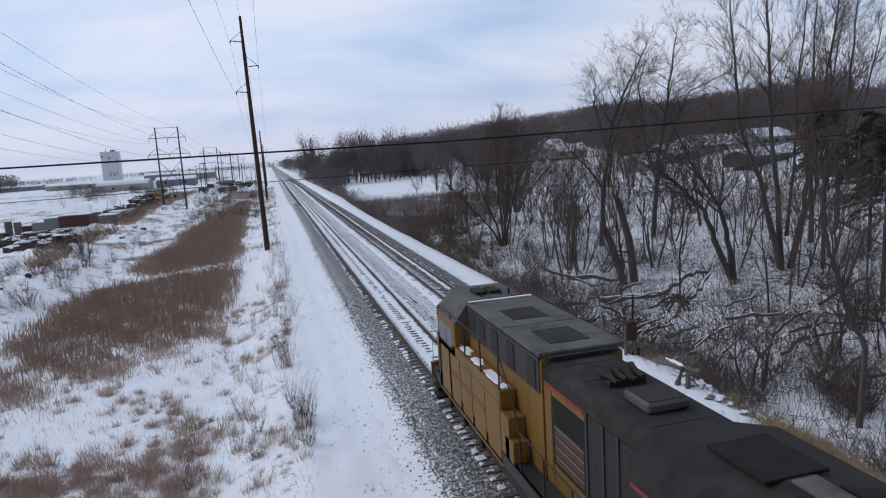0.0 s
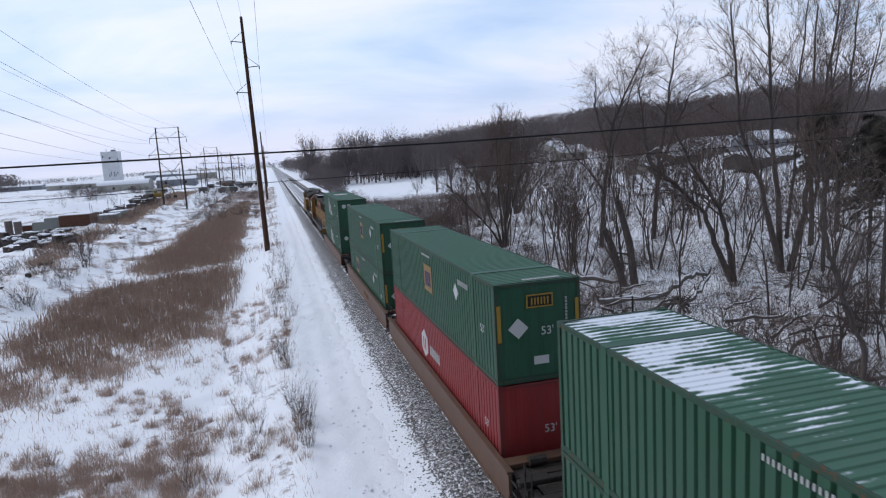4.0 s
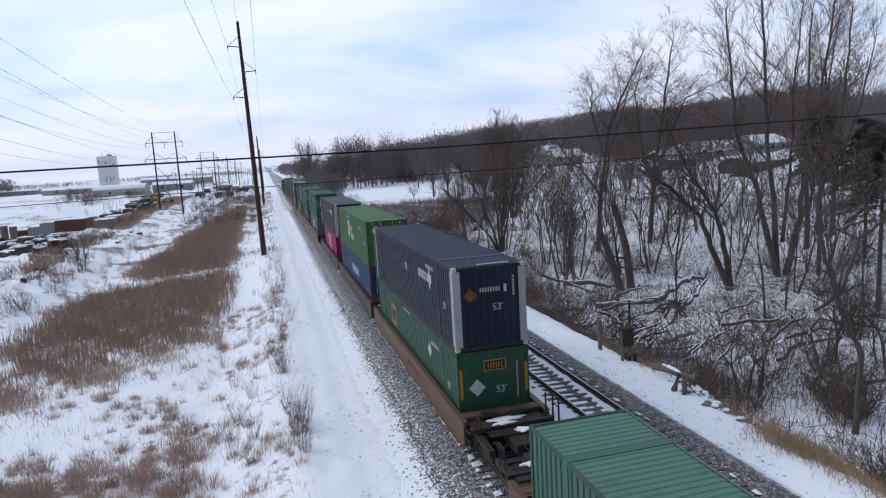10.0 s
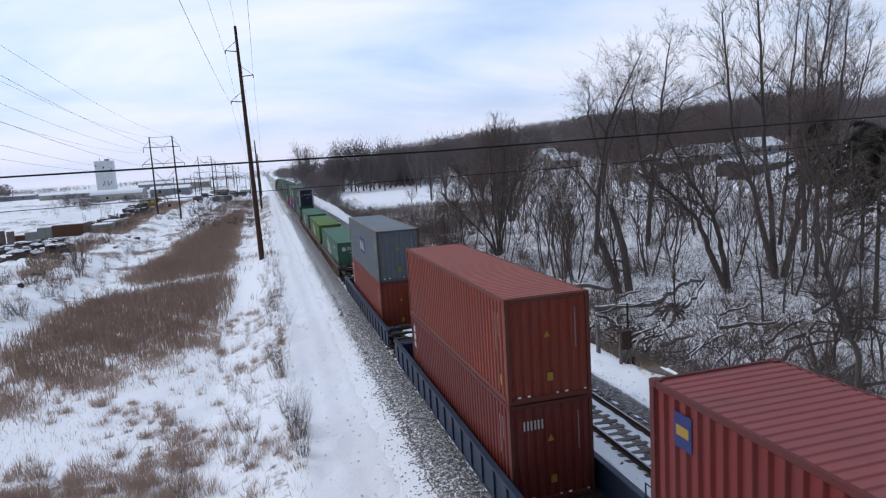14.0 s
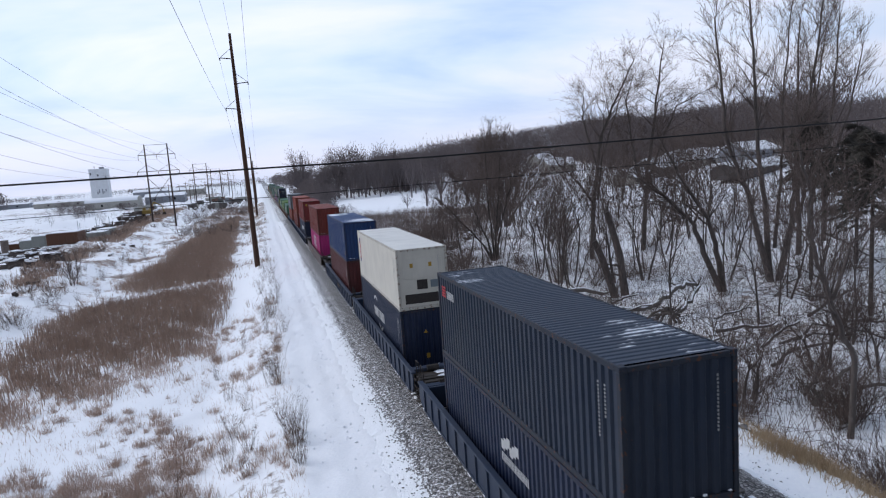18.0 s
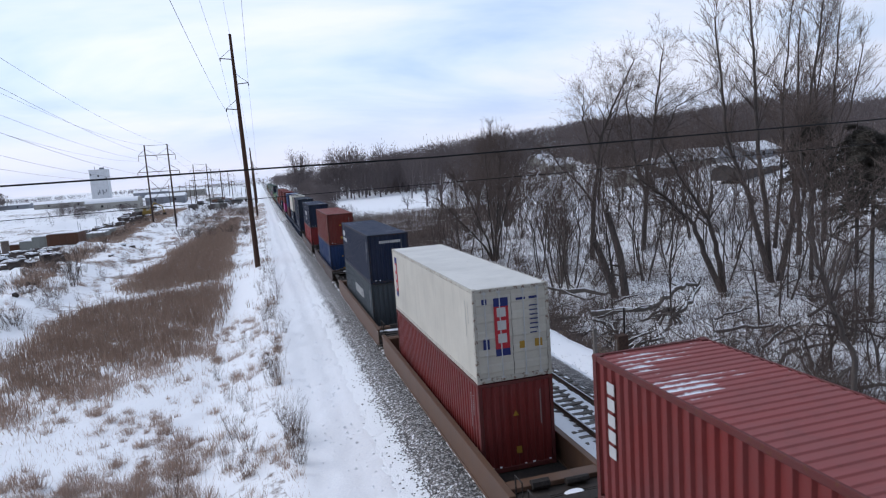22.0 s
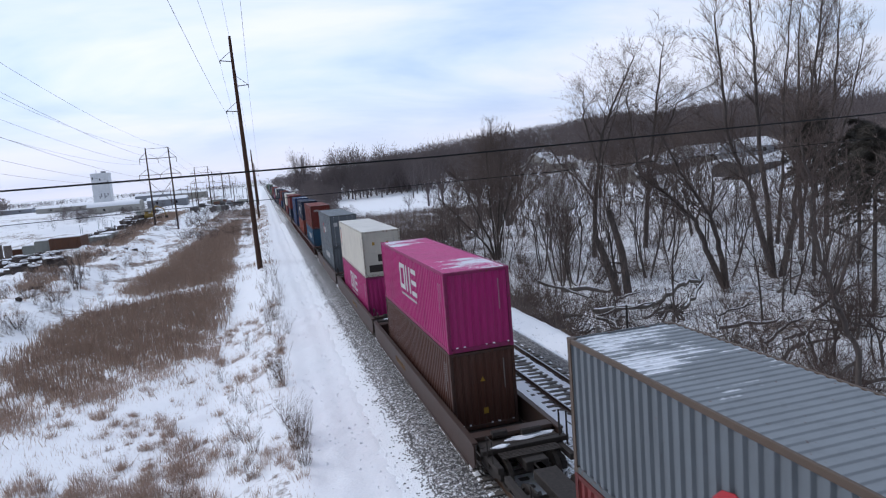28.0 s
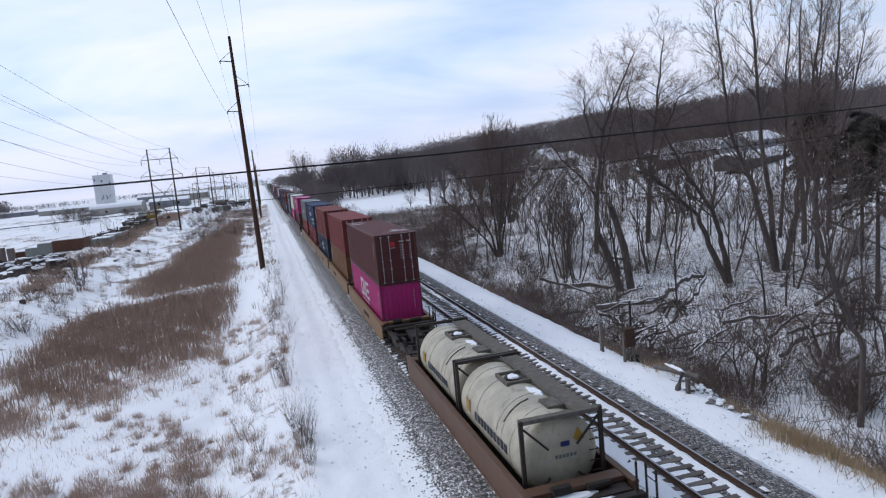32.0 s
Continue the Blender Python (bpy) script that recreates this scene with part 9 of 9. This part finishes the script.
def build_yard():
    # grain tower
    t = new("concrete_tower")
    tagged(t, "tall pale concrete grain tower with patchy stains", "tower")
    t.location = (-107.5, 480, -2.0)
    part("shaft", boxes((-5.3, 5.3, -4.4, 4.4, 0, 25.2), bevel=0.2), CONCRETE, t)
    part("parapet", boxes((-5.45, 5.45, -4.55, 4.55, 24.6, 25.4), bevel=0.1), CONCRETE, t)
    part("roof_hut", boxes((0.5, 3.0, -1.5, 1.5, 25.4, 26.6), bevel=0.1), GREYWALL, t)
    part("mast", tubes(([(-2.5, 0, 25.4), (-2.5, 0, 27.6)], 0.12)), STEEL_POLE, t)
    for xx, z, w, h in ((-4.3, 21.5, 0.6, 1.4), (0.0, 20.6, 0.8, 1.3), (4.6, 18.0, 0.5, 2.2)):
        part("window", boxes((xx - w / 2, xx + w / 2, -4.43, -4.37, z, z + h)), GLASS_DARK, t, "dark opening")
    for k in range(6):
        part("stain", boxes((-1.6 + 1.0 * k, -0.9 + 1.0 * k, -4.42, -4.4, 9.0 + (k % 3) * 0.8, 10.6 + (k % 2) * 1.6)), GREYWALL, t, "dark stain")
    # long shed
    t = new("shed")
    tagged(t, "long low beige shed with a rounded gable end", "shed")
    t.location = (-88, 415, float(height(-88, 415)))
    bm = bmesh.new()
    ring = [(-6, 0), (-6, 3.8)] + [(6 * math.cos(a), 3.8 + 2.2 * math.sin(a)) for a in np.linspace(math.pi, 0, 9)[1:-1]] + [(6, 3.8), (6, 0)]
    prism(bm, ring, -14, 14)
    part("wall", bm, BEIGE, t)
    bm = bmesh.new()
    arc = [(6.15 * math.cos(a), 3.9 + 2.35 * math.sin(a)) for a in np.linspace(math.pi, 0, 11)]
    prism(bm, arc + [(p * 0.985, q - 0.2) for p, q in arc[::-1]], -14.2, 13.4)
    part("roof", bm, FRESH, t, "snow-covered curved roof")
    for k in range(2):
        part("opening", boxes((-6 + 9.6 * k, -4.8 + 9.6 * k, -6.03, -5.97, 1.2, 2.4)), GLASS_DARK, t)
    for x, y, w, d, e, r, m, lab in ((-62, 430, 22, 12, 4.5, 6, GREYWALL, "grey warehouse with a snowy roof"), (-150, 560, 40, 14, 4, 5.5, BEIGE, "low beige building with a snowy roof"),
                                     (-70, 640, 30, 16, 6, 7.5, BEIGE, "beige warehouse with a snowy roof"), (-215, 640, 36, 12, 4, 5, GREYWALL, "low grey building far off"), (-110, 760, 50, 16, 6, 8, GREYWALL, "long grey building far off")):
        gable_house("warehouse", lab, "warehouse", x, y, w, d, e, r, m, 0, 2)
    rnd = random.Random(88)
    for k in range(14):  # poles among the far yards
        x, y = rnd.uniform(-60, -14), rnd.uniform(330, 620)
        t = new("utility_pole")
        tagged(t, "distant wooden utility pole among the far yards", "utility pole", "distant poles")
        t.location = (x, y, float(height(x, y)))
        h = rnd.uniform(9, 13)
        part("shaft", tubes(([(0, 0, -0.5), (0, 0, h)], [0.2, 0.14]), sides=6), POLE_WOOD, t)
        part("crossarm", boxes((-1.3, 1.3, -0.07, 0.07, h - 1.0, h - 0.8)), POLE_WOOD, t)
    # skips and containers of the scrap yard
    for x, y, w, h, m, lab in ((-57.0, 158, 4.0, 1.9, RUSTY, "rusty orange open waste skip"), (-53.0, 153, 3.4, 2.3, SKIPGREY, "pale grey steel waste skip"), (-49.0, 148, 3.8, 2.6, SKIPGREY, "grey steel waste skip"), (-43.6, 141, 5.4, 2.7, RUSTY, "rust-brown steel waste skip"), (-40.6, 152, 3.8, 2.4, SKIPGREY, "grey steel waste skip"), (-41.8, 166, 3.0, 2.0, SKIPGREY, "grey steel waste skip")):
        t = new("skip")
        tagged(t, lab, "skip", "skips in the yard")
        t.location = (x, y, float(height(x, y)) - 0.1)
        h *= 0.8
        part("body", boxes((-w / 2, w / 2, -3, 3, 0, h), bevel=0.05), m, t)
        for k in range(4):
            xx = -w / 2 + w * (k + 0.5) / 4
            part("rib", boxes((xx - 0.07, xx + 0.07, -3.08, -3.0, 0.1, h)), m, t)
        part("load", boxes((-w / 2 + 0.15, w / 2 - 0.15, -2.8, 2.8, h, h + 0.16), bevel=0.06), FRESH, t, "snow on top")
    for x, y in ((-60.6, 155), (-57.9, 152)):
        t = new("upright_tank")
        tagged(t, "tan upright steel tank with a snowy top", "tank", "upright tanks")
        t.location = (x, y, float(height(x, y)) - 0.1)
        part("drum", tubes(([(0, 0, 0), (0, 0, 3.4)], 0.72), sides=14), RUSTGREY, t, smooth=True)
        part("lid", tubes(([(0, 0, 3.4), (0, 0, 3.5)], 0.74), sides=14), FRESH, t)
    # heaps of scrap
    rnd = random.Random(6)
    def scrap(x, y, w, d, h, rough, cap, turn, label="dark rusty scrap metal under snow"):
        t = new("scrap_piece")
        tagged(t, label, "scrap", "scrap in the yard")
        bm = box(bmesh.new(), -w / 2, w / 2, -d / 2, d / 2, -0.2, h)
        bmesh.ops.subdivide_edges(bm, edges=bm.edges, cuts=1)
        for v in bm.verts:
            v.co += Vector((rnd.gauss(0, rough), rnd.gauss(0, rough), rnd.gauss(0, rough * 0.8)))
        part("piece", bm, SCRAP, t)
        if cap:
            bm = box(bmesh.new(), -w * 0.46, w * 0.46, -d * 0.46, d * 0.46, h - 0.1, h + 0.14)
            for v in bm.verts:
                v.co += Vector((rnd.gauss(0, 0.1), rnd.gauss(0, 0.1), rnd.gauss(0, 0.03)))
            part("snow_cap", bm, FRESH, t)
        t.location = (x, y, float(height(x, y)))
        t.rotation_euler.z = turn

    for k in range(170):
        u, v = rnd.random(), rnd.random() ** 0.8
        x = (1 - v) * (-46 + 12 * u) + v * (-64 + 21 * u)
        y = (1 - v) * (107 - 9 * u) + v * (160 - 29 * u)
        if rnd.random() < 0.25:
            scrap(x, y, rnd.uniform(2.5, 5.0), rnd.uniform(0.2, 0.4), rnd.uniform(0.2, 0.7), 0.05, False, rnd.gauss(0.2, 0.5))
        else:
            scrap(x, y, rnd.uniform(0.8, 2.6), rnd.uniform(0.5, 1.4), rnd.uniform(0.35, 1.1), 0.16, rnd.random() < 0.85, rnd.uniform(0, 3))
    for k in range(26):
        scrap(rnd.uniform(-49, -43.6), rnd.uniform(218, 234), rnd.uniform(1.5, 3.2), rnd.uniform(1.0, 2.0), rnd.uniform(0.8, 2.2), 0.35, rnd.random() < 0.3, rnd.uniform(0, 3))
    for k in range(14):  # pale odds and ends behind the thicket
        y = 150 + 5 * k
        scrap(-41.5 - 0.02 * (y - 150) - rnd.uniform(0, 5), y, rnd.uniform(1.5, 3.0), rnd.uniform(1.0, 1.6), rnd.uniform(0.9, 1.7), 0.25, True, rnd.uniform(0, 3))
    for k in range(9):  # clods and debris on the bank's face
        scrap(rnd.uniform(-35, -28.5), rnd.uniform(66, 130), rnd.uniform(0.4, 1.5), rnd.uniform(0.2, 0.5), rnd.uniform(0.1, 0.3), 0.1, rnd.random() < 0.5, rnd.gauss(0.6, 0.4), "dark earth clod breaking through the snow")
    for x, y in ((-47.6, 168), (-45.0, 172), (-43.4, 178), (-42.4, 188), (-49, 172)):
        t = new("fence_post")
        tagged(t, "thin pale steel post standing in the yard", "post", "posts in the yard")
        t.location = (x, y, float(height(x, y)) - 0.3)
        part("shaft", tubes(([(0, 0, 0), (0, 0, 3.6)], 0.06)), GALV, t)
        part("cap", tubes(([(0, 0, 3.6), (0, 0, 3.68)], 0.08)), GALV, t)
    # parked lorries and vans far back
    bodies = [GREYWALL, DARKWALL, BEIGE, RUSTY, SKIPGREY]
    for k in range(16):
        x, y = rnd.uniform(-62, -18), rnd.uniform(290, 420)
        t = new("parked_lorry")
        tagged(t, "parked lorry with a snowy roof in the far yard", "lorry", "parked lorries")
        t.location = (x, y, float(height(x, y)))
        t.rotation_euler.z = rnd.uniform(0, 3.1)
        ln = rnd.uniform(3.0, 5.0)
        part("body", boxes((-ln, ln * 0.4, -1.1, 1.1, 0.8, rnd.uniform(2.0, 3.1)), bevel=0.08), rnd.choice(bodies), t)
        part("cab", boxes((ln * 0.45, ln * 0.45 + 1.9, -1.05, 1.05, 0.6, 2.3), bevel=0.2), rnd.choice(bodies), t)
        part("windscreen", boxes((ln * 0.45 + 1.85, ln * 0.45 + 1.91, -0.9, 0.9, 1.5, 2.1)), GLASS_DARK, t)
        for dx in (-ln * 0.7, ln * 0.55):
            for s in (-1.05, 1.05):
                part("wheel", tubes(([(dx, s - 0.12, 0.45), (dx, s + 0.12, 0.45)], 0.45), sides=12), BLACK, t)
    # excavator by the scrap
    t = new("excavator")
    tagged(t, "yellow tracked excavator beside the scrap heap", "excavator")
    t.location = (-41.8, 225, float(height(-41.8, 225)))
    t.scale = (0.95, 0.95, 0.95)
    for s in (-1, 1):
        part("track", boxes((s * 1.2 - 0.3, s * 1.2 + 0.3, -2, 2, 0, 0.9), bevel=0.25), BLACK, t)
    part("body", boxes((-1.4, 1.4, -1.6, 1.6, 1.0, 2.3), bevel=0.15), DIGGER, t)
    part("cab", boxes((-1.4, -0.4, 0.2, 1.6, 2.3, 3.2), bevel=0.1), DIGGER, t)
    part("boom", tubes(([(0.2, 1.4, 1.8), (2.0, 2.6, 4.6), (4.2, 3.4, 3.4)], [0.3, 0.3, 0.2])), DIGGER, t)
    part("stick", tubes(([(4.2, 3.4, 3.4), (4.8, 3.6, 1.0)], 0.18)), DIGGER, t)
    part("bucket", boxes((4.3, 5.3, 3.1, 4.1, 0.2, 1.1), bevel=0.15), BLACK, t)


def build_houses():
    for x, y, w, d, e, r, m, rot, lab in ((92, 148, 12, 8, 2.8, 4.8, DARKWALL, 20, "dark-sided house with a snowy roof on the slope"), (106, 156, 14, 9, 2.8, 4.8, BEIGE, 10, "pale house with a snowy roof on the slope"),
                                          (116, 166, 12, 8, 3.0, 5.0, DARKWALL, -15, "dark-sided house with a snowy roof on the slope"), (78, 138, 8, 6, 2.3, 3.8, BEIGE, 25, "pale garage with a snowy roof"), (81.3, 103.5, 18, 5, 2.0, 2.9, DARKWALL, 22, "long dark outbuilding with a snowy roof"), (112, 140, 13, 8, 2.8, 4.6, GREYWALL, 15, "grey house with a snowy roof on the slope"),
                                          (112, 250, 12, 9, 4, 6.5, BEIGE, 0, "pale house beyond the field"), (96, 300, 12, 9, 4, 6.5, GREYWALL, 10, "grey house beyond the field"), (140, 330, 12, 9, 4, 6.5, BEIGE, 25, "pale house beyond the field")):
        gable_house("house", lab, "house", x, y, w, d, e, r, m, rot)


def build_trackside():
    z = float(height(9.6, 28.5))
    t = new("signal_box")
    tagged(t, "dark weathered equipment box on posts beside the track", "equipment box")
    t.location = (9.7, 28.6, z)
    for x in (-0.25, 0.25):
        part("post", boxes((x - 0.06, x + 0.06, -0.06, 0.06, -0.3, 1.5)), SLEEPER, t)
    part("box", boxes((-0.28, 0.28, -0.22, 0.22, 0.75, 1.7), bevel=0.03), BOXBROWN, t)
    part("mast", tubes(([(0.3, 0.2, -0.3), (0.3, 0.2, 3.0)], 0.05)), BLACK, t)
    part("foot", boxes((0.05, 0.55, -0.05, 0.45, -0.2, 0.25), bevel=0.02), BLACK, t)
    t = new("marker_post")
    tagged(t, "short dark timber post beside the track", "post")
    t.location = (9.5, 31.0, z)
    part("post", boxes((-0.09, 0.09, -0.09, 0.09, -0.3, 1.5), bevel=0.01), SLEEPER, t)
    # timber wing of the culvert
    t = new("culvert_wing")
    tagged(t, "dark broken timber wing wall of a culvert, snow on top", "culvert")
    for pts, r in (([(9.05, 23.9, -1.5), (9.3, 24.0, -0.7), (9.62, 24.1, -0.1)], 0.13), ([(9.42, 23.5, -1.6), (9.45, 23.5, -0.2)], 0.11), ([(9.75, 23.6, -1.8), (9.8, 23.7, -0.5)], 0.1)):
        part("upright", tubes((pts, r), sides=5), SLEEPER, t)
    part("top_beam", tubes(([(9.55, 26.2, -0.42), (9.95, 25.2, -0.4), (10.5, 24.2, -0.5)], 0.12), sides=5), SLEEPER, t)
    part("timber", tubes(([(9.7, 25.4, -0.9), (10.3, 24.0, -1.0)], 0.11), sides=5), SLEEPER, t)
    part("snow_cap", blob(9.95, 25.1, -0.29, 0.12, 0.8, 5, 0.06), FRESH, t)
    rnd = random.Random(19)
    for k in range(26):
        x, y = rnd.uniform(9.5, 11.4), rnd.uniform(20.3, 25.0)
        t = new("riprap_stone")
        tagged(t, "grey rough bank stone half under snow", "stone", "stones on the bank")
        size = rnd.uniform(0.14, 0.36)
        z = float(height(x, y))
        part("stone", pebbles("stone", np.array([x]), np.array([y]), np.array([z + size * 0.3]), np.array([size]), STONE), None, t)
        if rnd.random() < 0.8:
            part("snow_cap", blob(x, y, z + size * 0.55, size * 0.7, size * 0.7, k, 0.07), FRESH, t)


build_yard()
build_houses()
build_trackside()


# ---------------------------------------------------------------- bird over the trees
FEATHER = surface("dark_feathers", (0.012, 0.012, 0.014), (0.04, 0.036, 0.034), 40, 9, rough=0.7, bump=0.3, depth=0.004)


def wing_mesh(side):
    """A flight wing from its root at the origin, with a bent leading edge and fingered tips."""
    bm = bmesh.new()
    front = [(-0.07, 0.0), (-0.1, 0.1), (-0.085, 0.2), (-0.03, 0.3), (0.03, 0.36)]
    back = [(0.09, 0.0), (0.085, 0.1), (0.1, 0.2), (0.1, 0.29), (0.075, 0.35)]
    rows = []
    for (xf, yf), (xb, yb) in zip(front, back):
        thick = 0.012 * (1 - yf / 0.42)
        rows.append([bm.verts.new((x, side * y, z)) for x, y, z in (
            (xf, yf, 0.0), ((xf + xb) / 2, (yf + yb) / 2, 0.012 + thick), (xb, yb, 0.002), ((xf + xb) / 2, (yf + yb) / 2, 0.006 - thick))])
    for a, b in zip(rows, rows[1:]):
        for i in range(4):
            bm.faces.new((a[i], a[(i + 1) % 4], b[(i + 1) % 4], b[i]))
    bm.faces.new(rows[0])
    bm.faces.new(rows[-1])
    for k in range(4):
        x = 0.035 + 0.012 * k
        tube(bm, [Vector((x, side * 0.33, 0.004)), Vector((x + 0.03 + 0.012 * k, side * (0.43 - 0.022 * k), 0.01))], [0.009, 0.004], 4)
    bmesh.ops.recalc_face_normals(bm, faces=bm.faces)
    return bm


def build_bird():
    bird = tagged(new("bird"), "dark bird flying up over the bare trees", "bird")
    part("body", tubes(([Vector((x, 0, z)) for x, z in ((-0.16, 0.02), (-0.1, 0.01), (-0.02, 0.0), (0.08, 0.0), (0.16, 0.01))], [0.03, 0.055, 0.065, 0.05, 0.02]), sides=8), FEATHER, bird, smooth=True)
    part("head", tubes(([Vector((x, 0, z)) for x, z in ((-0.25, 0.02), (-0.225, 0.028), (-0.19, 0.032), (-0.15, 0.022))], [0.012, 0.033, 0.038, 0.028]), sides=8), FEATHER, bird, smooth=True)
    part("beak", tubes(([Vector((-0.24, 0, 0.022)), Vector((-0.295, 0, 0.012))], [0.013, 0.003]), sides=6), FEATHER, bird)
    fan = bmesh.new()
    for k in range(-2, 3):
        tube(fan, [Vector((0.13, 0.006 * k, 0.01)), Vector((0.22, 0.022 * k, 0.012)), Vector((0.31 - 0.006 * abs(k), 0.034 * k, 0.012))], [0.01, 0.014, 0.007], 4)
    part("tail", fan, FEATHER, bird)
    wings = [part("wing", wing_mesh(side), FEATHER, bird) for side in (-1, 1)]
    return bird, wings


BIRD, WINGS = build_bird()


# ---------------------------------------------------------------- what moves
def motions():
    for ob, (x, y, z) in MOVING:
        walk(ob, [(t, pose(x, y + SPEED * t, z)) for t in (0.0, 16.0, 32.0)])
    flight = [(0.0, 22.0, 10.85), (6.5, 22.0, 10.85), (6.6, 21.55, 11.11), (6.8, 17.82, 13.21), (7.0, 14.19, 15.48), (7.5, 7.7, 19.82), (7.9, 2.9, 22.53),
              (9.0, -10.3, 30.0), (12.0, -46.0, 50.0), (32.0, -286.0, 90.0)]
    walk(BIRD, [(t, pose(x, 56.0, z, 0, 30, 12)) for t, x, z in flight])
    beats = [(0.0, 0.0), (6.5, 0.0)] + [(6.6 + 0.1 * k, 42.0 if k % 2 == 0 else -36.0) for k in range(18)] + [(8.5, 0.0), (32.0, 0.0)]
    for wing, side in zip(WINGS, (-1, 1)):
        walk(wing, [(t, pose(-0.03, side * 0.035, 0.03, side * a)) for t, a in beats])


motions()
